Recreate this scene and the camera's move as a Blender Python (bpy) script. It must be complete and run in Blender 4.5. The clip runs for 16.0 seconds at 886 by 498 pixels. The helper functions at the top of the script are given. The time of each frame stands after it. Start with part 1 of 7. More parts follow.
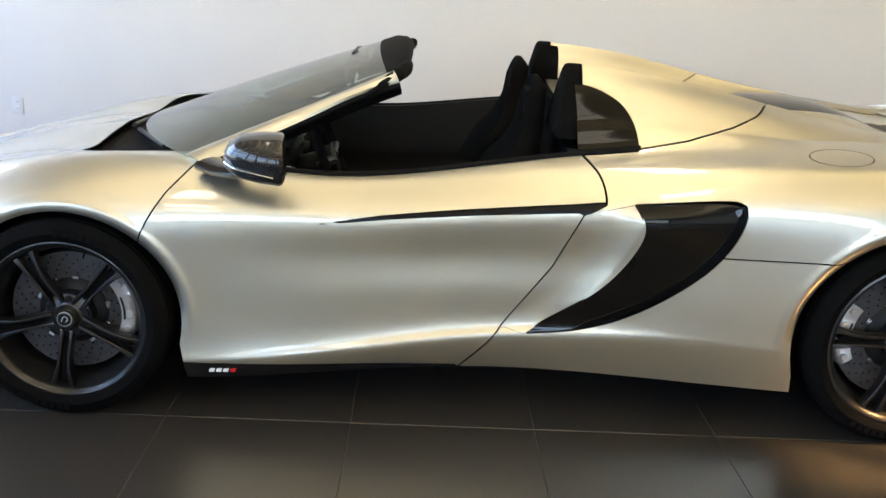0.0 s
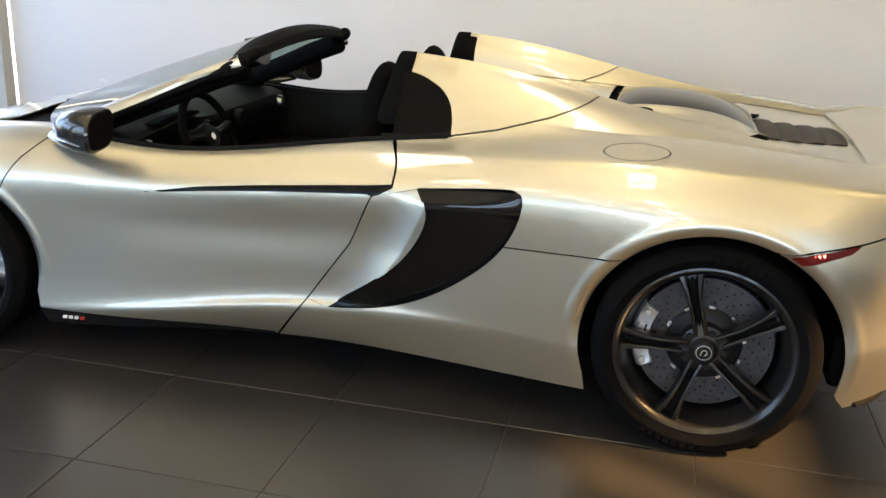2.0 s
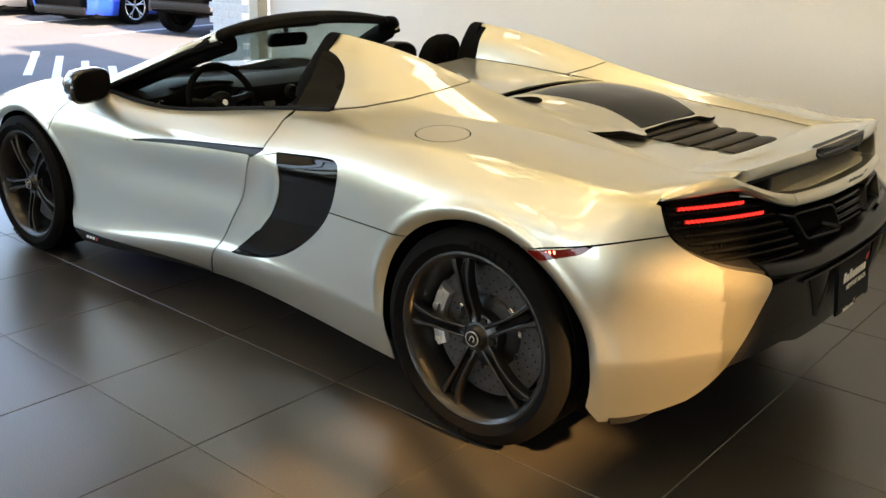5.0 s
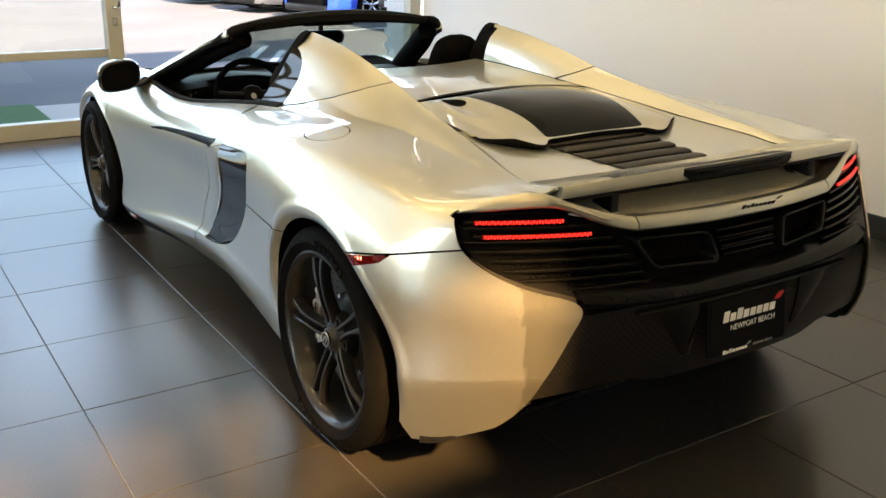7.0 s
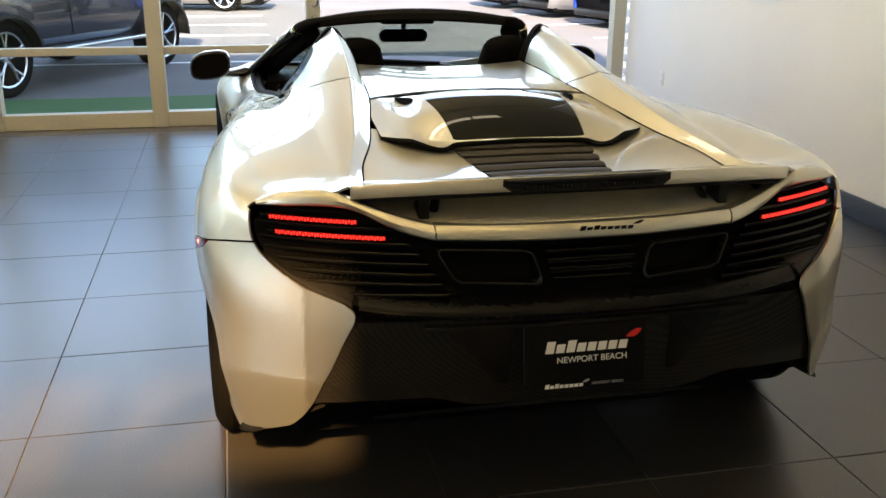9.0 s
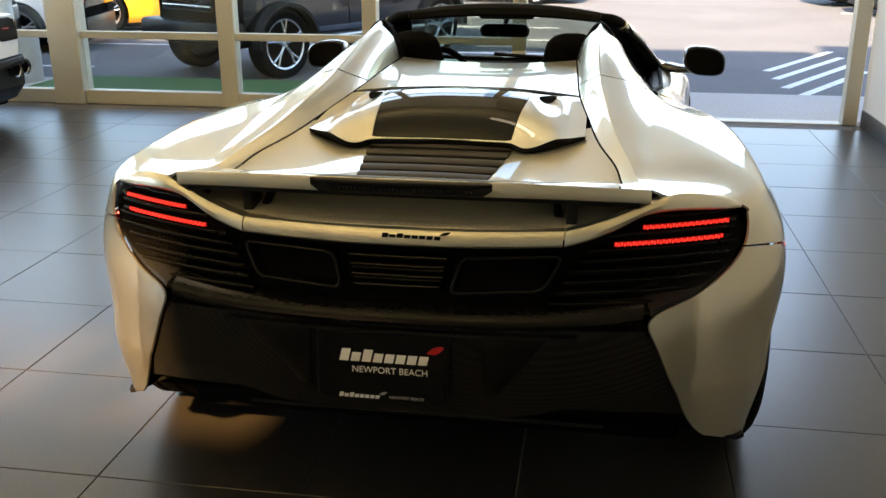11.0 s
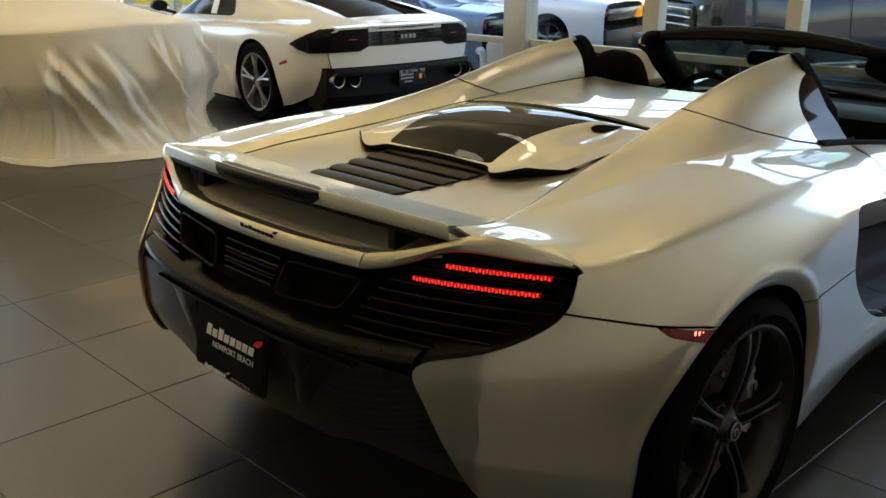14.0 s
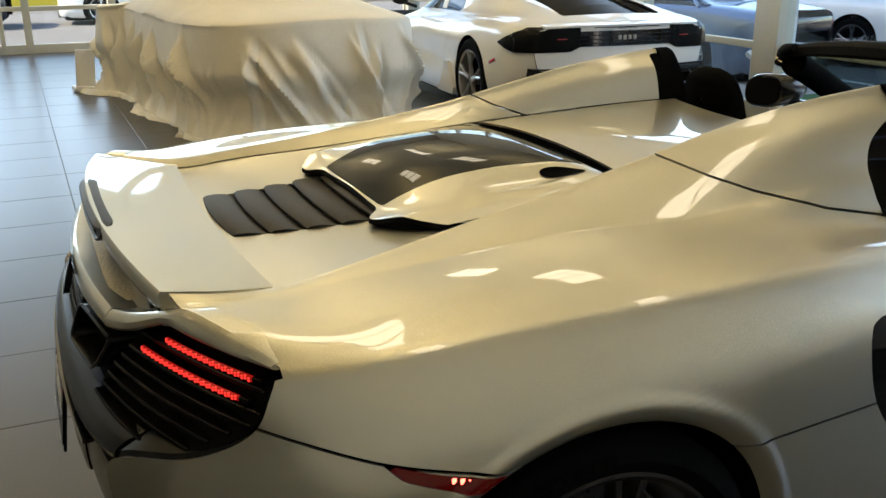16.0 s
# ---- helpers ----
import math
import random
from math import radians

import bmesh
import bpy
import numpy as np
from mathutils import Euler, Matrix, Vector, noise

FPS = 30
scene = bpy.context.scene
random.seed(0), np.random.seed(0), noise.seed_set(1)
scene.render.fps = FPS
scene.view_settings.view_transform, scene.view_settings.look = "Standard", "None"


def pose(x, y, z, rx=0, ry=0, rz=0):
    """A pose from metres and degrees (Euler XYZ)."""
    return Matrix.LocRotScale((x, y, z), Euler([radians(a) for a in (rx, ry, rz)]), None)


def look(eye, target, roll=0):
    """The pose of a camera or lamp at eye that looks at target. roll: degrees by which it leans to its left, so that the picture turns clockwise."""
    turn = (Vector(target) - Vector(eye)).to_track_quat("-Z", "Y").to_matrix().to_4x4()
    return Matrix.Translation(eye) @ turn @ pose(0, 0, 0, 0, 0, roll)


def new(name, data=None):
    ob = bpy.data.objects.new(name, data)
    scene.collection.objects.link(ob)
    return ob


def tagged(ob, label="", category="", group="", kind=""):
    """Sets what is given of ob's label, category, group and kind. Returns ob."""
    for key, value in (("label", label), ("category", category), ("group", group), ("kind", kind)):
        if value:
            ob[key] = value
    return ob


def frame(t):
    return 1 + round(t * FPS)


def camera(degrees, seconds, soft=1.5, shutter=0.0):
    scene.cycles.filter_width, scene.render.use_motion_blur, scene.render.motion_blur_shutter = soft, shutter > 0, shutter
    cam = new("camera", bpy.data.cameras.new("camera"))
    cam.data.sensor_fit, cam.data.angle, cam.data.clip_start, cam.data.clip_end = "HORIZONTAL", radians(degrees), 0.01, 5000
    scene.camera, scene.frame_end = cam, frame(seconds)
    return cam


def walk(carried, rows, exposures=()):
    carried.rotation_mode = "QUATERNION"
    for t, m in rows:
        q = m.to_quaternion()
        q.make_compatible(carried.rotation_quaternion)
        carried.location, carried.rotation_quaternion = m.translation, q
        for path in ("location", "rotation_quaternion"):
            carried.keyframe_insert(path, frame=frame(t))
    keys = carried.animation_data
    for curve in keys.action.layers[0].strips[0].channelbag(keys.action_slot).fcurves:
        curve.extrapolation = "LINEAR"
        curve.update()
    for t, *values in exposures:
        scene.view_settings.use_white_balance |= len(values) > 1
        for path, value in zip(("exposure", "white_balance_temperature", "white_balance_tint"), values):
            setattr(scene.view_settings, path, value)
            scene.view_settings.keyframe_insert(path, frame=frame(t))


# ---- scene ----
cam = camera(50.5, 16.0)
PATH = [
    (0, (-1.572, -3.663, 1.45), (-1.526, -1.796, 0.873), 2.8),
    (0.5, (-1.207, -3.711, 1.461), (-1.264, -1.847, 0.879), 2.6),
    (1, (-0.883, -3.698, 1.458), (-1.04, -1.841, 0.871), 2.5),
    (1.5, (-0.55, -3.631, 1.473), (-0.843, -1.792, 0.879), 2.4),
    (2, (-0.176, -3.648, 1.486), (-0.604, -1.839, 0.886), 2.2),
    (2.5, (0.13, -3.602, 1.469), (-0.417, -1.824, 0.871), 2.2),
    (3, (0.432, -3.462, 1.484), (-0.214, -1.72, 0.878), 2.0),
    (3.5, (0.727, -3.364, 1.492), (-0.029, -1.668, 0.882), 2.1),
    (6, (2.001, -2.57, 1.481), (0.601, -1.356, 0.862), 1.4),
    (6.5, (2.156, -2.308, 1.497), (0.683, -1.185, 0.872), 1.2),
    (7, (2.347, -2.041, 1.508), (0.798, -1.026, 0.882), 1.1),
    (7.5, (2.458, -1.743, 1.485), (0.838, -0.847, 0.86), 1.0),
    (8, (2.533, -1.428, 1.498), (0.855, -0.645, 0.871), 0.8),
    (8.5, (2.699, -1.126, 1.512), (0.947, -0.529, 0.885), 0.6),
    (9, (2.789, -0.817, 1.489), (0.979, -0.422, 0.867), 0.5),
    (9.5, (2.789, -0.485, 1.494), (0.953, -0.245, 0.87), 0.4),
    (12, (2.636, 1.001, 1.48), (0.855, 0.345, 0.848), -0.2),
    (12.5, (2.483, 1.269, 1.447), (0.759, 0.461, 0.835), -0.0),
    (13, (2.347, 1.512, 1.438), (0.72, 0.516, 0.837), 0.1),
    (13.5, (2.21, 1.751, 1.463), (0.715, 0.567, 0.86), 0.1),
    (14, (1.928, 1.872, 1.457), (0.595, 0.511, 0.846), 0.1),
    (14.5, (1.671, 1.955, 1.46), (0.472, 0.479, 0.843), -0.1),
    (15, (1.356, 2.029, 1.466), (0.337, 0.428, 0.837), -0.9),
    (15.5, (1.134, 2.082, 1.464), (0.247, 0.399, 0.846), 0.1),
    (16, (0.799, 2.056, 1.456), (0.025, 0.32, 0.833), -0.2),
]
EXPOSURES = [(0, 2.54, 5850, 19), (2, 2.48, 5950, 19), (3.5, 2.44, 6350, 17), (6, 2.5, 6850, 16), (8, 2.40, 6750, 16), (9.5, 2.34, 6600, 16), (12, 2.03, 7200, 14), (13, 1.80, 7200, 14), (14, 1.62, 6550, 13), (16, 1.74, 6350, 13)]
walk(cam, [(t, look(eye, target, roll)) for t, eye, target, roll in PATH], EXPOSURES)

# ---- light ----
SUN_ELEVATION, SUN_AZIMUTH = 37.0, 97.5  # degrees; azimuth clockwise from +y
world = bpy.data.worlds.new("world")
scene.world = world
world.use_nodes = True
_wn = world.node_tree
_sky = _wn.nodes.new("ShaderNodeTexSky")
_sky.sky_type, _sky.sun_disc = "NISHITA", False
_sky.sun_elevation, _sky.sun_rotation = radians(SUN_ELEVATION), radians(SUN_AZIMUTH)
_wn.links.new(_sky.outputs[0], _wn.nodes["Background"].inputs[0])
_wn.nodes["Background"].inputs[1].default_value = 0.15
_sun = bpy.data.lights.new("sun", "SUN")
_sun.energy, _sun.angle, _sun.color = 4.8, radians(1.6), (1.0, 0.86, 0.68)
_d = Vector((math.sin(radians(SUN_AZIMUTH)) * math.cos(radians(SUN_ELEVATION)), math.cos(radians(SUN_AZIMUTH)) * math.cos(radians(SUN_ELEVATION)), math.sin(radians(SUN_ELEVATION))))
new("sun", _sun).matrix_world = look(_d * 60, (0, 0, 0))


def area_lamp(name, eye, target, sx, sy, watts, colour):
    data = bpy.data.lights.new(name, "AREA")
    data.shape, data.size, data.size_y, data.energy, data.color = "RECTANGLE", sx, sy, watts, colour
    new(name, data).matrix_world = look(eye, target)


# added warm fill, unseen and aimed up to brighten the ceiling
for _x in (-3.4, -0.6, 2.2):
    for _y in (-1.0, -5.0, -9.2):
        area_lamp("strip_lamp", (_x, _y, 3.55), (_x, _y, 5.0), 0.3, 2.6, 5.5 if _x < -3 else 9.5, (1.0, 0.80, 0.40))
# daylight through the upper lights of the far glazing
area_lamp("transom_daylight", (0.45, -12.37, 1.95), (0.45, 0.0, 1.5), 7.0, 2.3, 46, (0.74, 0.86, 1.0))
# sky light through the upper panes of the shopfront
area_lamp("shopfront_daylight", (-5.13, -5.9, 2.15), (0.0, -5.9, 1.0), 11.0, 1.3, 34, (0.70, 0.84, 1.0))
# sky light in the head of the open doorway
area_lamp("doorway_daylight", (-5.03, 1.10, 1.98), (0.0, 1.0, 1.0), 2.3, 0.95, 3.5, (0.74, 0.86, 1.0))

# ---- tools ----
def pchip(xs, ys):
    """A smooth curve through knots that never swings past them."""
    x, y = np.asarray(xs, float), np.asarray(ys, float)
    h, d = np.diff(x), np.diff(y) / np.diff(x)
    m = np.zeros(len(x))
    for i in range(1, len(x) - 1):
        if d[i - 1] * d[i] > 0:
            w1, w2 = 2 * h[i] + h[i - 1], h[i] + 2 * h[i - 1]
            m[i] = (w1 + w2) / (w1 / d[i - 1] + w2 / d[i])
    m[0], m[-1] = d[0], d[-1]

    def at(q):
        q = np.clip(np.asarray(q, float), x[0], x[-1])
        i = np.clip(np.searchsorted(x, q) - 1, 0, len(h) - 1)
        s = (q - x[i]) / h[i]
        return (y[i] * (1 + 2 * s) * (1 - s) ** 2 + m[i] * h[i] * s * (1 - s) ** 2 + y[i + 1] * s * s * (3 - 2 * s) - m[i + 1] * h[i] * s * s * (1 - s))

    return at


def natural(xs, ys):
    """A natural cubic spline through knots (curvature runs on smoothly)."""
    x, y = np.asarray(xs, float), np.asarray(ys, float)
    n, h = len(x), np.diff(x)
    a, b = np.eye(n), np.zeros(y.shape)
    for i in range(1, n - 1):
        a[i, i - 1], a[i, i], a[i, i + 1] = h[i - 1], 2 * (h[i - 1] + h[i]), h[i]
        b[i] = 6 * ((y[i + 1] - y[i]) / h[i] - (y[i] - y[i - 1]) / h[i - 1])
    m = np.linalg.solve(a, b)

    def at(q):
        q = np.clip(np.asarray(q, float), x[0], x[-1])
        i = np.clip(np.searchsorted(x, q) - 1, 0, n - 2)
        s, e, w = q - x[i], x[i + 1] - q, h[i]
        if y.ndim > 1:
            s, e, w = s[:, None], e[:, None], w[:, None]
        return (m[i] * e**3 + m[i + 1] * s**3) / (6 * w) + (y[i] / w - m[i] * w / 6) * e + (y[i + 1] / w - m[i + 1] * w / 6) * s

    return at


def through_points(pts, n):
    """n points evenly along a smooth curve through 2D or 3D points."""
    p = np.asarray(pts, float)
    c = np.r_[0, np.cumsum(np.linalg.norm(np.diff(p, axis=0), axis=1) ** 0.7 + 1e-9)]
    f = natural(c, p)
    dense = f(np.linspace(0, c[-1], 400))
    l = np.r_[0, np.cumsum(np.linalg.norm(np.diff(dense, axis=0), axis=1))]
    q = np.linspace(0, l[-1], n)
    return np.stack([np.interp(q, l, dense[:, k]) for k in range(p.shape[1])], 1)


def rounded(pts, r=0.02, n=5):
    """A closed outline whose corners are rounded."""
    p, out = [np.asarray(q, float) for q in pts], []
    for i, b in enumerate(p):
        a, c = p[i - 1], p[(i + 1) % len(p)]
        la, lc = np.linalg.norm(a - b), np.linalg.norm(c - b)
        k = min(r, 0.45 * la, 0.45 * lc)
        s, e = b + (a - b) * k / la, b + (c - b) * k / lc
        for t in np.linspace(0, 1, n):
            out.append((1 - t) ** 2 * s + 2 * t * (1 - t) * b + t * t * e)
    return np.array(out)


def inside(outline, pts):
    """Signed distance of 2D points to a closed outline, positive inside."""
    o, p = np.asarray(outline, float), np.asarray(pts, float)
    best, crossed = np.full(len(p), 1e9), np.zeros(len(p), bool)
    for a, b in zip(o, np.roll(o, -1, 0)):
        ab = b - a
        t = np.clip(((p - a) @ ab) / (ab @ ab + 1e-12), 0, 1)
        best = np.minimum(best, np.linalg.norm(p - a - t[:, None] * ab, axis=1))
        if a[1] != b[1]:
            hit = ((a[1] > p[:, 1]) != (b[1] > p[:, 1])) & (p[:, 0] < ab[0] * (p[:, 1] - a[1]) / ab[1] + a[0])
            crossed ^= hit
    return np.where(crossed, best, -best)


def grid(p):
    """Vertices and quads of an (n, m, 3) array of places."""
    n, m, _ = p.shape
    i, j = np.meshgrid(np.arange(n - 1), np.arange(m - 1), indexing="ij")
    k = (i * m + j).ravel()
    return p.reshape(-1, 3), [tuple(int(v) for v in f) for f in np.stack([k, k + m, k + m + 1, k + 1], 1)]


def clip(mesh, f):
    """The part of a mesh where f, a value for each vertex, is above zero, cut cleanly along f = 0."""
    v, faces = mesh
    verts, keep, cut, out = [], {}, {}, []

    def vert(i):
        if i not in keep:
            keep[i] = len(verts)
            verts.append(v[i])
        return keep[i]

    def edge(i, j):
        k = (min(i, j), max(i, j))
        if k not in cut:
            s = f[i] / (f[i] - f[j])
            cut[k] = len(verts)
            verts.append(v[i] + s * (v[j] - v[i]))
        return cut[k]

    for face in faces:
        vals = [f[i] for i in face]
        if max(vals) <= 0:
            continue
        if min(vals) > 0:
            out.append(tuple(vert(i) for i in face))
            continue
        poly = []
        for a, b in zip(face, face[1:] + face[:1]):
            if f[a] > 0:
                poly.append(vert(a))
            if (f[a] > 0) != (f[b] > 0):
                poly.append(edge(a, b))
        if len(poly) > 2:
            out.append(tuple(poly))
    return np.array(verts).reshape(-1, 3), out


def keep_in(mesh, outline, axes=(0, 2), gap=0.0):
    return clip(mesh, inside(outline, mesh[0][:, axes]) - gap) if len(mesh[1]) else mesh


def keep_out(mesh, outline, axes=(0, 2), gap=0.0):
    return clip(mesh, -inside(outline, mesh[0][:, axes]) - gap) if len(mesh[1]) else mesh


def mirrored(mesh):
    v = mesh[0].copy()
    v[:, 1] *= -1
    return v, [tuple(reversed(f)) for f in mesh[1]]


def normals_of(mesh):
    v, n = mesh[0], np.zeros_like(mesh[0])
    for f in mesh[1]:
        w = np.cross(v[f[1]] - v[f[0]], v[f[2]] - v[f[0]])
        for i in f:
            n[i] += w
    return n / (np.linalg.norm(n, axis=1)[:, None] + 1e-12)


def flanged(mesh, d):
    """A sheet given depth: a second skin d behind it, and a rim of its own along the edges."""
    v, faces = mesh
    n = normals_of(mesh)
    back = v - n * d
    count, k = {}, len(v)
    for f in faces:
        for a, b in zip(f, f[1:] + f[:1]):
            count[(a, b)] = count.get((a, b), 0) + 1
    rim = [e for e in count if (e[1], e[0]) not in count]
    vs, fs = [v, back], list(faces) + [tuple(k + i for i in reversed(f)) for f in faces]
    index, extra = {}, []
    for a, b in rim:
        for i in (a, b):
            if i not in index:
                index[i] = 2 * k + len(extra)
                extra += [v[i], back[i]]
        fs.append((index[b], index[a], index[a] + 1, index[b] + 1))
    return (np.concatenate(vs + ([np.array(extra)] if extra else [])), fs)


def part(name, mesh, material, parent=None, label="", thick=0.0, bevel=0.0, smooth=True, sharp=35):
    """One mesh object, from (vertices, faces) or a bmesh, under a thing or a part."""
    data = bpy.data.meshes.new(name)
    if thick and not isinstance(mesh, bmesh.types.BMesh):
        mesh = flanged(mesh, thick)
    if isinstance(mesh, bmesh.types.BMesh):
        mesh.to_mesh(data)
        mesh.free()
    else:
        data.from_pydata([tuple(map(float, p)) for p in mesh[0]], [], mesh[1])
    data.materials.append(material)
    if smooth:
        data.shade_smooth()
        data.set_sharp_from_angle(angle=radians(sharp))
    ob = new(name, data)
    if bevel:
        m = ob.modifiers.new("edges", "BEVEL")
        m.width, m.segments, m.limit_method, m.angle_limit = bevel, 2, "ANGLE", radians(40)
    if parent:
        ob.parent = parent
    if label:
        ob["label"] = label
    return ob


def thing(name, label, category, group="", m=None):
    ob = new(name)
    ob.empty_display_size = 0.2
    tagged(ob, label, category, group)
    if m is not None:
        ob.matrix_basis = m
    return ob


def box(x0, x1, y0, y1, z0, z1):
    v = np.array([(x, y, z) for x in (x0, x1) for y in (y0, y1) for z in (z0, z1)], float)
    return v, [(0, 1, 3, 2), (4, 6, 7, 5), (0, 4, 5, 1), (2, 3, 7, 6), (0, 2, 6, 4), (1, 5, 7, 3)]


def joined(*meshes):
    vs, fs, n = [], [], 0
    for v, f in meshes:
        vs.append(np.asarray(v, float))
        fs += [tuple(i + n for i in q) for q in f]
        n += len(v)
    return np.concatenate(vs), fs


def moved(mesh, m):
    a = np.array(m)
    return np.asarray(mesh[0]) @ a[:3, :3].T + a[:3, 3], mesh[1]


def tube(path, r, n=10, closed=False, squash=1.0):
    """A round bar along a path; r may be one radius or one for each point."""
    p = np.asarray(path, float)
    r = np.broadcast_to(np.asarray(r, float), (len(p),))
    t = np.gradient(p, axis=0) if not closed else np.roll(p, -1, 0) - np.roll(p, 1, 0)
    t /= np.linalg.norm(t, axis=1)[:, None] + 1e-12
    up = np.array((0, 0, 1.0)) if abs(t[:, 2]).max() < 0.95 else np.array((0.3, 1.0, 0.1))
    rings = []
    for c, d, q in zip(p, t, r):
        a = np.cross(d, up)
        a /= np.linalg.norm(a) + 1e-12
        b = np.cross(a, d)
        rings.append([c + q * (math.cos(w) * a + squash * math.sin(w) * b) for w in np.linspace(0, 2 * math.pi, n, endpoint=False)])
    return loft(rings, closed)


def loft(rings, closed=False, caps=True):
    """A skin over closed rings of equal count."""
    n, m = len(rings), len(rings[0])
    v = np.array(rings, float).reshape(-1, 3)
    f = []
    for i in range(n if closed else n - 1):
        for j in range(m):
            a, b = i * m + j, i * m + (j + 1) % m
            c, d = ((i + 1) % n) * m + (j + 1) % m, ((i + 1) % n) * m + j
            f.append((a, b, c, d))
    if caps and not closed:
        f += [tuple(range(m - 1, -1, -1)), tuple(range((n - 1) * m, n * m))]
    return v, f


def lathe(profile, n=64, axis="y"):
    """Turns (radius, offset) points round the y axis."""
    p = np.asarray(profile, float)
    w = np.linspace(0, 2 * math.pi, n, endpoint=False)
    v = np.array([[(r * math.cos(a), o, r * math.sin(a)) for r, o in p] for a in w]).reshape(-1, 3)
    m, f = len(p), []
    for i in range(n):
        for j in range(m - 1):
            a, b = i * m + j, ((i + 1) % n) * m + j
            f.append((a, a + 1, b + 1, b))
    return v, f


def prism(outline, a, b, axes=(0, 2)):
    """An outline in two axes, drawn out along the third from a to b."""
    o = np.asarray(outline, float)
    third = 3 - axes[0] - axes[1]
    rings = []
    for c in (a, b):
        r = np.zeros((len(o), 3))
        r[:, axes[0]], r[:, axes[1]], r[:, third] = o[:, 0], o[:, 1], c
        rings.append(r)
    return loft(rings)


def plate(outline, thick, bevel=0.004, axes=(0, 2), at=0.0, out=1):
    """A flat plate with eased edges; its face lies at 'at', its back 'thick' behind it."""
    o = np.asarray(outline, float)
    c = o.mean(0)
    small = c + (o - c) * (1 - bevel / max(np.linalg.norm(o - c, axis=1).mean(), 1e-6))
    third, rings = 3 - axes[0] - axes[1], []
    for q, d in ((o, -thick), (o, -bevel), (small, 0.0)):
        r = np.zeros((len(o), 3))
        r[:, axes[0]], r[:, axes[1]], r[:, third] = q[:, 0], q[:, 1], at + out * d
        rings.append(r)
    return loft(rings)


def boxy(x0, x1, y0, y1, z0, z1, e=0.01, n=2):
    """A block with eased edges."""
    bm = bmesh.new()
    v, f = box(x0, x1, y0, y1, z0, z1)
    vs = [bm.verts.new(p) for p in v]
    for q in f:
        bm.faces.new([vs[i] for i in q])
    bmesh.ops.recalc_face_normals(bm, faces=bm.faces)
    if e:
        bmesh.ops.bevel(bm, geom=list(bm.edges), offset=e, segments=n, affect="EDGES", profile=0.5)
    bm.verts.index_update()
    out = np.array([p.co[:] for p in bm.verts]), [tuple(p.index for p in q.verts) for q in bm.faces]
    bm.free()
    return out


# ---- materials ----
def mat(name, colour, rough=0.5, metal=0.0, coat=0.0, coat_rough=0.03, grain=0.0, scale=40.0, bump=0.0, spread=0.06, stain=0.0, spec=0.5, rough_var=0.0, transmission=0.0, ior=1.45, emit=None, power=0.0):
    """A surface: colour with grain and stains at two scales, relief and gloss."""
    m = bpy.data.materials.new(name)
    m.use_nodes = True
    nt = m.node_tree
    b = nt.nodes["Principled BSDF"]
    b.inputs["Base Color"].default_value = (*colour, 1)
    b.inputs["Roughness"].default_value, b.inputs["Metallic"].default_value = rough, metal
    b.inputs["Coat Weight"].default_value, b.inputs["Coat Roughness"].default_value = coat, coat_rough
    b.inputs["Specular IOR Level"].default_value = spec
    b.inputs["Transmission Weight"].default_value, b.inputs["IOR"].default_value = transmission, ior
    if emit:
        b.inputs["Emission Color"].default_value, b.inputs["Emission Strength"].default_value = (*emit, 1), power
    if grain or stain or bump or rough_var:
        co = nt.nodes.new("ShaderNodeTexCoord")
        fine, broad = nt.nodes.new("ShaderNodeTexNoise"), nt.nodes.new("ShaderNodeTexNoise")
        fine.inputs["Scale"].default_value, fine.inputs["Detail"].default_value = scale, 6
        broad.inputs["Scale"].default_value, broad.inputs["Detail"].default_value = max(scale * spread, 0.4), 3
        for n in (fine, broad):
            nt.links.new(co.outputs["Object"], n.inputs["Vector"])
        last = None
        for n, k in ((fine, grain), (broad, stain)):
            if k:
                ramp = nt.nodes.new("ShaderNodeMapRange")
                ramp.inputs[1].default_value, ramp.inputs[2].default_value = 0.3, 0.7
                ramp.inputs[3].default_value, ramp.inputs[4].default_value = 1 - k, 1 + k
                nt.links.new(n.outputs[0], ramp.inputs[0])
                mul = nt.nodes.new("ShaderNodeVectorMath")
                mul.operation = "SCALE"
                if last:
                    nt.links.new(last, mul.inputs[0])
                else:
                    mul.inputs[0].default_value = colour
                nt.links.new(ramp.outputs[0], mul.inputs["Scale"])
                last = mul.outputs[0]
        if last:
            nt.links.new(last, b.inputs["Base Color"])
        if bump:
            bp = nt.nodes.new("ShaderNodeBump")
            bp.inputs["Strength"].default_value, bp.inputs["Distance"].default_value = bump, 0.004
            nt.links.new(fine.outputs[0], bp.inputs["Height"])
            nt.links.new(bp.outputs[0], b.inputs["Normal"])
        if rough_var:
            rr = nt.nodes.new("ShaderNodeMapRange")
            rr.inputs[1].default_value, rr.inputs[2].default_value = 0.3, 0.7
            rr.inputs[3].default_value, rr.inputs[4].default_value = max(rough - rough_var, 0.02), rough + rough_var
            nt.links.new(broad.outputs[0], rr.inputs[0])
            nt.links.new(rr.outputs[0], b.inputs["Roughness"])
    return m


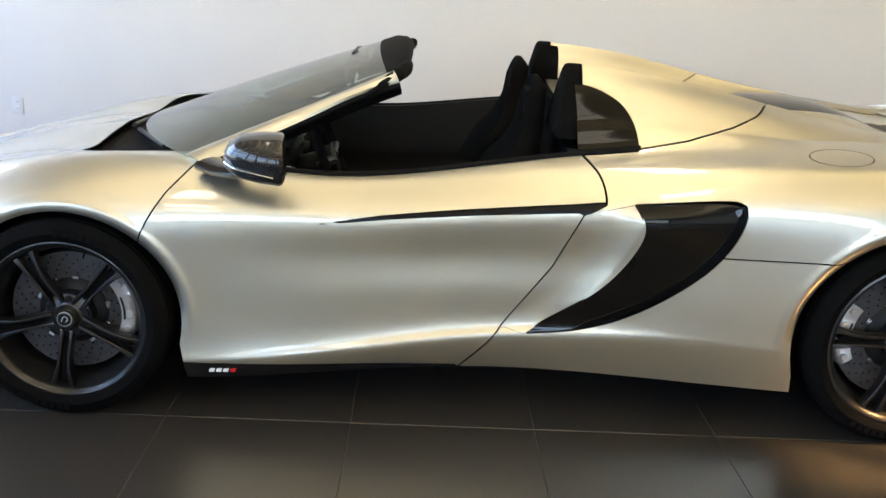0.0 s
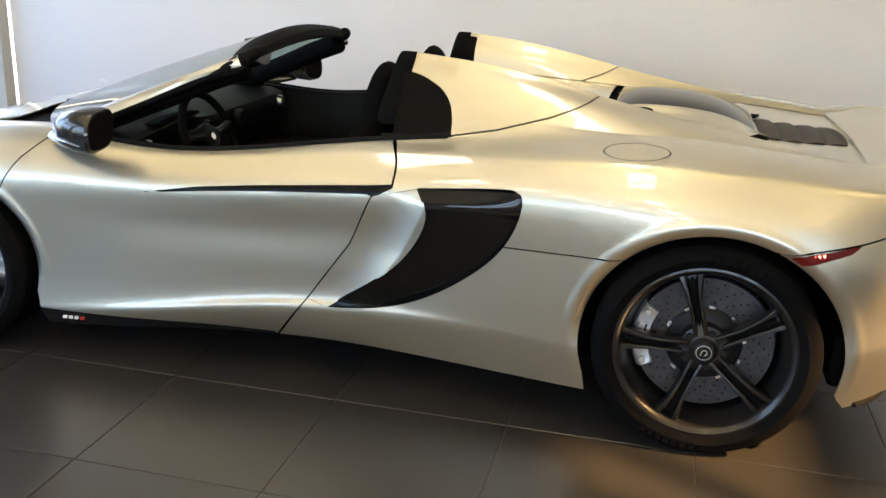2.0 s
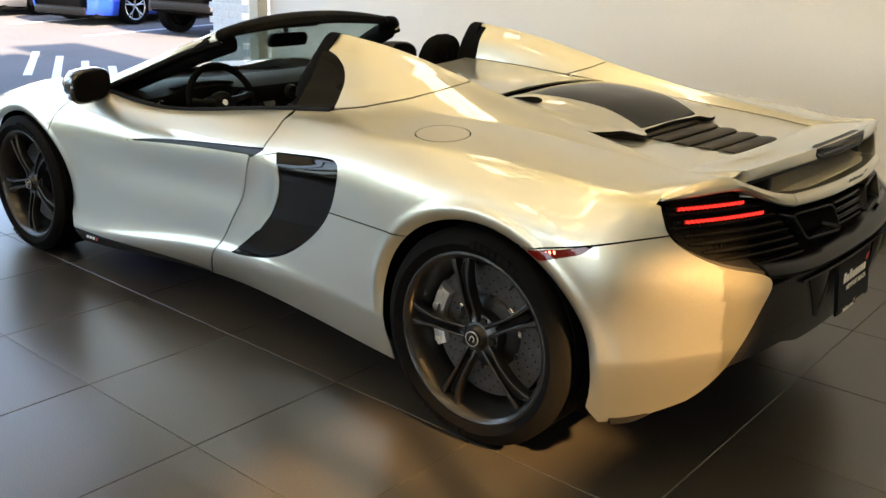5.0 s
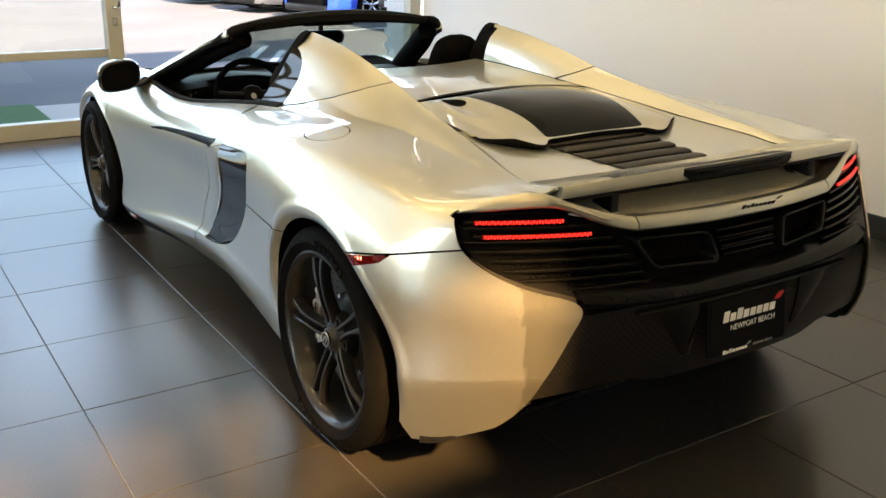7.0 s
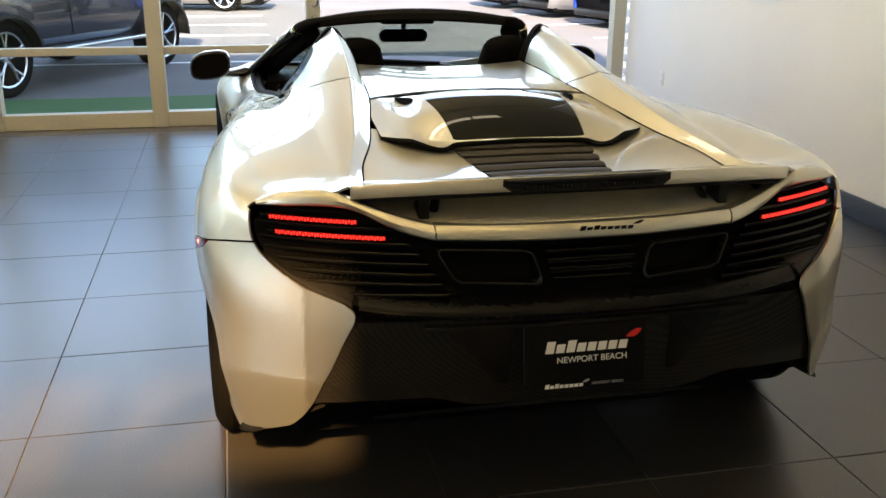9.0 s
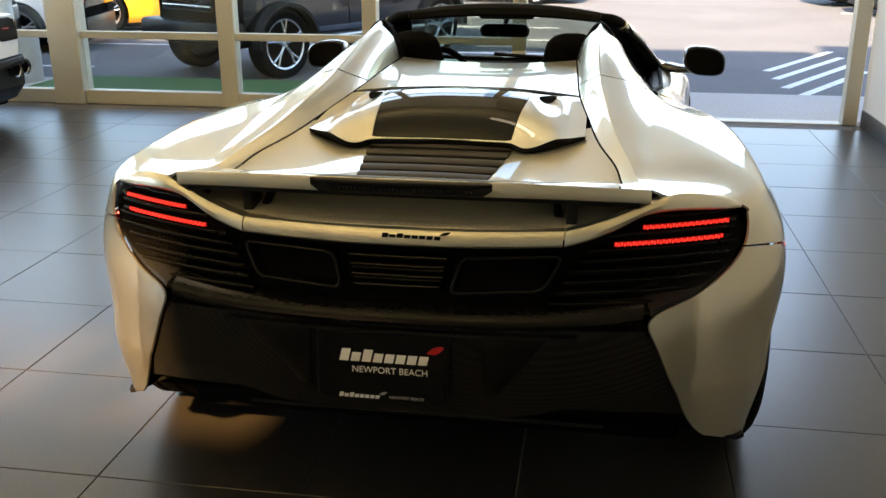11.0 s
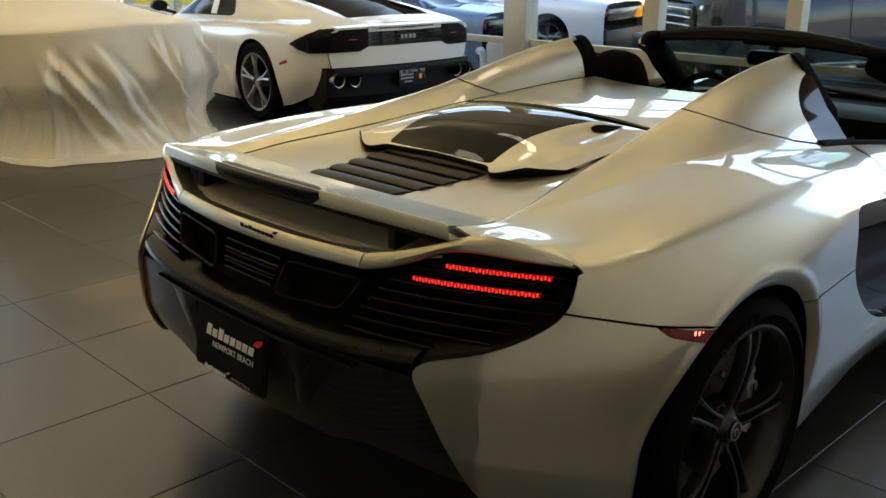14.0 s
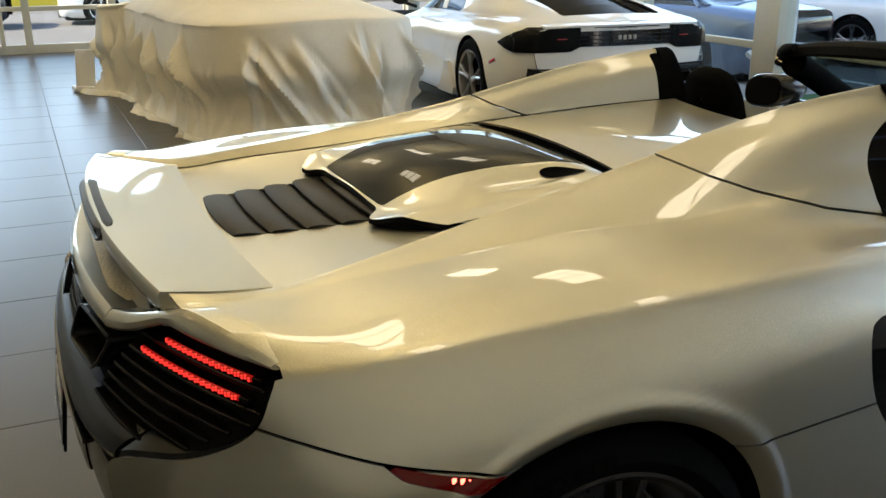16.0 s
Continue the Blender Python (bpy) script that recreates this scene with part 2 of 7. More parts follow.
def flake_paint(name, colour, rough=0.3, metal=0.9):
    """Metallic paint: fine bright flakes under a clear coat."""
    m = mat(name, colour, rough, metal, coat=1.0, coat_rough=0.02)
    nt = m.node_tree
    b = nt.nodes["Principled BSDF"]
    co, fl = nt.nodes.new("ShaderNodeTexCoord"), nt.nodes.new("ShaderNodeTexVoronoi")
    fl.inputs["Scale"].default_value = 900
    nt.links.new(co.outputs["Object"], fl.inputs["Vector"])
    mixn = nt.nodes.new("ShaderNodeVectorMath")
    mixn.operation = "MULTIPLY_ADD"
    mixn.inputs[1].default_value = (0.14,) * 3
    geo = nt.nodes.new("ShaderNodeNewGeometry")
    cen = nt.nodes.new("ShaderNodeVectorMath")
    cen.operation = "SUBTRACT"
    cen.inputs[1].default_value = (0.5,) * 3
    nt.links.new(fl.outputs["Color"], cen.inputs[0])
    nt.links.new(cen.outputs[0], mixn.inputs[0])
    nt.links.new(geo.outputs["Normal"], mixn.inputs[2])
    nor = nt.nodes.new("ShaderNodeVectorMath")
    nor.operation = "NORMALIZE"
    nt.links.new(mixn.outputs[0], nor.inputs[0])
    nt.links.new(nor.outputs[0], b.inputs["Normal"])
    b.inputs["Coat IOR"].default_value = 1.75
    return m


def carbon(name, coat=0.15, coat_rough=0.08):
    """Woven carbon under lacquer."""
    m = mat(name, (0.008, 0.008, 0.009), 0.28, 0.0, coat=coat, coat_rough=coat_rough, spec=0.08)
    nt = m.node_tree
    b = nt.nodes["Principled BSDF"]
    co, ck = nt.nodes.new("ShaderNodeTexCoord"), nt.nodes.new("ShaderNodeTexChecker")
    mp = nt.nodes.new("ShaderNodeMapping")
    mp.inputs["Rotation"].default_value = (0.6, 0.78, 0.78)
    ck.inputs["Scale"].default_value = 260
    ck.inputs[1].default_value, ck.inputs[2].default_value = (0.004, 0.004, 0.004, 1), (0.022, 0.021, 0.020, 1)
    nt.links.new(co.outputs["Object"], mp.inputs[0])
    nt.links.new(mp.outputs[0], ck.inputs[0])
    nt.links.new(ck.outputs[0], b.inputs["Base Color"])
    return m


def glass(name, colour=(1, 1, 1), rough=0.0, ior=1.45):
    """A thin pane: light passes straight on, and gloss grows at a slant."""
    m = bpy.data.materials.new(name)
    m.use_nodes = True
    nt = m.node_tree
    nt.nodes.remove(nt.nodes["Principled BSDF"])
    tr, gl, mx, fr = (nt.nodes.new("ShaderNode" + k) for k in ("BsdfTransparent", "BsdfGlossy", "MixShader", "LayerWeight"))
    tr.inputs[0].default_value = (*colour, 1)
    gl.inputs["Roughness"].default_value = rough
    fr.inputs[0].default_value = 0.5
    pw, ad = nt.nodes.new("ShaderNodeMath"), nt.nodes.new("ShaderNodeMath")
    pw.operation, ad.operation = "POWER", "MULTIPLY_ADD"
    pw.inputs[1].default_value = 4.5
    ad.inputs[1].default_value, ad.inputs[2].default_value = 0.9, ((ior - 1) / (ior + 1)) ** 2
    nt.links.new(fr.outputs["Facing"], pw.inputs[0])
    nt.links.new(pw.outputs[0], ad.inputs[0])
    nt.links.new(ad.outputs[0], mx.inputs[0])
    nt.links.new(tr.outputs[0], mx.inputs[1])
    nt.links.new(gl.outputs[0], mx.inputs[2])
    nt.links.new(mx.outputs[0], nt.nodes["Material Output"].inputs[0])
    return m


M = dict(
    silver=flake_paint("silver_paint", (0.60, 0.580, 0.472), 0.39, 0.93),
    silver_inner=mat("silver_inner", (0.66, 0.64, 0.52), 0.40, 0.25, coat=0.6, grain=0.05, scale=60),
    deck_glass=mat("deck_glass", (0.004, 0.005, 0.004), 0.015, spec=0.16, grain=0.1, scale=30),
    lacquer=mat("black_lacquer", (0.004, 0.004, 0.004), 0.02, spec=0.42, grain=0.2, scale=30),
    gloss_black=mat("gloss_black", (0.007, 0.007, 0.007), 0.08, coat=0.6, spec=0.3, grain=0.2, scale=30),
    satin_black=mat("satin_black", (0.010, 0.010, 0.010), 0.38, spec=0.2, grain=0.2, scale=60, rough_var=0.08),
    matt_black=mat("matt_black", (0.006, 0.006, 0.006), 0.7, spec=0.1, grain=0.3, scale=90, bump=0.1),
    tail_black=mat("tail_black", (0.005, 0.005, 0.005), 0.22, spec=0.16, grain=0.2, scale=60),
    dark_glass=mat("dark_glass", (0.003, 0.003, 0.003), 0.04, spec=0.13),
    louvre=mat("louvre_brown", (0.030, 0.026, 0.020), 0.5, spec=0.25, grain=0.15, scale=90, bump=0.05),
    well_mesh=mat("well_mesh", (0.58, 0.56, 0.47), 0.5, 0.3, grain=0.4, scale=300),
    dark_rim=mat("dark_rim", (0.010, 0.010, 0.010), 0.3, spec=0.12),
    void=mat("void_black", (0.005, 0.005, 0.005), 0.9, spec=0.04),
    carbon=carbon("carbon_weave", 0.4, 0.10),
    carbon_gloss=carbon("lacquered_carbon", 1.0, 0.02),
    rubber=mat("tyre_rubber", (0.0045, 0.0045, 0.0045), 0.75, grain=0.25, scale=70, bump=0.15, stain=0.2, spec=0.05),
    rim=mat("rim_grey", (0.032, 0.031, 0.030), 0.32, 0.75, coat=0.3, grain=0.1, scale=50),
    rim_edge=mat("rim_edge", (0.16, 0.155, 0.15), 0.3, 0.85),
    disc=mat("brake_disc", (0.06, 0.06, 0.063), 0.42, 0.4, grain=0.25, scale=60, stain=0.2),
    caliper=mat("caliper_silver", (0.58, 0.58, 0.58), 0.30, 0.6),
    steel=mat("steel", (0.55, 0.55, 0.55), 0.25, 1.0, grain=0.1, scale=50),
    chrome=mat("chrome", (0.8, 0.8, 0.8), 0.08, 1.0),
    led=mat("red_led", (0.5, 0.01, 0.01), 0.3, emit=(1.0, 0.045, 0.03), power=0.36),
    led_base=mat("led_base", (0.25, 0.004, 0.004), 0.2, emit=(1.0, 0.02, 0.01), power=0.07),
    red_lens=mat("red_lens", (0.055, 0.0012, 0.0012), 0.1, coat=0.6, spec=0.3, emit=(1.0, 0.02, 0.01), power=0.008),
    hot_led=mat("hot_led", (1, 0.3, 0.15), 0.3, emit=(1.0, 0.10, 0.06), power=2.4),
    red=mat("red_paint", (0.55, 0.012, 0.012), 0.3, coat=0.5),
    white_ink=mat("white_ink", (0.82, 0.82, 0.82), 0.4),
    grey_ink=mat("grey_ink", (0.35, 0.35, 0.35), 0.4),
    alcantara=mat("alcantara", (0.0045, 0.0045, 0.0045), 0.95, spec=0.06, grain=0.35, scale=220, bump=0.3, stain=0.2),
    leather=mat("leather", (0.005, 0.005, 0.005), 0.5, spec=0.12, grain=0.2, scale=160, bump=0.35),
    windscreen=glass("windscreen", (0.80, 0.88, 0.84), 0.0, 1.8),
    clear=glass("clear_glass", (0.93, 0.96, 0.95)),
)


# ---- the showroom ----
TILE, TILE_X, TILE_Y = 0.5966, -0.584, -0.919
X_W, X_E, Y_N, Y_S, TOP = -5.03, 4.2, 2.497, -12.3, 4.4
SPEC = dict(
    tile=mat("floor_tile", (0.029, 0.027, 0.0235), 0.31, spec=1.0, grain=0.75, scale=230, spread=0.004, stain=0.05, bump=0.05),
    grout=mat("grout", (0.13, 0.12, 0.105), 0.8, grain=0.2, scale=120),
    wall=mat("white_wall", (0.78, 0.76, 0.72), 0.75, grain=0.02, scale=120, bump=0.05, stain=0.02, spread=0.01),
    taupe=mat("taupe_wall", (0.40, 0.375, 0.315), 0.75, grain=0.03, scale=120, bump=0.05, stain=0.02, spread=0.01),
    ceiling=mat("ceiling_white", (0.76, 0.70, 0.55), 0.85, grain=0.02, scale=60),
    base=mat("black_base", (0.02, 0.02, 0.02), 0.4, grain=0.2, scale=60),
    alu=mat("cream_aluminium", (0.55, 0.53, 0.44), 0.42, 0.25, grain=0.04, scale=60),
    plastic=mat("white_plastic", (0.8, 0.79, 0.76), 0.4),
    bronze=glass("bronze_glass", (0.97, 0.79, 0.52)),
    slot=mat("dark_slot", (0.02, 0.02, 0.02), 0.6),
)
tagged(part("floor", box(X_W - 0.1, X_E + 0.1, Y_S - 0.1, Y_N + 0.1, -0.20, -0.004), SPEC["grout"], smooth=False), "dark brown-grey polished tile floor with pale joints", "floor", kind="structure")
tagged(part("ceiling", box(X_W - 0.1, X_E + 0.1, Y_S - 0.1, Y_N + 0.1, TOP, TOP + 0.2), SPEC["ceiling"], smooth=False), "plain white ceiling", "ceiling", kind="structure")
tagged(part("wall_north", box(X_W + 0.06, X_E, Y_N, Y_N + 0.2, 0, TOP), SPEC["wall"], smooth=False), "plain white painted wall beside the silver car", "wall", kind="structure")
tagged(part("baseboard", boxy(X_W + 0.1, X_E, Y_N - 0.016, Y_N, 0, 0.13, 0.004), SPEC["base"]), "low black baseboard along the white wall", "baseboard", kind="structure")


def bar(name, parent, x0, x1, y0, y1, z0, z1, e=0.004):
    return part(name, boxy(x0, x1, y0, y1, z0, z1, e, 1), SPEC["alu"], parent)


def storefront(name, label, y_posts, x, run="y", z_top=TOP, door=False):
    """A glazed wall: posts, sill, low rail, head and panes. The run is along y at x, or along x at y."""
    w = tagged(new(name), label, "window", kind="structure")
    lo, hi = y_posts[0][0], y_posts[-1][0]

    def b(part_name, a0, a1, z0, z1, d=0.06, e=0.004):
        if run == "y":
            return bar(part_name, w, x - d, x + d, a0, a1, z0, z1, e)
        return bar(part_name, w, a0, a1, x - d, x + d, z0, z1, e)

    for (c0, w0), (c1, w1) in zip(y_posts, y_posts[1:]):
        a, c = c0 + w0 / 2, c1 - w1 / 2
        b("sill", a, c, 0.0, 0.12, 0.05)
        b("rail", a, c, 0.57, 0.63, 0.035)
        b("rail", a, c, 2.3, 2.38, 0.035)
        b("head", a, c, z_top - 0.15, z_top - 0.001, 0.05)
        for z0, z1 in ((0.12, 0.57), (0.63, 2.3), (2.38, z_top - 0.15)):
            m = box(x - 0.004, x + 0.004, a, c, z0, z1) if run == "y" else box(a, c, x - 0.004, x + 0.004, z0, z1)
            p = part("pane", m, M["clear"], w, smooth=False)
            p.visible_shadow = False
    for c, wd in y_posts:
        b("post", c - wd / 2, c + wd / 2, 0, z_top - 0.001, 0.062 if wd < 0.2 else 0.09)
    return w


storefront("window_1", "tall glazed shopfront with cream aluminium posts and rails", [(-12.2, 0.2), (-10.7, 0.11), (-9.2, 0.11), (-7.6, 0.11), (-6.0, 0.11), (-4.18, 0.28), (-2.69, 0.15), (-1.44, 0.12), (-0.20, 0.11)], X_W, z_top=2.9)
storefront("window_2", "glazed far wall of the showroom with cream frames", [(-5.0, 0.12), (-3.4, 0.1), (-1.8, 0.1), (-0.5, 0.1), (0.62, 0.1), (0.95, 0.06), (2.6, 0.1), (4.15, 0.1)], Y_S, run="x", z_top=3.2)
tagged(part("wall_west_head", box(X_W - 0.1, X_W + 0.1, Y_S - 0.1, -0.145, 2.9, TOP), SPEC["wall"], smooth=False), "plain white wall above the shopfront", "wall", kind="structure")
tagged(part("wall_south_head", box(X_W + 0.1, X_E, Y_S - 0.1, Y_S + 0.1, 3.2, TOP), SPEC["wall"], smooth=False), "plain white wall above the far windows", "wall", kind="structure")

# recessed ceiling lights
DIFFUSER = mat("light_diffuser", (0.8, 0.8, 0.78), 0.5, emit=(1.0, 0.86, 0.60), power=1.5)
for _x in (-2.6, -0.6):
    for _y in (0.5, -2.6, -5.7, -8.8):
        _cl = thing("ceiling_light", "recessed ceiling light with a white louvre", "lamp", m=pose(_x, _y, TOP), group="ceiling lights")
        part("diffuser", box(-0.17, 0.17, -0.60, 0.60, -0.012, -0.004), DIFFUSER, _cl, smooth=False)
        for _k in (-0.2, 0.2):
            part("louvre_bar", box(-0.17, 0.17, _k - 0.02, _k + 0.02, -0.035, -0.013), SPEC["plastic"], _cl, smooth=False)
        for _k in (-1, 1):
            part("frame", box(min(_k * 0.17, _k * 0.20), max(_k * 0.17, _k * 0.20), -0.63, 0.63, -0.04, -0.002), SPEC["plastic"], _cl, smooth=False)

# the unseen side of the room: plain wall with a high window that lets the sun in
W3_Y0, W3_Y1, W3_Z0, W3_Z1 = -2.75, -1.00, 2.92, 3.62
# unseen wall, its taupe put in to darken what the car reflects
for _n, _y0, _y1, _z0, _z1 in (("wall_east", W3_Y1, Y_N, 0, TOP), ("wall_east_far", Y_S, W3_Y0, 0, TOP), ("wall_east_head", W3_Y0, W3_Y1, W3_Z1, TOP), ("wall_east_sill", W3_Y0, W3_Y1, 0, W3_Z0)):
    tagged(part(_n, box(X_E, X_E + 0.2, _y0, _y1, _z0, _z1), SPEC["taupe"], smooth=False), "plain taupe wall", "wall", kind="structure")
_w3 = tagged(new("window_3"), "high bronze-tinted window with cream bars", "window", kind="structure")
for _y in (-2.71, -2.28, -1.87, -1.04):
    bar("post", _w3, X_E + 0.04, X_E + 0.14, _y - 0.04, _y + 0.04, W3_Z0 + 0.06, W3_Z1 - 0.06)
for _a, _b in ((-2.67, -2.32), (-2.24, -1.91), (-1.83, -1.08)):
    part("pane", box(X_E + 0.085, X_E + 0.095, _a, _b, W3_Z0 + 0.06, W3_Z1 - 0.06), SPEC["bronze"], _w3, smooth=False)
# added bar, placed so its slanting shadow crosses the sun patch
part("brace", moved(boxy(-0.03, 0.03, -0.035, 0.035, -0.29, 0.29, 0.004, 1), pose(X_E + 0.05, -1.60, W3_Z0 + 0.35, -31, 0, 0)), SPEC["alu"], _w3, "slanting cream brace")
for _z in (W3_Z0 + 0.03, W3_Z1 - 0.03):
    bar("rail", _w3, X_E + 0.05, X_E + 0.13, W3_Y0, W3_Y1, _z - 0.03, _z + 0.03)
door_frame = tagged(new("door_1"), "wide open doorway with cream aluminium frame", "door", kind="structure")
bar("jamb", door_frame, X_W - 0.06, X_W + 0.06, 2.36, 2.47, 0, TOP - 0.001)
bar("head", door_frame, X_W - 0.05, X_W + 0.05, -0.145, 2.36, 2.5, TOP - 0.001)
part("threshold", boxy(X_W - 0.08, X_W + 0.06, -0.145, 2.36, -0.02, 0.006, 0.003, 1), SPEC["alu"], door_frame)
part("pull_handle", tube(through_points([(X_W + 0.06, -0.18, 1.2), (X_W + 0.12, -0.17, 1.18), (X_W + 0.13, -0.17, 1.0), (X_W + 0.12, -0.17, 0.95), (X_W + 0.06, -0.2, 0.93)], 24), 0.011), M["steel"], door_frame, "curved steel pull handle")
part("lock", boxy(X_W + 0.06, X_W + 0.068, -0.215, -0.175, 0.80, 0.86, 0.004, 1), M["steel"], door_frame)


def wall_outlet(x, z):
    o = thing("wall_outlet", "white double power outlet on the white wall", "outlet", m=pose(x, Y_N, z))
    plate_m = boxy(-0.036, 0.036, -0.006, 0, -0.058, 0.058, 0.003)
    part("cover_plate", plate_m, SPEC["plastic"], o)
    for s in (-1, 1):
        part("socket", plate(rounded([(-0.017, s * 0.022 - 0.014), (0.017, s * 0.022 - 0.014), (0.017, s * 0.022 + 0.014), (-0.017, s * 0.022 + 0.014)], 0.008), 0.003, 0.001, at=-0.0085, out=-1), SPEC["plastic"], o)
        for dx in (-0.006, 0.006):
            part("slot", box(dx - 0.001, dx + 0.001, -0.0092, -0.0084, s * 0.022 - 0.002, s * 0.022 + 0.007), SPEC["slot"], o, smooth=False)
    return o


wall_outlet(-4.236, 0.406)

# ---- the silver sports car: rear axle at x = 0, nose towards -x, right side towards +y ----
car = thing("sports_car", "silver open-top sports car with black trim and dark wheels", "car")
LINES = {}


def line(k, xs, ys, zs):
    """A character line of the body: half width and height along the car."""
    LINES[k] = (natural(xs, ys), natural(xs, zs))


SX = (-3.62, -3.3, -3.0, -2.67, -2.3, -1.85, -1.3, -0.95, -0.6, -0.25, 0.0, 0.25, 0.45, 0.6, 0.78)
line(0, SX, (.55, .76, .86, .88, .875, .835, .80, .815, .85, .89, .905, .895, .86, .76, .57), (.20, .16, .14, .13, .12, .142, .165, .16, .152, .15, .16, .185, .21, .28, .40))
line(1, SX, (.62, .80, .89, .915, .908, .884, .862, .871, .89, .925, .94, .930, .898, .792, .575), (.30, .26, .23, .21, .19, .235, .312, .325, .315, .30, .32, .36, .40, .43, .46))
line(2, SX, (.66, .83, .915, .94, .904, .868, .850, .868, .90, .938, .955, .94, .897, .785, .565), (.38, .40, .43, .44, .43, .43, .45, .46, .46, .46, .48, .49, .51, .53, .55))
line(3, SX, (.66, .83, .92, .95, .911, .867, .851, .874, .91, .948, .965, .955, .905, .775, .548), (.45, .51, .56, .59, .58, .56, .58, .60, .62, .63, .64, .645, .645, .64, .625))
line(4, SX, (.62, .79, .885, .925, .90, .87, .865, .88, .905, .935, .945, .94, .885, .755, .53), (.52, .59, .65, .69, .69, .675, .715, .75, .785, .785, .775, .755, .745, .735, .69))
line(5, SX, (.55, .71, .80, .835, .83, .80, .775, .785, .835, .865, .870, .868, .84, .745, .54), (.56, .64, .71, .76, .77, .752, .80, .832, .865, .882, .882, .872, .855, .82, .74))
line(6, SX, (.46, .60, .69, .72, .745, .745, .695, .665, .68, .72, .74, .75, .75, .70, .50), (.545, .640, .735, .80, .808, .778, .835, .876, .908, .923, .917, .900, .881, .88, .80))
# rear top: buttress outer base, outer face, ridge, inner face, foot
RX = (-1.10, -0.84, -0.6, -0.36, -0.1, 0.15, 0.32, 0.45, 0.62, 0.78)
line(7, RX, (.588, .59, .612, .632, .608, .594, .588, .588, .60, .545), (.954, .963, .950, .936, .934, .914, .899, .890, .907, .915))
line(8, RX, (.505, .505, .512, .530, .548, .553, .563, .572, .59, .535), (1.070, 1.060, 1.032, .988, .953, .922, .902, .891, .912, .92))
line(9, RX, (.440, .438, .440, .450, .475, .505, .535, .555, .58, .52), (1.133, 1.109, 1.068, 1.015, .966, .926, .903, .891, .916, .925))
line(10, RX, (.392, .395, .403, .418, .45, .485, .52, .54, .57, .51), (1.085, 1.065, 1.025, .980, .945, .915, .895, .885, .908, .915))
line(11, RX, (.355, .365, .375, .39, .425, .465, .505, .522, .56, .50), (.985, .98, .968, .953, .927, .903, .885, .873, .895, .90))
# front top: bonnet, from the wing crest to the middle
FX = (-3.62, -3.3, -3.0, -2.67, -2.4, -2.2)
line("f7", FX, (.36, .48, .56, .59, .63, .66), (.555, .652, .738, .795, .812, .815))
line("f8", FX, (.25, .34, .40, .42, .45, .48), (.565, .652, .728, .775, .795, .81))
line("f9", FX, (.12, .17, .20, .21, .23, .25), (.57, .657, .733, .785, .81, .83))
line("f10", FX, (.0, .0, .0, .0, .0, .0), (.572, .662, .741, .795, .82, .84))


def skin(keys, xs, per=14):
    """The surface through character lines at the stations xs."""
    rows = []
    knots = [np.stack([LINES[k][0](xs), LINES[k][1](xs)], -1) for k in keys]
    for i, x in enumerate(xs):
        p = np.array([k[i] for k in knots])
        c = np.r_[0, np.cumsum(np.linalg.norm(np.diff(p, axis=0), axis=1) ** 0.75)]
        t = np.concatenate([np.linspace(c[j], c[j + 1], per, endpoint=False) for j in range(len(c) - 1)] + [[c[-1]]])
        q = natural(c, p)(t)
        rows.append(np.column_stack([np.full(len(q), x), q]))
    return np.array(rows)


def grid_out(p):
    v, f = grid(p)
    return v, [tuple(reversed(q)) for q in f]


STATIONS = np.linspace(-3.62, 0.78, 529)
_inset = natural(SX, (0, 0, 0, 0, .002, .006, .008, .003, 0, 0, 0, 0, 0, 0, 0))
LINES[1.5] = (lambda x: LINES[1][0](x) + 0.10 * (LINES[2][0](x) - LINES[1][0](x)) - np.clip(_inset(x), 0, 1), lambda x: LINES[1][1](x) + 0.10 * (LINES[2][1](x) - LINES[1][1](x)))


def between(a, b, t, dy, dz):
    """A line between two others, kept close to straight so that the shoulder stays tight."""
    A, B = LINES[a], LINES[b]
    return (lambda x: A[0](x) + t * (B[0](x) - A[0](x)) + dy, lambda x: A[1](x) + t * (B[1](x) - A[1](x)) + dz)


LINES[4.7] = between(4, 5, 0.66, 0.005, 0.003)
LINES[5.3] = between(5, 6, 0.32, 0.001, 0.004)


def beside(a, b, t):
    """A line close to line a on the side of line b: the nearer, the crisper the crease on a."""
    A, B = LINES[a], LINES[b]
    k = lambda x: np.interp(x, (-1.5, -0.7, -0.35, 0.8), t)  # noqa: E731
    return (lambda x: A[0](x) + k(x) * (B[0](x) - A[0](x)), lambda x: A[1](x) + k(x) * (B[1](x) - A[1](x)))


LINES[6.9], LINES[7.1] = beside(7, 6, (0.30, 0.26, 0.09, 0.09)), beside(7, 8, (0.30, 0.26, 0.14, 0.14))
LINES[8.9], LINES[9.1] = beside(9, 8, (0.13, 0.13, 0.14, 0.16)), beside(9, 10, (0.16, 0.16, 0.18, 0.2))
SIDE = (0, 1, 1.5, 2, 3, 4, 4.7, 5, 5.3, 6)
_rear = STATIONS[STATIONS > -1.47]
_mid = STATIONS[(STATIONS > -2.46) & (STATIONS < -0.98)]
_front = STATIONS[STATIONS < -2.18]


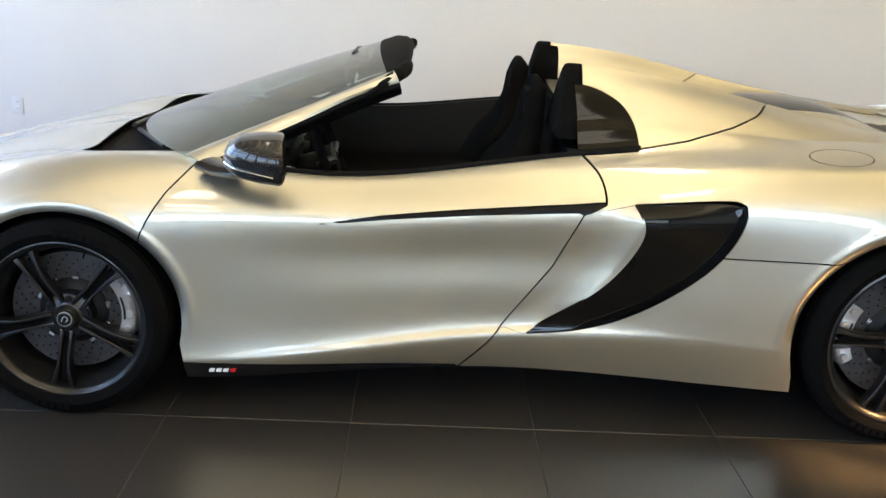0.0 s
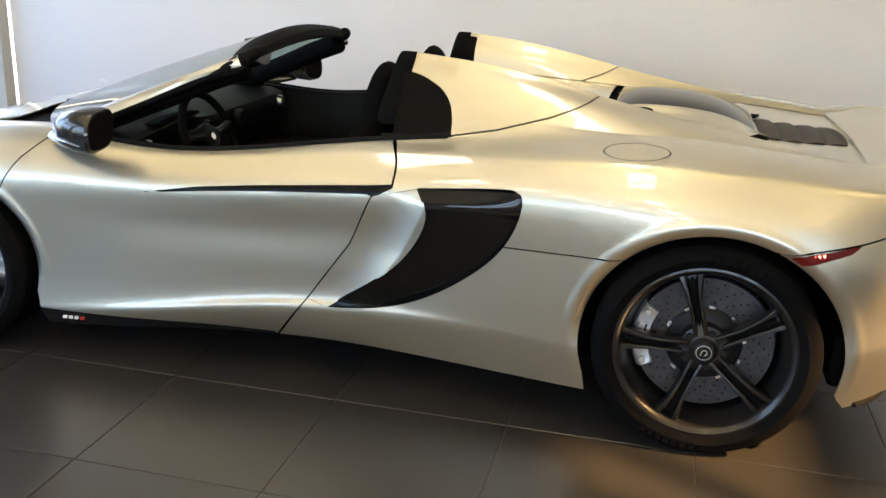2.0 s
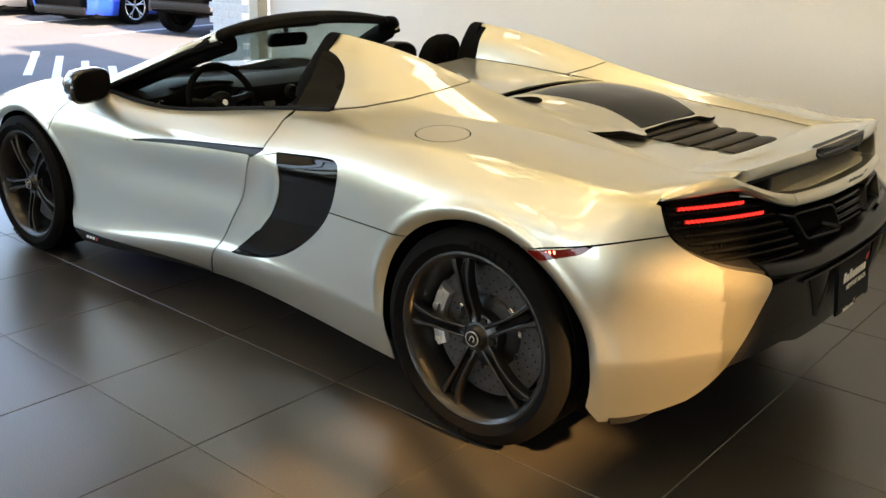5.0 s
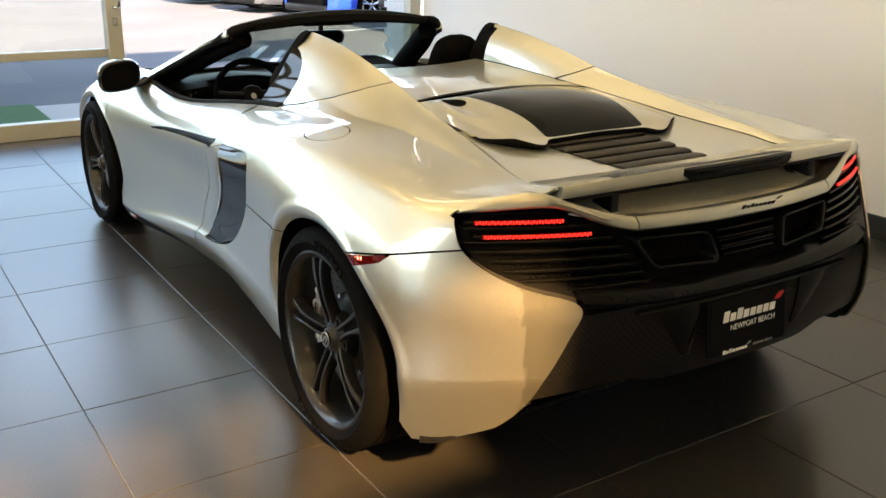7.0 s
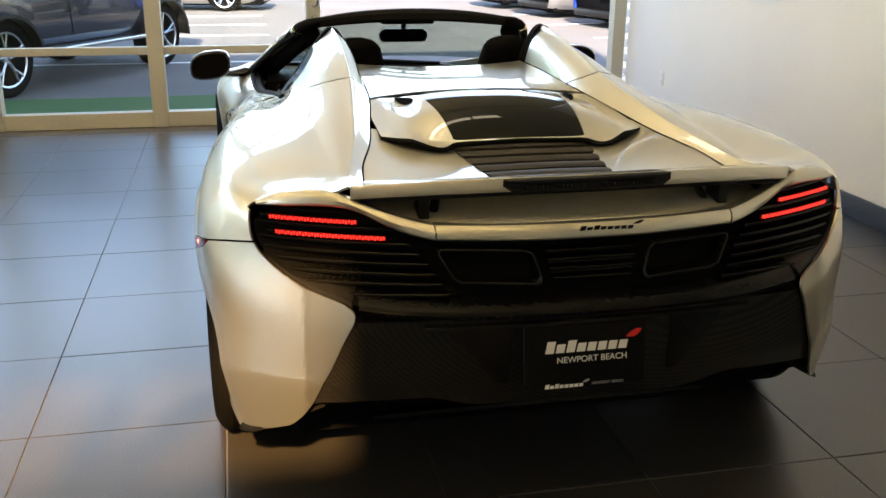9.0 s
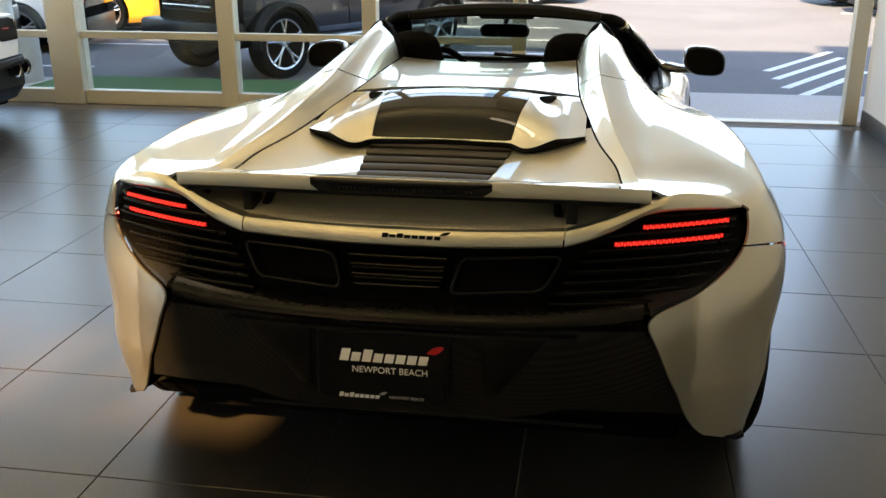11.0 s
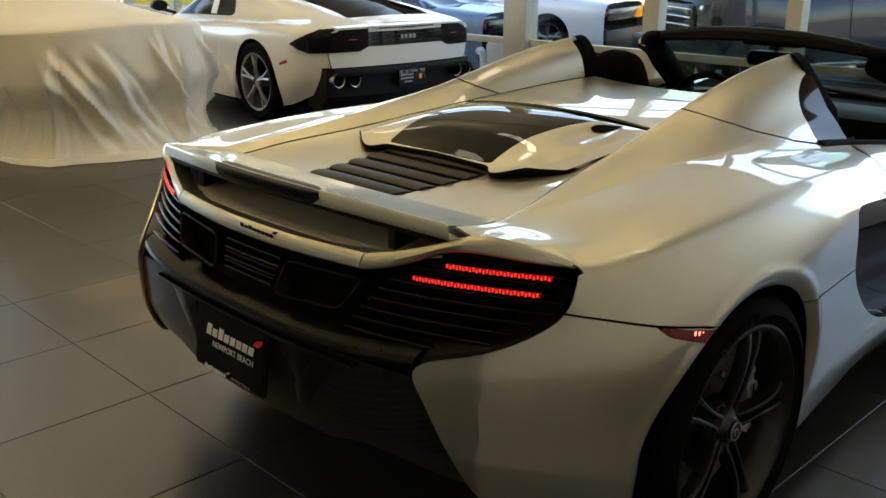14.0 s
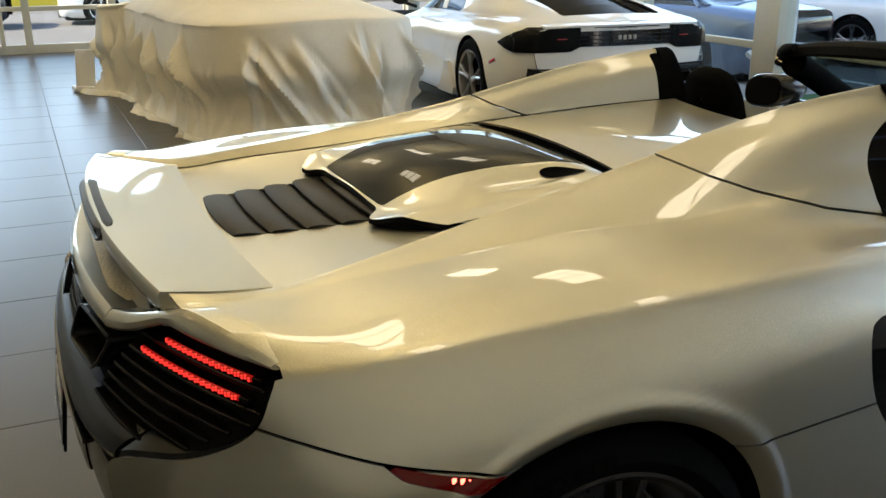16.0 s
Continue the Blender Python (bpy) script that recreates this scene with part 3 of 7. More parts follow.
def flare(p):
    """The rim round the wheel arches: a soft crease where it leaves the panel, then rolled inwards."""
    for cx, cz, a, b in ((0.01, 0.337, 0.392, 0.380), (-2.671, 0.317, 0.356, 0.352)):
        r = np.hypot((p[..., 0] - cx) / a, (p[..., 2] - cz) / b)
        k = np.clip((1.15 - r) / 0.07, 0, 1)
        e = np.clip((1.12 - r) / 0.12, 0, 1.4)
        p[..., 1] += (0.007 * k * k * (3 - 2 * k) - 0.024 * e * e) * (p[..., 1] > 0.6) * np.clip((p[..., 2] - 0.25) / 0.2, 0, 1)
    return p


_net = flare(skin(SIDE + (6.9, 7, 7.1, 8, 8.9, 9, 9.1, 10, 11), _rear))
skin_rear = grid_out(_net)
_is_top = np.broadcast_to((np.arange(_net.shape[1]) >= 7 * 14)[None], _net.shape[:2]).ravel()
skin_mid = grid_out(flare(skin(SIDE, _mid)))
skin_front = grid_out(flare(skin(SIDE + ("f7", "f8", "f9", "f10"), _front)))

# outlines in side view (x, z)
ARCH_R = through_points([(0.01 + 0.392 * math.cos(a), 0.337 + 0.380 * math.sin(a)) for a in np.linspace(-0.25, math.pi + 0.33, 20)], 48).tolist()
ARCH_R = np.array([(0.46, 0.0), (0.425, 0.20)] + ARCH_R + [(-0.352, 0.15), (-0.345, 0.0)])
ARCH_F = np.array([(-2.30, 0.0), (-2.312, 0.19)] + [(-2.671 + 0.356 * math.cos(a), 0.317 + 0.352 * math.sin(a)) for a in np.linspace(-0.2, math.pi + 0.2, 44)] + [(-3.03, 0.0)])
DOOR = np.array([(-2.255, 0.835), (-2.30, 0.79)] + [tuple(p) for p in through_points([(-2.352, 0.735), (-2.40, 0.66), (-2.437, 0.58)], 8)] + [(-2.46, 0.4), (-2.46, 0.05), (-1.50, 0.05), (-1.437, 0.16), (-1.315, 0.318), (-1.155, 0.54), (-1.075, 0.715)] + [tuple(p) for p in through_points([(-1.008, 0.752), (-1.012, 0.80), (-1.035, 0.84), (-1.066, 0.868), (-1.075, 0.93)], 12)] + [(-1.3, 1.1), (-2.2, 1.1)])
STRIP = np.array([(-1.92, 0.647), (-1.66, 0.675), (-1.4, 0.698), (-1.09, 0.722), (-1.075, 0.7155), (-0.9, 0.745), (-0.93, 0.762), (-1.02, 0.757), (-1.09, 0.748), (-1.48, 0.709), (-1.7, 0.684)])
VENT = rounded(np.array([tuple(p) for p in through_points([(-0.925, 0.758), (-0.76, 0.775), (-0.63, 0.786), (-0.588, 0.778), (-0.582, 0.735), (-0.632, 0.606), (-0.757, 0.477), (-0.927, 0.372), (-1.08, 0.328), (-1.235, 0.312)], 40)] + [tuple(p) for p in through_points([(-1.235, 0.312), (-1.10, 0.405), (-0.98, 0.505), (-0.915, 0.60), (-0.89, 0.69), (-0.925, 0.758)], 24)][1:-1]), 0.004, 2)
BLADE = np.array([(-1.437, 0.16), (-1.315, 0.318), (-1.155, 0.54), (-1.075, 0.715), (-0.92, 0.756)] + [tuple(p) for p in through_points([(-0.915, 0.754), (-0.885, 0.69), (-0.91, 0.60), (-0.975, 0.505), (-1.095, 0.405), (-1.23, 0.312)], 24)] + [(-1.3, 0.33)])
SILL = np.array([(-2.36, 0.0), (-2.36, 0.187), (-2.0, 0.180), (-1.7, 0.178), (-1.44, 0.172), (-1.40, 0.0)])
MARKER = rounded([(0.195, 0.680), (0.30, 0.703), (0.392, 0.730), (0.362, 0.702), (0.235, 0.657)], 0.006, 3)
TAIL_EDGE = np.array([tuple(p) for p in through_points([(0.505, 0.90), (0.508, 0.862), (0.525, 0.82), (0.545, 0.77), (0.60, 0.715), (0.68, 0.672), (0.742, 0.65), (0.754, 0.63), (0.748, 0.58), (0.712, 0.44), (0.638, 0.31), (0.522, 0.215)], 60)] + [(0.45, 0.0), (1.2, 0.0), (1.2, 1.2), (0.505, 1.2)])
SEAM_LOW = np.array([(-1.5, 0.0), (-1.5, 0.60), (-0.64, 0.603), (-0.2, 0.612), (0.0, 0.40), (0.0, 0.0)])
SEAM_BUMP = np.array([(0.0, 0.0), (0.0, 0.678), (0.205, 0.688), (0.392, 0.730), (0.47, 0.750), (0.55, 0.768), (1.2, 0.85), (1.2, 0.0)])
CANOPY = np.array([(-1.3, 0.870), (-1.06, 0.868), (-0.87, 0.889), (-0.72, 0.918), (-0.68, 0.930), (-0.56, 0.962), (-0.47, 0.995)] + [(-0.40, 1.03), (-0.34, 1.2), (-1.3, 1.2)])
QWIN = rounded([(-1.15, 0.80), (-1.15, 1.062), (-1.07, 1.074), (-1.00, 1.058), (-0.93, 1.022), (-0.893, 0.975), (-0.876, 0.92), (-0.874, 0.80)], 0.03, 4)
FRONT_FACE = np.array([(-1.7, 0.7), (-1.075, 0.7), (-1.075, 1.0), (-1.095, 1.2), (-1.7, 1.2)])


def both(name, mesh, material, label="", thick=0.004, parents=None, **kw):
    """A panel on each side of the car."""
    out = []
    for s, m in ((1, mesh), (-1, mirrored(mesh))):
        out.append(part(name, m, material, (parents or {}).get(s, car), label, thick=thick, **kw))
    return {1: out[0], -1: out[1]}


GAP = 0.0050
PLAN_TOP = np.array([(-3.0, 0.0), (0.66, 0.0), (0.66, 0.50), (0.628, 0.575), (0.612, 0.62), (0.565, 0.715), (0.505, 0.80), (0.49, 1.2), (-3.0, 1.2)])
_edge = np.where(_is_top, inside(PLAN_TOP, skin_rear[0][:, :2]), -inside(TAIL_EDGE, skin_rear[0][:, (0, 2)]))
skin_rear = clip(skin_rear, _edge - 0.0005)
_side = clip(skin_rear, np.where(skin_rear[0][:, 1] < 0.62, 1.0, -inside(ARCH_R, skin_rear[0][:, (0, 2)])))
WING_SEAM = np.array([(0.43, 0.50), (0.44, 0.520), (0.60, 0.576), (0.62, 0.577), (0.70, 0.577), (0.70, 0.2), (0.43, 0.2)])
_side = keep_out(_side, WING_SEAM, axes=(0, 1), gap=0.001)
_q = keep_out(keep_out(_side, DOOR, gap=GAP), VENT, gap=0.001)
_q = keep_out(_q, BLADE, gap=0.001)


def outer(mesh, sign, gap):
    """The part inside or outside the quarter window, which lies in the outer face alone."""
    v = mesh[0]
    f = np.where(v[:, 1] < LINES[9][0](v[:, 0]) + 0.004, -1.0, inside(QWIN, v[:, (0, 2)]))
    return clip(mesh, sign * f - gap)


canopy_panel = keep_out(outer(keep_in(_q, CANOPY, gap=GAP / 2), -1, 0.001), FRONT_FACE)
_q = keep_out(_q, CANOPY, gap=GAP / 2)
_q = keep_out(_q, np.array([(-1.7, 0.93), (-1.08, 0.93), (-1.08, 1.3), (-1.7, 1.3)]))
_q = keep_out(_q, MARKER, gap=0.0008)
_low = keep_in(_q, SEAM_LOW, gap=GAP / 2)
_q = keep_out(_q, SEAM_LOW, gap=GAP / 2)
_q = clip(_q, np.where(_q[0][:, 1] < 0.70, 1.0, -inside(SEAM_BUMP, _q[0][:, (0, 2)]) - GAP / 2))
bumper = keep_in(keep_out(clip(_side, 0.9 - _side[0][:, 2]), MARKER, gap=0.0008), SEAM_BUMP, gap=GAP / 2)
# the filler cap is cut out of the haunch
CAP = np.array([(-0.262 + 0.1 * math.cos(a), 0.771 + 0.062 * math.sin(a)) for a in np.linspace(0, 2 * math.pi, 40, endpoint=False)])
_capfield = np.where(_q[0][:, 2] > 0.8, inside(CAP, _q[0][:, :2]), -1.0)
cap = clip(_q, _capfield - 0.0025)
part("rear_quarter", _q, M["silver"], car, "silver metallic rear wing panel", thick=0.006)
part("rear_quarter", mirrored(clip(_q, -_capfield - 0.002)), M["silver"], car, "silver metallic rear wing panel with the filler", thick=0.006)
part("filler_cap", mirrored(cap), M["silver"], car, "flush oval filler cap", thick=0.004)
both("side_skirt", _low, M["silver"])
both("rear_bumper_corner", bumper, M["silver"], thick=0.006)
_fld = np.maximum(canopy_panel[0][:, 0] + 1.022, canopy_panel[0][:, 1] - LINES[9][0](canopy_panel[0][:, 0]) + 0.012)
both("fairing_lining", clip(canopy_panel, -_fld), M["alcantara"], "black lining on the inner side of the fairing", thick=0.006)
canopy_panel = clip(canopy_panel, _fld - 0.001)
both("headrest_fairing", canopy_panel, M["silver"], "silver tapering fairing behind the seat", thick=0.006)
both("marker_lamp", keep_in(_side, MARKER, gap=0.0004), M["red_lens"], "red side marker lamp, lit")
qwin = keep_out(outer(keep_in(_side, CANOPY, gap=0.001), 1, 0.0005), FRONT_FACE)
both("quarter_window", qwin, M["dark_glass"], "black quarter window", thick=0.003)

_d = keep_in(keep_out(skin_mid, ARCH_F), DOOR, gap=GAP / 2)
_d = keep_out(keep_out(_d, SILL, gap=0.001), STRIP, gap=0.001)
doors = both("door", _d, M["silver"], "silver door with a scooped side")
both("sill_trim", keep_in(keep_out(skin_mid, ARCH_F), SILL, gap=0.0005), M["carbon"], "black carbon sill blade", thick=0.02)


def sunk(mesh, depth):
    """A skin pushed inwards by a depth for each vertex."""
    n = normals_of(mesh)
    if n[:, 1].mean() < 0:
        n = -n
    return mesh[0] - n * depth[:, None], mesh[1]


_s = keep_in(joined(skin_mid), STRIP)
both("door_strip", sunk(_s, np.full(len(_s[0]), 0.008)), M["tail_black"], "black recessed blade along the door", parents=doors, thick=0.003)
_b = keep_in(keep_out(skin_rear, DOOR, gap=GAP / 2), BLADE)
_u = np.clip((_b[0][:, 0] - np.interp(_b[0][:, 2], (0.16, 0.318, 0.54, 0.715, 0.76), (-1.437, -1.315, -1.155, -1.075, -1.03))) / 0.19, 0, 1)


def fin(z):
    """How far the blade's free edge stands out, faded at both ends."""
    return 0.015 * np.clip((z - 0.32) / 0.10, 0, 1) * np.clip((0.765 - z) / 0.05, 0, 1)


both("intake_blade", sunk(_b, 0.006 * np.sin(math.pi * _u) * np.clip((_b[0][:, 2] - 0.31) / 0.14, 0, 1) - fin(_b[0][:, 2]) * _u**3), M["silver"], "silver blade that curves into the side intake")
_v = keep_in(skin_rear, VENT)
VENT_FRONT = ((0.312, 0.405, 0.505, 0.60, 0.69, 0.757), (-1.235, -1.10, -0.98, -0.915, -0.89, -0.925))


def vent_depth(x, z):
    """The black panel starts at the fin and runs inwards towards the rear edge."""
    u = np.clip((x - np.interp(z, *VENT_FRONT)) / 0.32, 0, 1)
    return 0.003 - fin(z) * (1 - u) + 0.036 * u


both("side_intake", sunk(_v, vent_depth(_v[0][:, 0], _v[0][:, 2])), M["lacquer"], "gloss black side air intake", thick=0.003)

# front wing and bonnet
COWL = rounded([(-2.73, 0.0), (-2.73, 0.25), (-2.725, 0.46), (-2.705, 0.60), (-2.64, 0.672), (-2.50, 0.68), (-2.30, 0.63), (-2.1, 0.63), (-2.1, -0.2), (-2.73, -0.2)], 0.05, 5)
_f = keep_out(keep_out(skin_front, ARCH_F), DOOR, gap=GAP / 2)
_f = keep_out(_f, COWL, axes=(0, 1))
HOOD = np.array([(-3.66, -0.2), (-3.66, 0.36), (-3.3, 0.49), (-3.0, 0.565), (-2.67, 0.60), (-2.4, 0.62), (-2.1, 0.62), (-2.1, -0.2)])
_top = clip(_f, _f[0][:, 2] - 0.45)
_wing = keep_out(_f, HOOD, axes=(0, 1), gap=0.0012)
both("front_wing", _wing, M["silver"])
_hood = keep_in(_top, HOOD, axes=(0, 1), gap=0.0012)
both("bonnet", _hood, M["silver"], "silver bonnet with scooped sides", thick=0.005)

_n = normals_of(skin_mid)[:, 1].mean()
assert _n > 0, "skins face outwards"


# ---- engine deck ----
z_mid = natural((-1.08, -0.8, -0.4, -0.1, 0.14, 0.3), (0.965, 0.978, 0.978, 0.953, 0.925, 0.905))
z_low = natural((-0.6, 0.0, 0.15, 0.3, 0.46), (0.93, 0.888, 0.879, 0.873, 0.872))


def deck(x, y):
    """Height of the tonneau and engine cover."""
    e = LINES[11][0](x)
    return z_mid(x) - (z_mid(x) - LINES[11][1](x) + 0.002) * (np.abs(y) / e) ** 2.2


def low_deck(x, y):
    e = LINES[11][0](x)
    return z_low(x) - (z_low(x) - LINES[11][1](x) + 0.002) * np.clip(np.abs(y) / e, 0, 1) ** 3


def sheet(x0, x1, height, nx=60, ny=60, inset=0.005):
    xs = np.linspace(x0, x1, nx)
    p = np.array([[(x, y, float(height(x, y))) for y in np.linspace(-1, 1, ny) * (LINES[11][0](x) - inset)] for x in xs])
    return grid(p)


def upward(mesh):
    return mesh if normals_of(mesh)[:, 2].mean() > 0 else (mesh[0], [tuple(reversed(f)) for f in mesh[1]])


part("tonneau_cover", upward(sheet(-1.075, -0.402, deck)), M["silver"], car, "silver cover over the folded roof", thick=0.006)
_half = [(0.055, 0.412), (0.068, 0.40), (0.118, 0.335), (0.156, 0.28), (0.164, 0.252), (0.152, 0.228), (0.134, 0.210), (0.127, 0.16), (0.125, 0.08)]
COVER = np.array([(-0.372, -0.5), (-0.20, -0.5), (-0.20, -0.412), (0.03, -0.412)] + [tuple(p) for p in through_points([(x, -y) for x, y in _half] + [(0.123, 0.0)] + _half[::-1], 72)] + [(0.03, 0.412), (-0.20, 0.412), (-0.20, 0.5), (-0.372, 0.5)])
GLASS = np.array([(-0.366, -0.245), (0.116, -0.205)] + [tuple(p) for p in through_points([(0.118, -0.19), (0.119, -0.1), (0.119, 0.0), (0.119, 0.1), (0.118, 0.19)], 16)] + [(0.116, 0.205), (-0.366, 0.245)])


def cover_z(x, y):
    """The engine cover: domed along the middle, its front edge tucked below the tonneau."""
    u = np.clip((x + 0.40) / 0.56, 0, 1)
    dome = 0.034 * np.sin(math.pi * u) ** 0.9 - 0.016 * np.clip((-0.28 - x) / 0.10, 0, 1) ** 1.5
    flank = 0.002 * np.clip((x + 0.25) / 0.25, 0, 1) * np.clip((np.abs(y) - 0.20) / 0.15, 0, 1)
    tuck = 0.026 * np.clip((x + 0.05) / 0.17, 0, 1) ** 2 * np.clip(1 - (np.abs(y) / 0.33) ** 4, 0, 1)
    return deck(x, y) - tuck + dome * np.clip(1 - (np.abs(y) / 0.36) ** 3, 0, 1) + flank


_cov = keep_in(upward(sheet(-0.42, 0.22, cover_z, 90, 140)), COVER, axes=(0, 1))
# slot between the tonneau and the cover, a black sheet for its shade
part("cover_slot", grid(np.array([[(-0.403, y, float(deck(-0.403, y)) - 0.003), (-0.400, y, float(deck(-0.4, y)) - 0.030), (-0.360, y, float(deck(-0.37, y)) - 0.034)] for y in np.linspace(-0.375, 0.375, 40)])), M["void"], car, "dark air slot ahead of the engine cover")


def scoop(x, y):
    """The dished air scoops on either side of the glass."""
    q = ((x + 0.20) / 0.15) ** 2 + ((np.abs(y) - 0.29 - 0.06 * (x + 0.2)) / 0.045) ** 2
    return np.where(q < 1, 0.015 * np.clip(1 - q, 0, 1) ** 1.2 * np.clip((0.02 - x) / 0.26, 0, 1) ** 0.5, 0.0)


_cv = keep_out(_cov, GLASS, axes=(0, 1), gap=0.001)
_cv[0][:, 2] -= scoop(_cv[0][:, 0], _cv[0][:, 1])
cover = part("engine_cover", _cv, M["silver"], car, "silver engine cover with two scoops", thick=0.008)
_gl = keep_in(_cov, GLASS, axes=(0, 1), gap=0.001)
part("engine_glass", _gl, M["deck_glass"], cover, "smoked glass over the engine", thick=0.004)
for _s in (-1, 1):
    _o = np.array([(-0.285 + 0.052 * math.cos(a), _s * (0.285 + 0.024 * math.sin(a) - 0.012 * math.cos(a))) for a in np.linspace(0, 2 * math.pi, 24, endpoint=False)])
    _m = keep_in(_cov, _o, axes=(0, 1))
    _m[0][:, 2] -= scoop(_m[0][:, 0], _m[0][:, 1]) - 0.0015
    part("scoop_mouth", _m, M["void"], cover)
# the dark lip under the trailing edge, black down to the deck for the shade below
_lip = COVER[3:-3]
_rings = [[(x, y, float(cover_z(x, y)) - 0.001), (x + 0.002, y, float(cover_z(x, y)) - 0.010), (x - 0.01, y, float(low_deck(x, y)) + 0.001), (x - 0.04, y, float(low_deck(x, y)) + 0.001), (x - 0.04, y, float(cover_z(x, y)) - 0.012)] for x, y in _lip if abs(y) < 0.43]
part("cover_lip", loft(_rings), M["matt_black"], cover, "black lip under the cover's edge")
# engine bay under the glass
part("engine_bay", boxy(-0.38, 0.10, -0.24, 0.24, 0.80, 0.84, 0.01), M["matt_black"], car)
for _y in (-0.14, 0.14):
    part("plenum", tube(through_points([(-0.33, _y, 0.86), (-0.15, _y * 0.9, 0.885), (0.05, _y * 0.8, 0.865)], 16), 0.035, 16), M["satin_black"], car)
LOUVRE = np.array([(0.0, -0.222), (0.43, -0.172), (0.43, 0.172), (0.0, 0.222)])
_ld = upward(sheet(-0.05, 0.47, low_deck, 60, 90))
_ldp = keep_out(_ld, LOUVRE, axes=(0, 1), gap=0.001)
part("rear_deck", _ldp, M["silver"], car, "silver rear deck beside the louvres", thick=0.006)
louvres = part("louvre_tray", (lambda m: (m[0] - (0, 0, 0.03), m[1]))(keep_in(_ld, LOUVRE, axes=(0, 1))), M["void"], car)
for _i in range(5):
    _x0 = 0.045 + _i * 0.0765
    _rings = []
    for t in np.linspace(-1, 1, 15):
        hw = np.interp(_x0, (0.0, 0.43), (0.229, 0.171))
        y = t * hw
        bow = 0.012 * (1 - t * t)
        zz = float(low_deck(_x0 + 0.04, y))
        prof = [(-0.012, -0.020), (0.008, -0.006), (0.03, 0.002), (0.055, 0.0055), (0.078, 0.0045), (0.086, 0.0), (0.086, -0.006), (0.05, -0.004), (0.01, -0.022)]
        _rings.append([(_x0 + dx + bow, y - 0.01 * t * dx / 0.08, zz + dz + 0.006 * (1 - t * t)) for dx, dz in prof])
    part("louvre", loft(_rings), M["louvre"], louvres)

# ---- raised rear wing ----
wing = thing("rear_wing", "", "")
wing.parent = car
for _k in list(wing.keys()):
    del wing[_k]
wing["label"] = "silver rear wing on black struts"
_rings = []
for t in np.linspace(-1, 1, 41):
    a = abs(t)
    y = t * 0.574
    xf = 0.462 - 0.02 * a**2
    xr = 0.700 - 0.062 * a**2.2
    yf, yr = t * 0.522, t * 0.574
    zf = 0.882 - 0.001 * a
    zr = 0.940 - 0.020 * a**2.5
    h = 0.037 - 0.005 * a
    up = []
    for u in np.linspace(0, 1, 7):
        up.append((xf + (xr - xf) * u, yf + (yr - yf) * u, zf + (zr - zf) * u**1.25))
    ring = up + [(xr + 0.004, yr, zr - 0.005), (xr + 0.001, yr, zr - h), (xr - 0.012, yr, zr - h - 0.004), (xf + 0.08, yf + (yr - yf) * 0.3, zf - 0.004), (xf + 0.005, yf, zf - 0.012)]
    _rings.append(ring)
part("wing_blade", loft(_rings), M["silver"], wing, "silver blade with an upswept edge", sharp=50)
_rings = [[(0.70 - 0.062 * abs(y / 0.574) ** 2.2 - dx, y, 0.940 - 0.020 * abs(y / 0.574) ** 2.5 - dz) for dx, dz in ((0.002, 0.036), (0.004, 0.046), (0.10, 0.052), (0.16, 0.050), (0.12, 0.036))] for y in np.linspace(-0.55, 0.55, 25)]
part("wing_underside", loft(_rings), M["satin_black"], wing)
# high brake light
_rings = []
for y in np.linspace(-0.215, 0.215, 21):
    k = min(1, (0.215 - abs(y)) / 0.03)
    x = 0.704 - 0.062 * abs(y / 0.574) ** 2.2
    z = 0.936
    _rings.append([(x + dx * (0.3 + 0.7 * k), y, z + dz * (0.45 + 0.55 * k) - 0.002) for dx, dz in ((-0.03, 0.0035), (0.0, 0.0035), (0.008, 0.0), (0.010, -0.004), (0.003, -0.010), (0.003, -0.026), (0.008, -0.029), (0.006, -0.035), (-0.03, -0.036))])
brake_light = part("high_brake_light", loft(_rings), M["satin_black"], wing, "dark brake light housing in the wing")
for _i in range(34):
    y = -0.165 + 0.33 * _i / 33
    x = 0.7085 - 0.062 * abs(y / 0.574) ** 2.2
    part("diode", boxy(x - 0.003, x + 0.0005, y - 0.0032, y + 0.0032, 0.911, 0.921, 0.0012, 1), M["gloss_black"], brake_light)
for _s in (-1, 1):
    part("strut", boxy(0.565, 0.64, _s * 0.395 - 0.013, _s * 0.395 + 0.013, 0.80, 0.89, 0.004), M["satin_black"], wing, "black wing strut")
    _p = through_points([(0.60, _s * 0.365, 0.83), (0.585, _s * 0.36, 0.845), (0.57, _s * 0.352, 0.87), (0.56, _s * 0.348, 0.895)], 14)
    part("lift_arm", tube(_p, (0.012,) * 14, 10, squash=0.7), M["satin_black"], wing)
    part("arm_foot", boxy(0.57, 0.63, _s * 0.365 - 0.012, _s * 0.365 + 0.02, 0.815, 0.828, 0.004), M["satin_black"], wing)
# grey well under the wing
_g = np.array([[(x, t * (0.53 if x < 0.6 else 0.53 - (x - 0.6) * 1.3), 0.862 - (x - 0.44) * 0.16) for t in np.linspace(-1, 1, 30)] for x in np.linspace(0.44, 0.712, 14)])
part("wing_well", upward(grid(_g)), M["silver_inner"], car, "grey well under the wing", thick=0.004)
part("well_vent", boxy(0.60, 0.70, -0.34, 0.34, 0.818, 0.8275, 0.003), M["well_mesh"], car, "grey mesh under the wing")

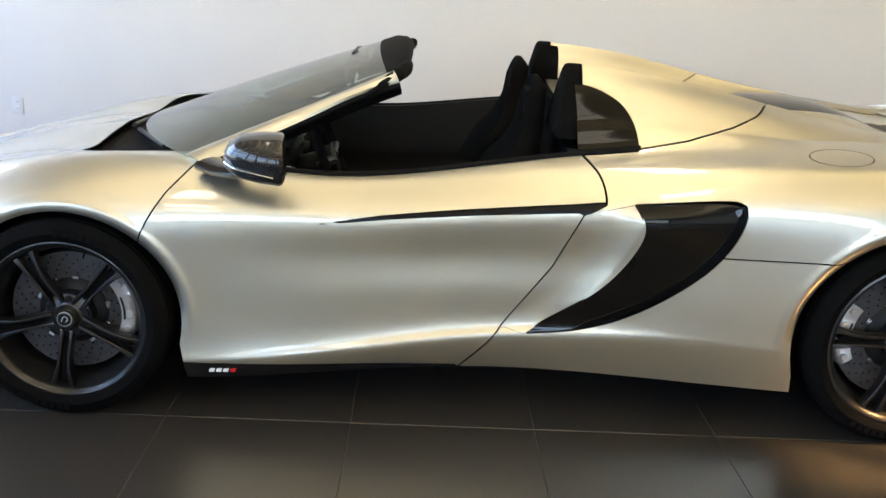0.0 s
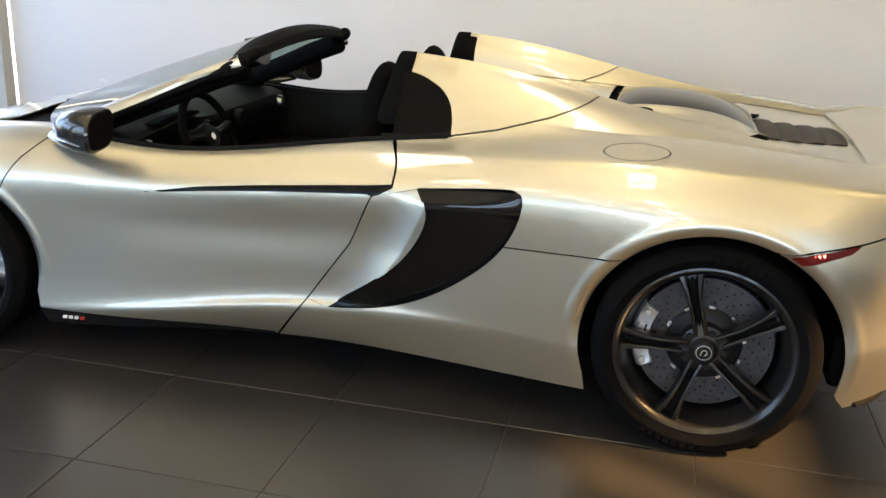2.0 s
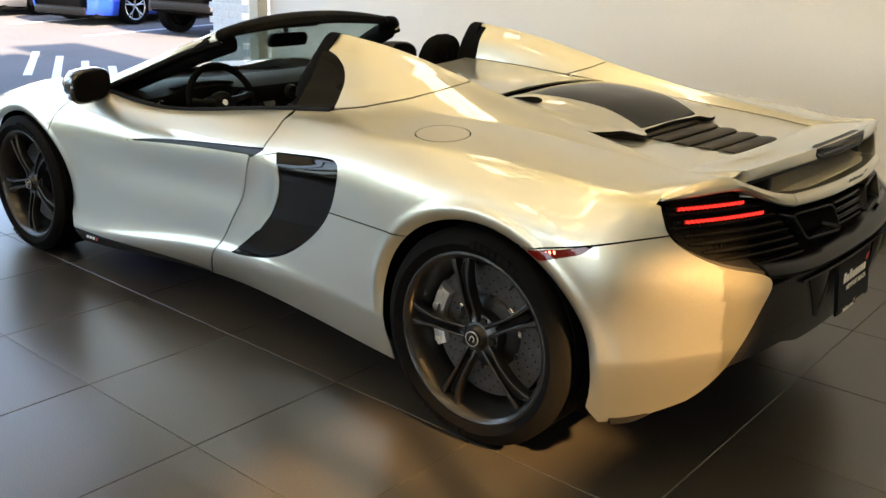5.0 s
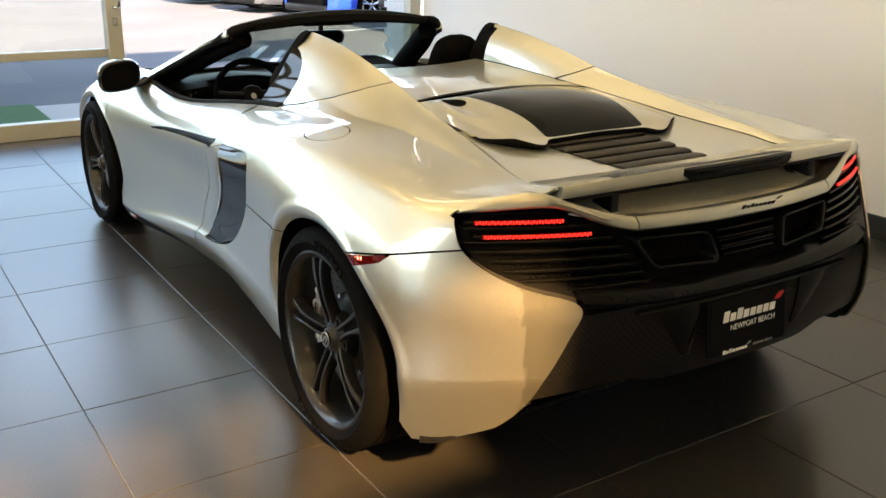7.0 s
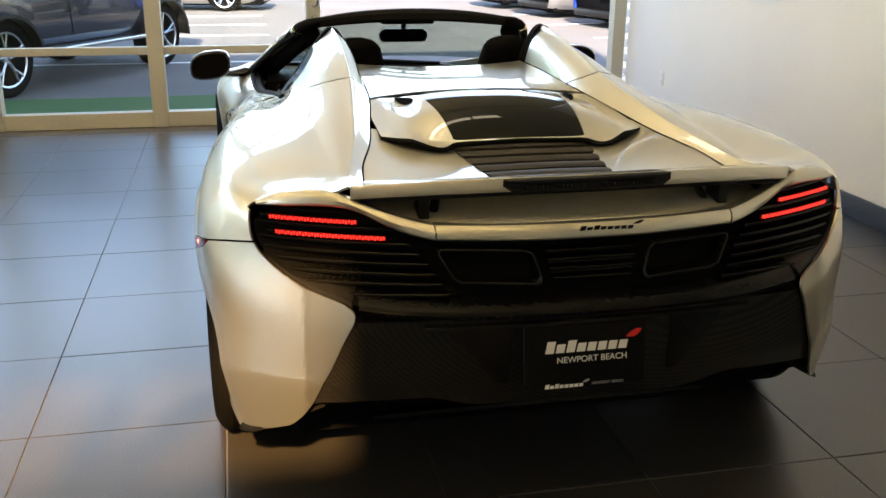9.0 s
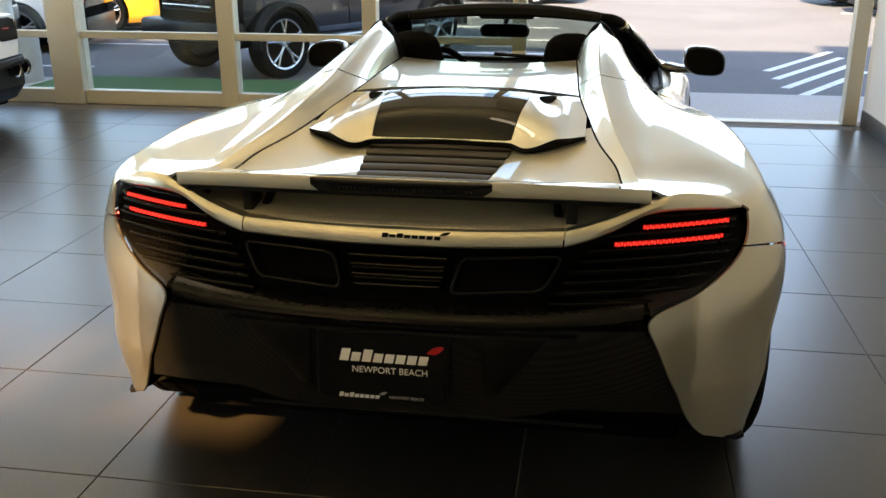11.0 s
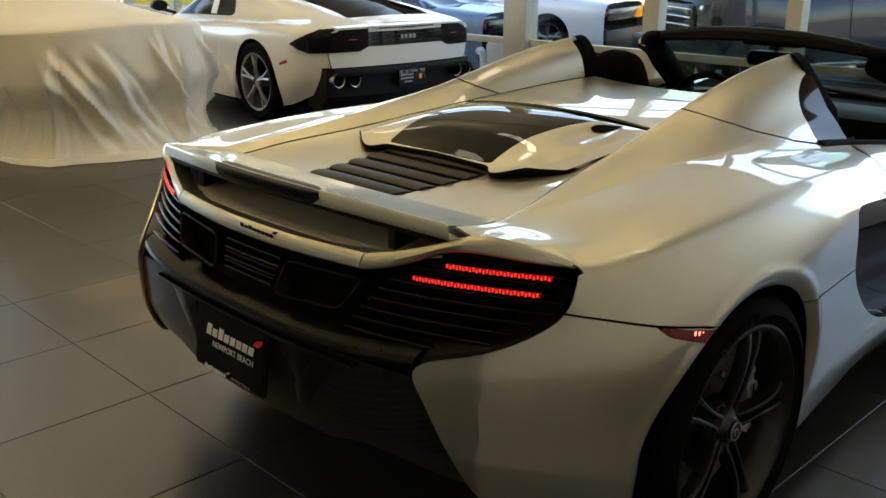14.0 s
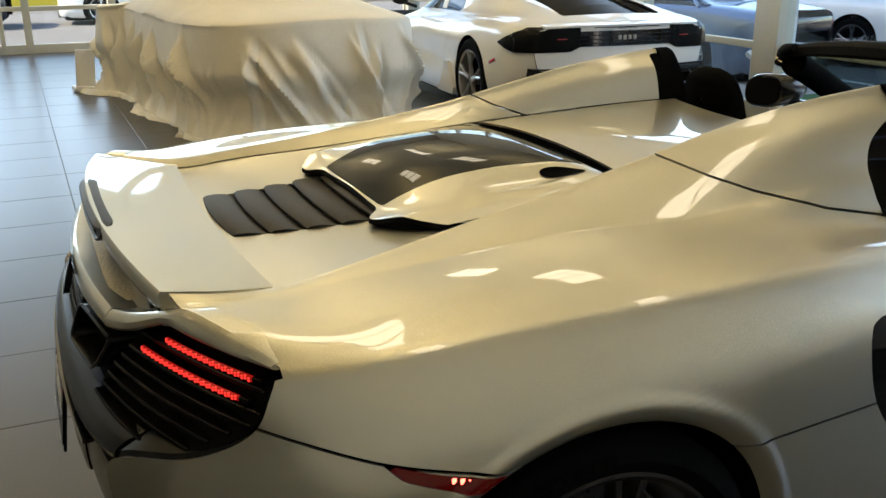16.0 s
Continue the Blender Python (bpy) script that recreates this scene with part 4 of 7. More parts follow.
# ---- tail ----
BAND = [((.508, .793, .861), (.512, .794, .852)), ((.538, .757, .880), (.549, .757, .859)), ((.567, .715, .894), (.580, .713, .864)), ((.613, .63, .904), (.628, .62, .870)), ((.632, .578, .889), (.642, .565, .860)), ((.660, .51, .863), (.670, .503, .833)), ((.688, .435, .841), (.698, .43, .807)), ((.706, .385, .831), (.716, .383, .798))]
MIDBAND = [((.706, .381, .831), (.716, .379, .798)), ((.724, .25, .829), (.734, .25, .795)), ((.735, .12, .828), (.745, .12, .793)), ((.738, .0, .828), (.748, .0, .793))]


def band(rows, n):
    t, b = through_points([r[0] for r in rows], n), through_points([r[1] for r in rows], n)
    rings = []
    for p, q in zip(t, b):
        d = q - p
        out = np.array((0.35 * 0.02, 0, 0.0))
        rings.append([p + (-0.05, 0, -0.004), p + (-0.004, 0, 0.001), p + 0.12 * d + (0.003, 0, 0), p + 0.5 * d + out, p + 0.88 * d + (0.003, 0, 0), q + (-0.003, 0, -0.001), q + (-0.03, 0, 0.0), p + (-0.05, 0, -0.02)])
    return loft(rings)


both("tail_band", band(BAND, 40), M["silver"], "silver band that sweeps over the tail lamp", thick=0)
_half = band(MIDBAND, 24)
tail_lip = part("tail_lip", joined(_half, mirrored(_half)), M["silver"], car, "silver strip across the tail")


def body_y(x, z):
    """Half width of the body at a station and height."""
    q = skin(SIDE, np.array([x]))[0]
    return float(np.interp(z, q[:, 2], q[:, 1]))


# inner wall round the rear of the side intake
_w = [(x, z) for x, z in VENT if x > float(np.interp(z, *VENT_FRONT)) + 0.004]
_k = int(np.argmax([np.hypot(*np.subtract(_w[i], _w[i - 1])) for i in range(len(_w))]))
_w = _w[_k:] + _w[:_k]
_g = np.array([[(x, body_y(x, z) - d, z) for d in (0.003, float(vent_depth(x, z)) * 0.5 + 0.003, max(float(vent_depth(x, z)), 0.004) + 0.004)] for x, z in _w])
both("intake_lip", grid(_g), M["tail_black"], "", thick=0)


TE = through_points([(0.508, 0.862), (0.525, 0.82), (0.545, 0.77), (0.60, 0.715), (0.68, 0.672), (0.742, 0.65), (0.754, 0.63)], 40)[::-1]
edge_x = lambda z: float(np.interp(z, TE[:, 1], TE[:, 0]))  # noqa: E731
mid_x = natural((0.2, 0.30, 0.45, 0.58, 0.65, 0.80, 0.87), (0.70, 0.75, 0.79, 0.80, 0.79, 0.745, 0.72))


def tail_x(y, z, inset=0.0):
    """The tail's face, bowed from the middle to the corners."""
    e, w = edge_x(z), 0.80
    if z < 0.66:
        e = float(np.interp(z, (0.215, 0.31, 0.44, 0.58, 0.63, 0.66), (0.522, 0.638, 0.712, 0.748, 0.752, 0.735)))
    w = body_y(min(e, 0.77), z)
    return mid_x(z) - (mid_x(z) - e) * (min(abs(y) / w, 1.0)) ** 2.3 - inset


def tail_w(z):
    e = edge_x(z) if z > 0.65 else float(np.interp(z, (0.215, 0.31, 0.44, 0.58, 0.65), (0.522, 0.638, 0.712, 0.748, 0.754)))
    return body_y(min(e, 0.77), z) - 0.004


_g = np.zeros((20, 61, 3))
for _j, _t in enumerate(np.linspace(-1, 1, 61)):
    for _i, _z in enumerate(np.linspace(0.60, float(np.interp(abs(_t), (0.5, 0.56, 0.72, 0.86, 0.94, 1.0), (0.80, 0.81, 0.86, 0.862, 0.85, 0.815))), 20)):
        _g[_i, _j] = tail_x(_t * (tail_w(_z) - 0.010), _z, 0.055 - 0.040 * abs(_t) ** 8), _t * (tail_w(_z) - 0.010), _z
part("tail_grille", grid(_g), M["void"], car, "black mesh behind the tail slats", thick=0.003)


def slat(z, y0, y1, h, material, name, inset=0.012, depth=0.03, n=22, parent=car, label="", rise=0.0):
    rings = []
    for y in np.linspace(y0, y1, n):
        zz = z + rise * abs(y - y0)
        x = tail_x(y, zz, inset)
        rings.append([(x - depth, y, zz - h / 2), (x - 0.002, y, zz - h / 2), (x, y, zz - h / 2 + 0.002), (x, y, zz + h / 2 - 0.002), (x - 0.002, y, zz + h / 2), (x - depth, y, zz + h / 2)])
    return part(name, loft(rings), material, parent, label)


for _s in (-1, 1):
    lamp = slat(0.812, _s * 0.47, _s * (tail_w(0.812) - 0.016), 0.010, M["tail_black"], "tail_lamp", 0.018, label="tail lamp with two glowing red strips")
    slat(0.847, _s * 0.58, _s * (tail_w(0.847) - 0.022), 0.009, M["tail_black"], "lamp_slat", 0.018, parent=lamp)
    slat(0.780, _s * 0.44, _s * (tail_w(0.780) - 0.014), 0.008, M["tail_black"], "lamp_slat", 0.014, parent=lamp)
    for z, a, b in ((0.829, 0.560, 0.765), (0.795, 0.496, 0.752)):
        strip = slat(z, _s * a, _s * b, 0.0100, M["led_base"], "light_strip", 0.008, 0.005, parent=lamp, label="glowing red light strip")
        slat(z, _s * (b + 0.002), _s * (b + 0.02), 0.010, M["tail_black"], "strip_end", 0.008, 0.02, 6, parent=lamp)
        k = int((b - a) / 0.0068)
        for i in range(k):
            y = _s * (a + 0.004 + i * (b - a - 0.008) / (k - 1))
            x = tail_x(y, z, 0.008)
            for dz in ((-0.0032, 0.0010) if i % 2 else (-0.0010, 0.0032)):
                part("lens_bead", boxy(x - 0.002, x + 0.0022, y - 0.0022, y + 0.0022, z + dz - 0.0014, z + dz + 0.0014, 0.0008, 1), M["led"], strip)
    for i, (z, a) in enumerate(((0.757, 0.42), (0.735, 0.40), (0.712, 0.385), (0.690, 0.37), (0.668, 0.355))):
        slat(z, _s * a, _s * min(tail_w(z) - 0.012, 0.78 - 0.03 * i), 0.009, M["tail_black"], "grille_slat", 0.014, 0.035)
    # honeycomb behind the lower slats
    cells = []
    for r in range(7):
        for c in range(16):
            z, y = 0.742 - r * 0.0125, 0.775 - c * 0.0145 - (r % 2) * 0.00725
            if y > tail_w(z) - 0.02:
                continue
            x = tail_x(y, z, 0.03)
            ring = [(x, _s * (y + 0.0078 * math.cos(a)), z + 0.0078 * math.sin(a)) for a in np.arange(6) * math.pi / 3 + math.pi / 6]
            cells.append(tube(ring, 0.0012, 4, closed=True))
    part("honeycomb", joined(*cells), M["tail_black"], car, "fine black honeycomb")["kind"] = "stuff"
    # exhaust outlet
    o = rounded([(_s * 0.125, 0.690), (_s * 0.150, 0.770), (_s * 0.385, 0.775), (_s * 0.340, 0.700)], 0.022, 5)
    if _s < 0:
        o = o[::-1]
    c = o.mean(0)
    fr = []
    for k, dx in ((1.0, -0.06), (1.0, 0.004), (0.985, 0.008), (0.95, 0.008), (0.93, 0.003), (0.86, -0.12)):
        q = c + (o - c) * k
        fr.append([(tail_x(y, z, 0.012) + dx, y, z) for y, z in q])
    ex = part("exhaust_outlet", loft(fr, caps=False), M["tail_black"], car, "black framed exhaust outlet", sharp=60)
    part("exhaust_throat", prism(c + (o - c) * 0.9, 0.60, 0.62, axes=(1, 2)), M["void"], ex)
    part("exhaust_rim", tube([(tail_x(y, z, 0.004), y, z) for y, z in c + (o - c) * 0.985], 0.003, 6, closed=True), M["dark_rim"], ex)
for z, w in ((0.762, 0.115), (0.742, 0.112), (0.720, 0.108), (0.698, 0.10)):
    slat(z, -w, w, 0.009, M["tail_black"], "grille_slat", 0.014, 0.03)
    if z in (0.742, 0.720):
        slat(z - 0.0055, -w * 0.95, w * 0.95, 0.0022, M["dark_rim"], "slat_edge", 0.0125, 0.01, 8)

# gloss edge of the bumper under the grille
_rings = []
for t in np.linspace(-1, 1, 61):
    y = t * 0.57
    z = 0.622 + 0.022 * abs(t) ** 3
    x = tail_x(y, z) - 0.012 * abs(t) ** 6
    _rings.append([(x - 0.06, y, z + 0.035), (x - 0.02, y, z + 0.022), (x - 0.002, y, z + 0.010), (x + 0.003, y, z), (x, y, z - 0.010), (x - 0.012, y, z - 0.014), (x - 0.06, y, z - 0.014)])
part("bumper_edge", loft(_rings), M["tail_black"], car, "gloss black ledge below the grille")
# its ends follow the silver corner up to the lamp
_rings = []
for z in np.linspace(0.652, 0.745, 16):
    P = np.array((edge_x(z) - 0.006, body_y(edge_x(z), z) - 0.008, z))
    k = float(np.clip((0.745 - z) / 0.05, 0.15, 1))
    _rings.append([P + np.array(o) * k for o in ((-0.075, -0.02, 0.030), (-0.03, -0.006, 0.016), (-0.006, 0, 0.006), (-0.001, 0, -0.004), (-0.02, -0.004, -0.012), (-0.07, -0.02, -0.012))])
both("ledge_end", loft(_rings), M["satin_black"], "", thick=0)
_rings = []
for _z0, _z1 in ((0.596, 0.604),):
    for t in np.linspace(-1, 1, 41):
        y = t * 0.42
        x = tail_x(y, _z0) + 0.006
        _rings.append([(x - 0.02, y, _z0), (x, y, _z0), (x, y, _z1), (x - 0.02, y, _z1)])
part("bumper_groove", loft(_rings), M["gloss_black"], car)
_zs = np.linspace(0.612, 0.30, 34)
_g = np.array([[(tail_x(t * tail_w(z), z, 0.0) - 0.014, t * tail_w(z), z) for t in np.linspace(-1, 1, 91)] for z in _zs])
_lowb = grid(_g)
BOTTOM = np.array([(-1.0, 0.7), (1.0, 0.7), (1.0, 0.30), (0.82, 0.30), (0.68, 0.375), (0.40, 0.40), (0.30, 0.372), (-0.30, 0.372), (-0.40, 0.40), (-0.68, 0.375), (-0.82, 0.30), (-1.0, 0.3)])
_lowb = keep_in(_lowb, rounded(BOTTOM, 0.03, 4), axes=(1, 2))
if normals_of(_lowb)[:, 0].mean() < 0:
    _lowb = _lowb[0], [tuple(reversed(f)) for f in _lowb[1]]
part("lower_bumper", _lowb, M["carbon"], car, "dark carbon lower bumper", thick=0.01)
for _s in (-1, 1):
    # smooth facets beside the number plate
    rings = []
    for u in np.linspace(0, 1, 9):
        z = 0.600 - 0.16 * u
        y0, y1 = 0.205 + 0.005 * u, 0.36 - 0.12 * u
        rings.append([(tail_x(y, z) + 0.010 * math.sin(math.pi * (0.15 + 0.85 * v)) * (1 - 0.5 * u) - 0.010, _s * y, z) for v, y in zip(np.linspace(0, 1, 8), np.linspace(y0, y1, 8))])
    m = grid(np.array(rings))
    if normals_of(m)[:, 0].mean() < 0:
        m = m[0], [tuple(reversed(f)) for f in m[1]]
    part("plate_facet", m, M["lacquer"], car, "glossy facet beside the number plate", thick=0.006)
_g = np.array([[(x, y, 0.14 + 0.22 * max(0, (x - 0.2) / 0.55) ** 1.6) for y in np.linspace(-0.50, 0.50, 9)] for x in np.linspace(0.1, 0.45, 16)])
part("diffuser", grid(_g), M["tail_black"], car, "black diffuser under the tail", thick=0.01)
_lipc = through_points([(0.47, 0.876, 0.208), (0.52, 0.845, 0.224), (0.57, 0.792, 0.260), (0.62, 0.733, 0.306), (0.665, 0.66, 0.355)], 24)
both("bumper_lip", loft([[p + np.array(o) for o in ((-0.03, -0.022, 0.022), (-0.010, -0.008, 0.010), (-0.008, -0.006, 0.001), (-0.02, -0.014, 0.0), (-0.05, -0.035, 0.008), (-0.05, -0.035, 0.022))] for p in _lipc]), M["matt_black"], "black lip under the bumper corner", thick=0)
# arch liner as a plain black block, added to stop sun passing beneath
both("arch_liner", boxy(0.37, 0.50, 0.46, 0.845, 0.25, 0.42, 0.02), M["void"], "", thick=0)
part("bumper_inner", prism([(0.40, 0.24), (0.54, 0.28), (0.60, 0.60), (0.54, 0.76), (0.46, 0.80), (0.40, 0.76)], -0.50, 0.50), M["void"], car)

# ---- number plate ----
number_plate = part("number_plate", moved(plate(rounded([(-0.158, -0.085), (0.158, -0.085), (0.158, 0.085), (-0.158, 0.085)], 0.012), 0.006, 0.003, axes=(1, 2), at=0.0), pose(0.808, -0.025, 0.515, 0, -7, 0)), M["tail_black"], car, "black dealer plate with white lettering")
plate_face = pose(0.8095, -0.025, 0.515, 0, -7, 0)
part("plate_sheet", moved(plate(rounded([(-0.148, -0.072), (0.148, -0.072), (0.148, 0.078), (-0.148, 0.078)], 0.008), 0.002, 0.001, axes=(1, 2), at=0.001), plate_face), M["tail_black"], number_plate)


def lettering(text, size, material, parent, m, name="lettering", shear=0.0, extrude=0.0004):
    c = bpy.data.curves.new(name, "FONT")
    c.body, c.size, c.align_x, c.align_y, c.extrude, c.shear = text, size, "CENTER", "CENTER", extrude, shear
    tmp = bpy.data.objects.new(name, c)
    scene.collection.objects.link(tmp)
    data = bpy.data.meshes.new_from_object(tmp.evaluated_get(bpy.context.evaluated_depsgraph_get()))
    bpy.data.objects.remove(tmp)
    data.materials.clear()
    data.materials.append(material)
    ob = new(name, data)
    ob.parent = parent
    ob.matrix_basis = m
    return ob


def on_plate(y, z, out=0.0016):
    return plate_face @ pose(out, y, z) @ pose(0, 0, 0, 90, 0, 90)


lettering("NEWPORT BEACH", 0.022, M["white_ink"], number_plate, on_plate(0.017, -0.012))
lettering("NEWPORT BEACH", 0.010, M["grey_ink"], number_plate, on_plate(0.058, -0.0765, 0.0025))


def wordmark(parent, m, w, h, material, swoosh, depth=0.0006):
    """A maker's mark as slanted plain bars with a swoosh, not lettered."""
    k, n = 0, 8
    step = w / n
    for i in range(n):
        hh = h if i in (0, 2) else h * 0.72
        x0 = -w / 2 + i * step
        o = [(x0, 0), (x0 + step * 0.8, 0), (x0 + step * 0.8 + 0.22 * hh, hh), (x0 + 0.22 * hh, hh)]
        part("mark_bar", moved(prism([(a, b) for a, b in o], 0, depth, axes=(0, 1)), m), material, parent, smooth=False)
    o = through_points([(w * 0.47, h * 0.95), (w * 0.56, h * 1.5), (w * 0.66, h * 1.55), (w * 0.62, h * 1.15), (w * 0.56, h * 0.9)], 14)
    part("mark_swoosh", moved(prism(o, 0, depth, axes=(0, 1)), m), swoosh, parent, smooth=False)


wordmark(number_plate, on_plate(0.003, 0.008), 0.215, 0.030, M["white_ink"], M["red"])
wordmark(number_plate, on_plate(-0.055, -0.0815, 0.0025), 0.10, 0.011, M["white_ink"], M["grey_ink"])
wordmark(tail_lip, pose(0.7435, 0.035, 0.812, 0, 12, 0) @ pose(0.004, 0, 0, 90, 0, 90), 0.14, 0.014, M["satin_black"], M["satin_black"])


# ---- windscreen, pillars and header ----
PIL_LOW = [(-2.26, .775, .802), (-2.13, .727, .862), (-1.92, .655, .957), (-1.80, .605, 1.012), (-1.665, .558, 1.055)]
PIL_TOP = [(-2.34, .715, .818), (-2.13, .655, .905), (-1.92, .60, .990), (-1.80, .565, 1.040), (-1.69, .53, 1.090)]
_lo, _hi = through_points(PIL_LOW, 30), through_points(PIL_TOP, 30)
_rings = []
for a, b in zip(_lo, _hi):
    m = (a + b) / 2 + (0, 0.012, 0.010)
    inn = (a + b) / 2 - (0, 0.035, 0.030)
    _rings.append([a, a * 0.65 + m * 0.35 + (0, .004, .002), m, b * 0.65 + m * 0.35 + (0, .002, .004), b, b - (0, 0.02, 0.012), inn, a - (0, 0.03, 0.01)])
both("windscreen_pillar", loft(_rings), M["silver"], "silver windscreen pillar", thick=0)
both("pillar_cap", tube(through_points([(-1.80, 0.590, 1.002), (-1.735, 0.566, 1.038), (-1.685, 0.535, 1.068), (-1.650, 0.492, 1.090), (-1.640, 0.44, 1.104)], 16), np.interp(np.linspace(0, 1, 16), (0, 0.15, 0.5, 0.8, 1), (0.008, 0.016, 0.023, 0.024, 0.016)), 14), M["matt_black"], "black end of the windscreen pillar", thick=0)
# black seal under the pillar
both("pillar_seal", tube(_lo - (0, 0.014, 0.010), np.linspace(0.010, 0.013, 30), 10), M["matt_black"], thick=0)
both("pillar_lining", tube((_lo + _hi) / 2 - (0, 0.066, 0.026), np.linspace(0.044, 0.046, 30), 12), M["alcantara"], thick=0)


def glass_sheet(n=40, m=30):
    """The bowed windscreen between the pillars."""
    side = through_points(PIL_TOP, n)
    base_mid, top_mid = np.array((-2.62, 0, 0.825)), np.array((-1.735, 0, 1.140))
    p = np.zeros((n, m, 3))
    for i, s in enumerate(side):
        u = i / (n - 1)
        c = base_mid + (top_mid - base_mid) * u + np.array((0, 0, 0.008)) * math.sin(math.pi * u)
        for j, t in enumerate(np.linspace(-1, 1, m)):
            k = abs(t) ** 2.1
            p[i, j] = (c[0] + (s[0] - c[0]) * k, t * s[1], c[2] + (s[2] - c[2]) * k)
    return p


_gs = glass_sheet()
part("windscreen", upward(grid(_gs)), M["windscreen"], car, "pale green windscreen glass", thick=0.004).visible_shadow = False
_top = _gs[-1]
# header rail along the top edge of the glass
_rings = []
for j, t in enumerate(np.linspace(-1, 1, 30)):
    p = _top[j]
    dx = 0.10 - 0.060 * abs(t) ** 2.4
    z = p[2]
    h = 1 - 0.35 * abs(t) ** 3
    prof = ((-0.02, -0.004), (dx * 0.3, 0.014 * h), (dx * 0.7, 0.012 * h), (dx * 0.96, -0.003), (dx * 1.04, -0.030 * h), (dx * 0.96, -0.040 * h), (dx * 0.80, -0.016 * h), (dx * 0.30, -0.014 * h), (0.0, -0.018 * h))
    _rings.append([(p[0] + a, p[1] * (1 + 0.3 * max(0, a)), z + b) for a, b in prof])
header = part("header_rail", loft(_rings), M["matt_black"], car, "black padded header rail")
part("mirror_foot", boxy(-1.86, -1.79, -0.13, 0.13, 1.072, 1.105, 0.01), M["satin_black"], header)
_m = rounded([(-0.115, -0.030), (0.115, -0.030), (0.122, 0.012), (0.10, 0.034), (-0.10, 0.034), (-0.122, 0.012)], 0.022, 5)
rear_mirror = part("rear_view_mirror", moved(loft([[(d, y * k, z * k) for y, z in _m] for d, k in ((-0.03, 0.75), (-0.02, 0.93), (0.0, 1.0), (0.008, 0.98))]), pose(-1.853, -0.013, 1.013, 0, 8, 0)), M["satin_black"], header, "black rear-view mirror")
part("mirror_glass", moved(prism(_m * 0.9, 0.008, 0.0095, axes=(1, 2)), pose(-1.853, -0.013, 1.013, 0, 8, 0)), M["gloss_black"], rear_mirror)
part("mirror_stalk", tube([(-1.865, -0.013, 1.03), (-1.875, -0.005, 1.08)], 0.012, 10), M["satin_black"], rear_mirror)

# cowl, wipers
_g = np.array([[(x, t * np.interp(x, (-2.86, -2.70, -2.5, -2.2), (0.40, 0.66, 0.69, 0.70)), 0.735 + 0.02 * (1 - t * t)) for t in np.linspace(-1, 1, 20)] for x in np.linspace(-2.86, -2.2, 10)])
part("cowl", upward(grid(_g)), M["matt_black"], car, "black cowl below the windscreen", thick=0.01)
for _a, _b in (((-2.66, -0.10, 0.775), (-2.44, -0.56, 0.81)), ((-2.70, 0.35, 0.765), (-2.665, -0.15, 0.80))):
    _p = np.linspace(_a, _b, 8)
    w = part("wiper_arm", tube(_p, 0.009, 8), M["satin_black"], car, "black wiper")
    part("wiper_blade", tube(_p + (0.012, 0, -0.004), 0.006, 6), M["rubber"], w)
part("bulkhead", prism([(-2.74, 0.5), (-2.74, 0.74), (-2.2, 0.76), (-2.2, 0.3)], -0.66, 0.66), M["void"], car)

# ---- cabin ----
_tub = [(-2.2, 0.20), (-2.2, 0.60), (-2.17, 0.60), (-2.15, 0.22), (-1.12, 0.22), (-1.10, 0.86), (-1.06, 0.86), (-1.06, 0.18)]
part("cabin_tub", prism(_tub, -0.63, 0.63), M["alcantara"], car, "black trimmed cabin tub")
for _s in (-1, 1):
    # inner door skin with armrest, below the black waist seal
    xs = np.linspace(-2.24, -1.02, 40)
    g = np.array([[(x, _s * (LINES[6][0](x) - 0.012 - o), z + (LINES[6][1](x) - 0.004 if z > -0.3 else 0.0) if z > -0.3 else 0.25) for o, z in ((0.0, 0.004), (0.03, 0.006), (0.045, -0.02), (0.05, -0.10), (0.09, -0.16), (0.095, -0.22), (0.05, -0.27), (0.06, -0.4))] for x in xs])
    part("door_lining", grid(g), M["leather"], car, "black door lining", thick=0.004)
    part("waist_seal", tube([(x, _s * (LINES[6][0](x) - 0.006), LINES[6][1](x) + 0.002) for x in np.linspace(-2.22, -0.88, 40)], 0.011, 8), M["matt_black"], car, "black rubber waist seal")
    # front cap of the fairing
    x0 = -1.094
    o = [(float(LINES[k][0](x0)), float(LINES[k][1](x0))) for k in (7, 8, 9, 10, 11)]
    o = through_points(o, 24).tolist()
    c = np.array(o + [(0.35, 0.90), (0.60, 0.90)])
    rings = []
    for k, dx, slope in ((0.992, 0.04, 0.0), (1.003, 0.004, 0.0), (1.003, -0.006, 0.12), (0.96, -0.016, 0.14), (0.86, -0.021, 0.15)):
        mid = c.mean(0)
        rings.append([(x0 + dx - slope * (1.135 - z), _s * (mid[0] + (y - mid[0]) * k), mid[1] + (z - mid[1]) * k) for y, z in c])
    part("fairing_cap", loft(rings), M["alcantara"], car, "black padded front of the headrest fairing")
    # black strip along the foot of the quarter window
    foot = []
    for x in np.linspace(-1.11, -0.872, 16):
        q = skin(SIDE + (7,), np.array([x]))[0]
        z = float(np.interp(x, (-1.3, -1.06, -0.87), (0.870, 0.868, 0.889))) + 0.002
        foot.append((x, _s * float(np.interp(z, q[:, 2], q[:, 1])), z))
    part("window_strip", tube(foot, 0.010, 8), M["matt_black"], car, "black strip below the quarter window")
part("rear_bulkhead", loft([[(x, t * 0.40, z) for t in np.linspace(-1, 1, 12)] + [(x + 0.04, t * 0.40, z) for t in np.linspace(1, -1, 12)] for x, z in ((-1.12, 0.50), (-1.10, 0.80), (-1.09, 0.945), (-1.075, 0.962))]), M["alcantara"], car, "black bulkhead behind the seats")
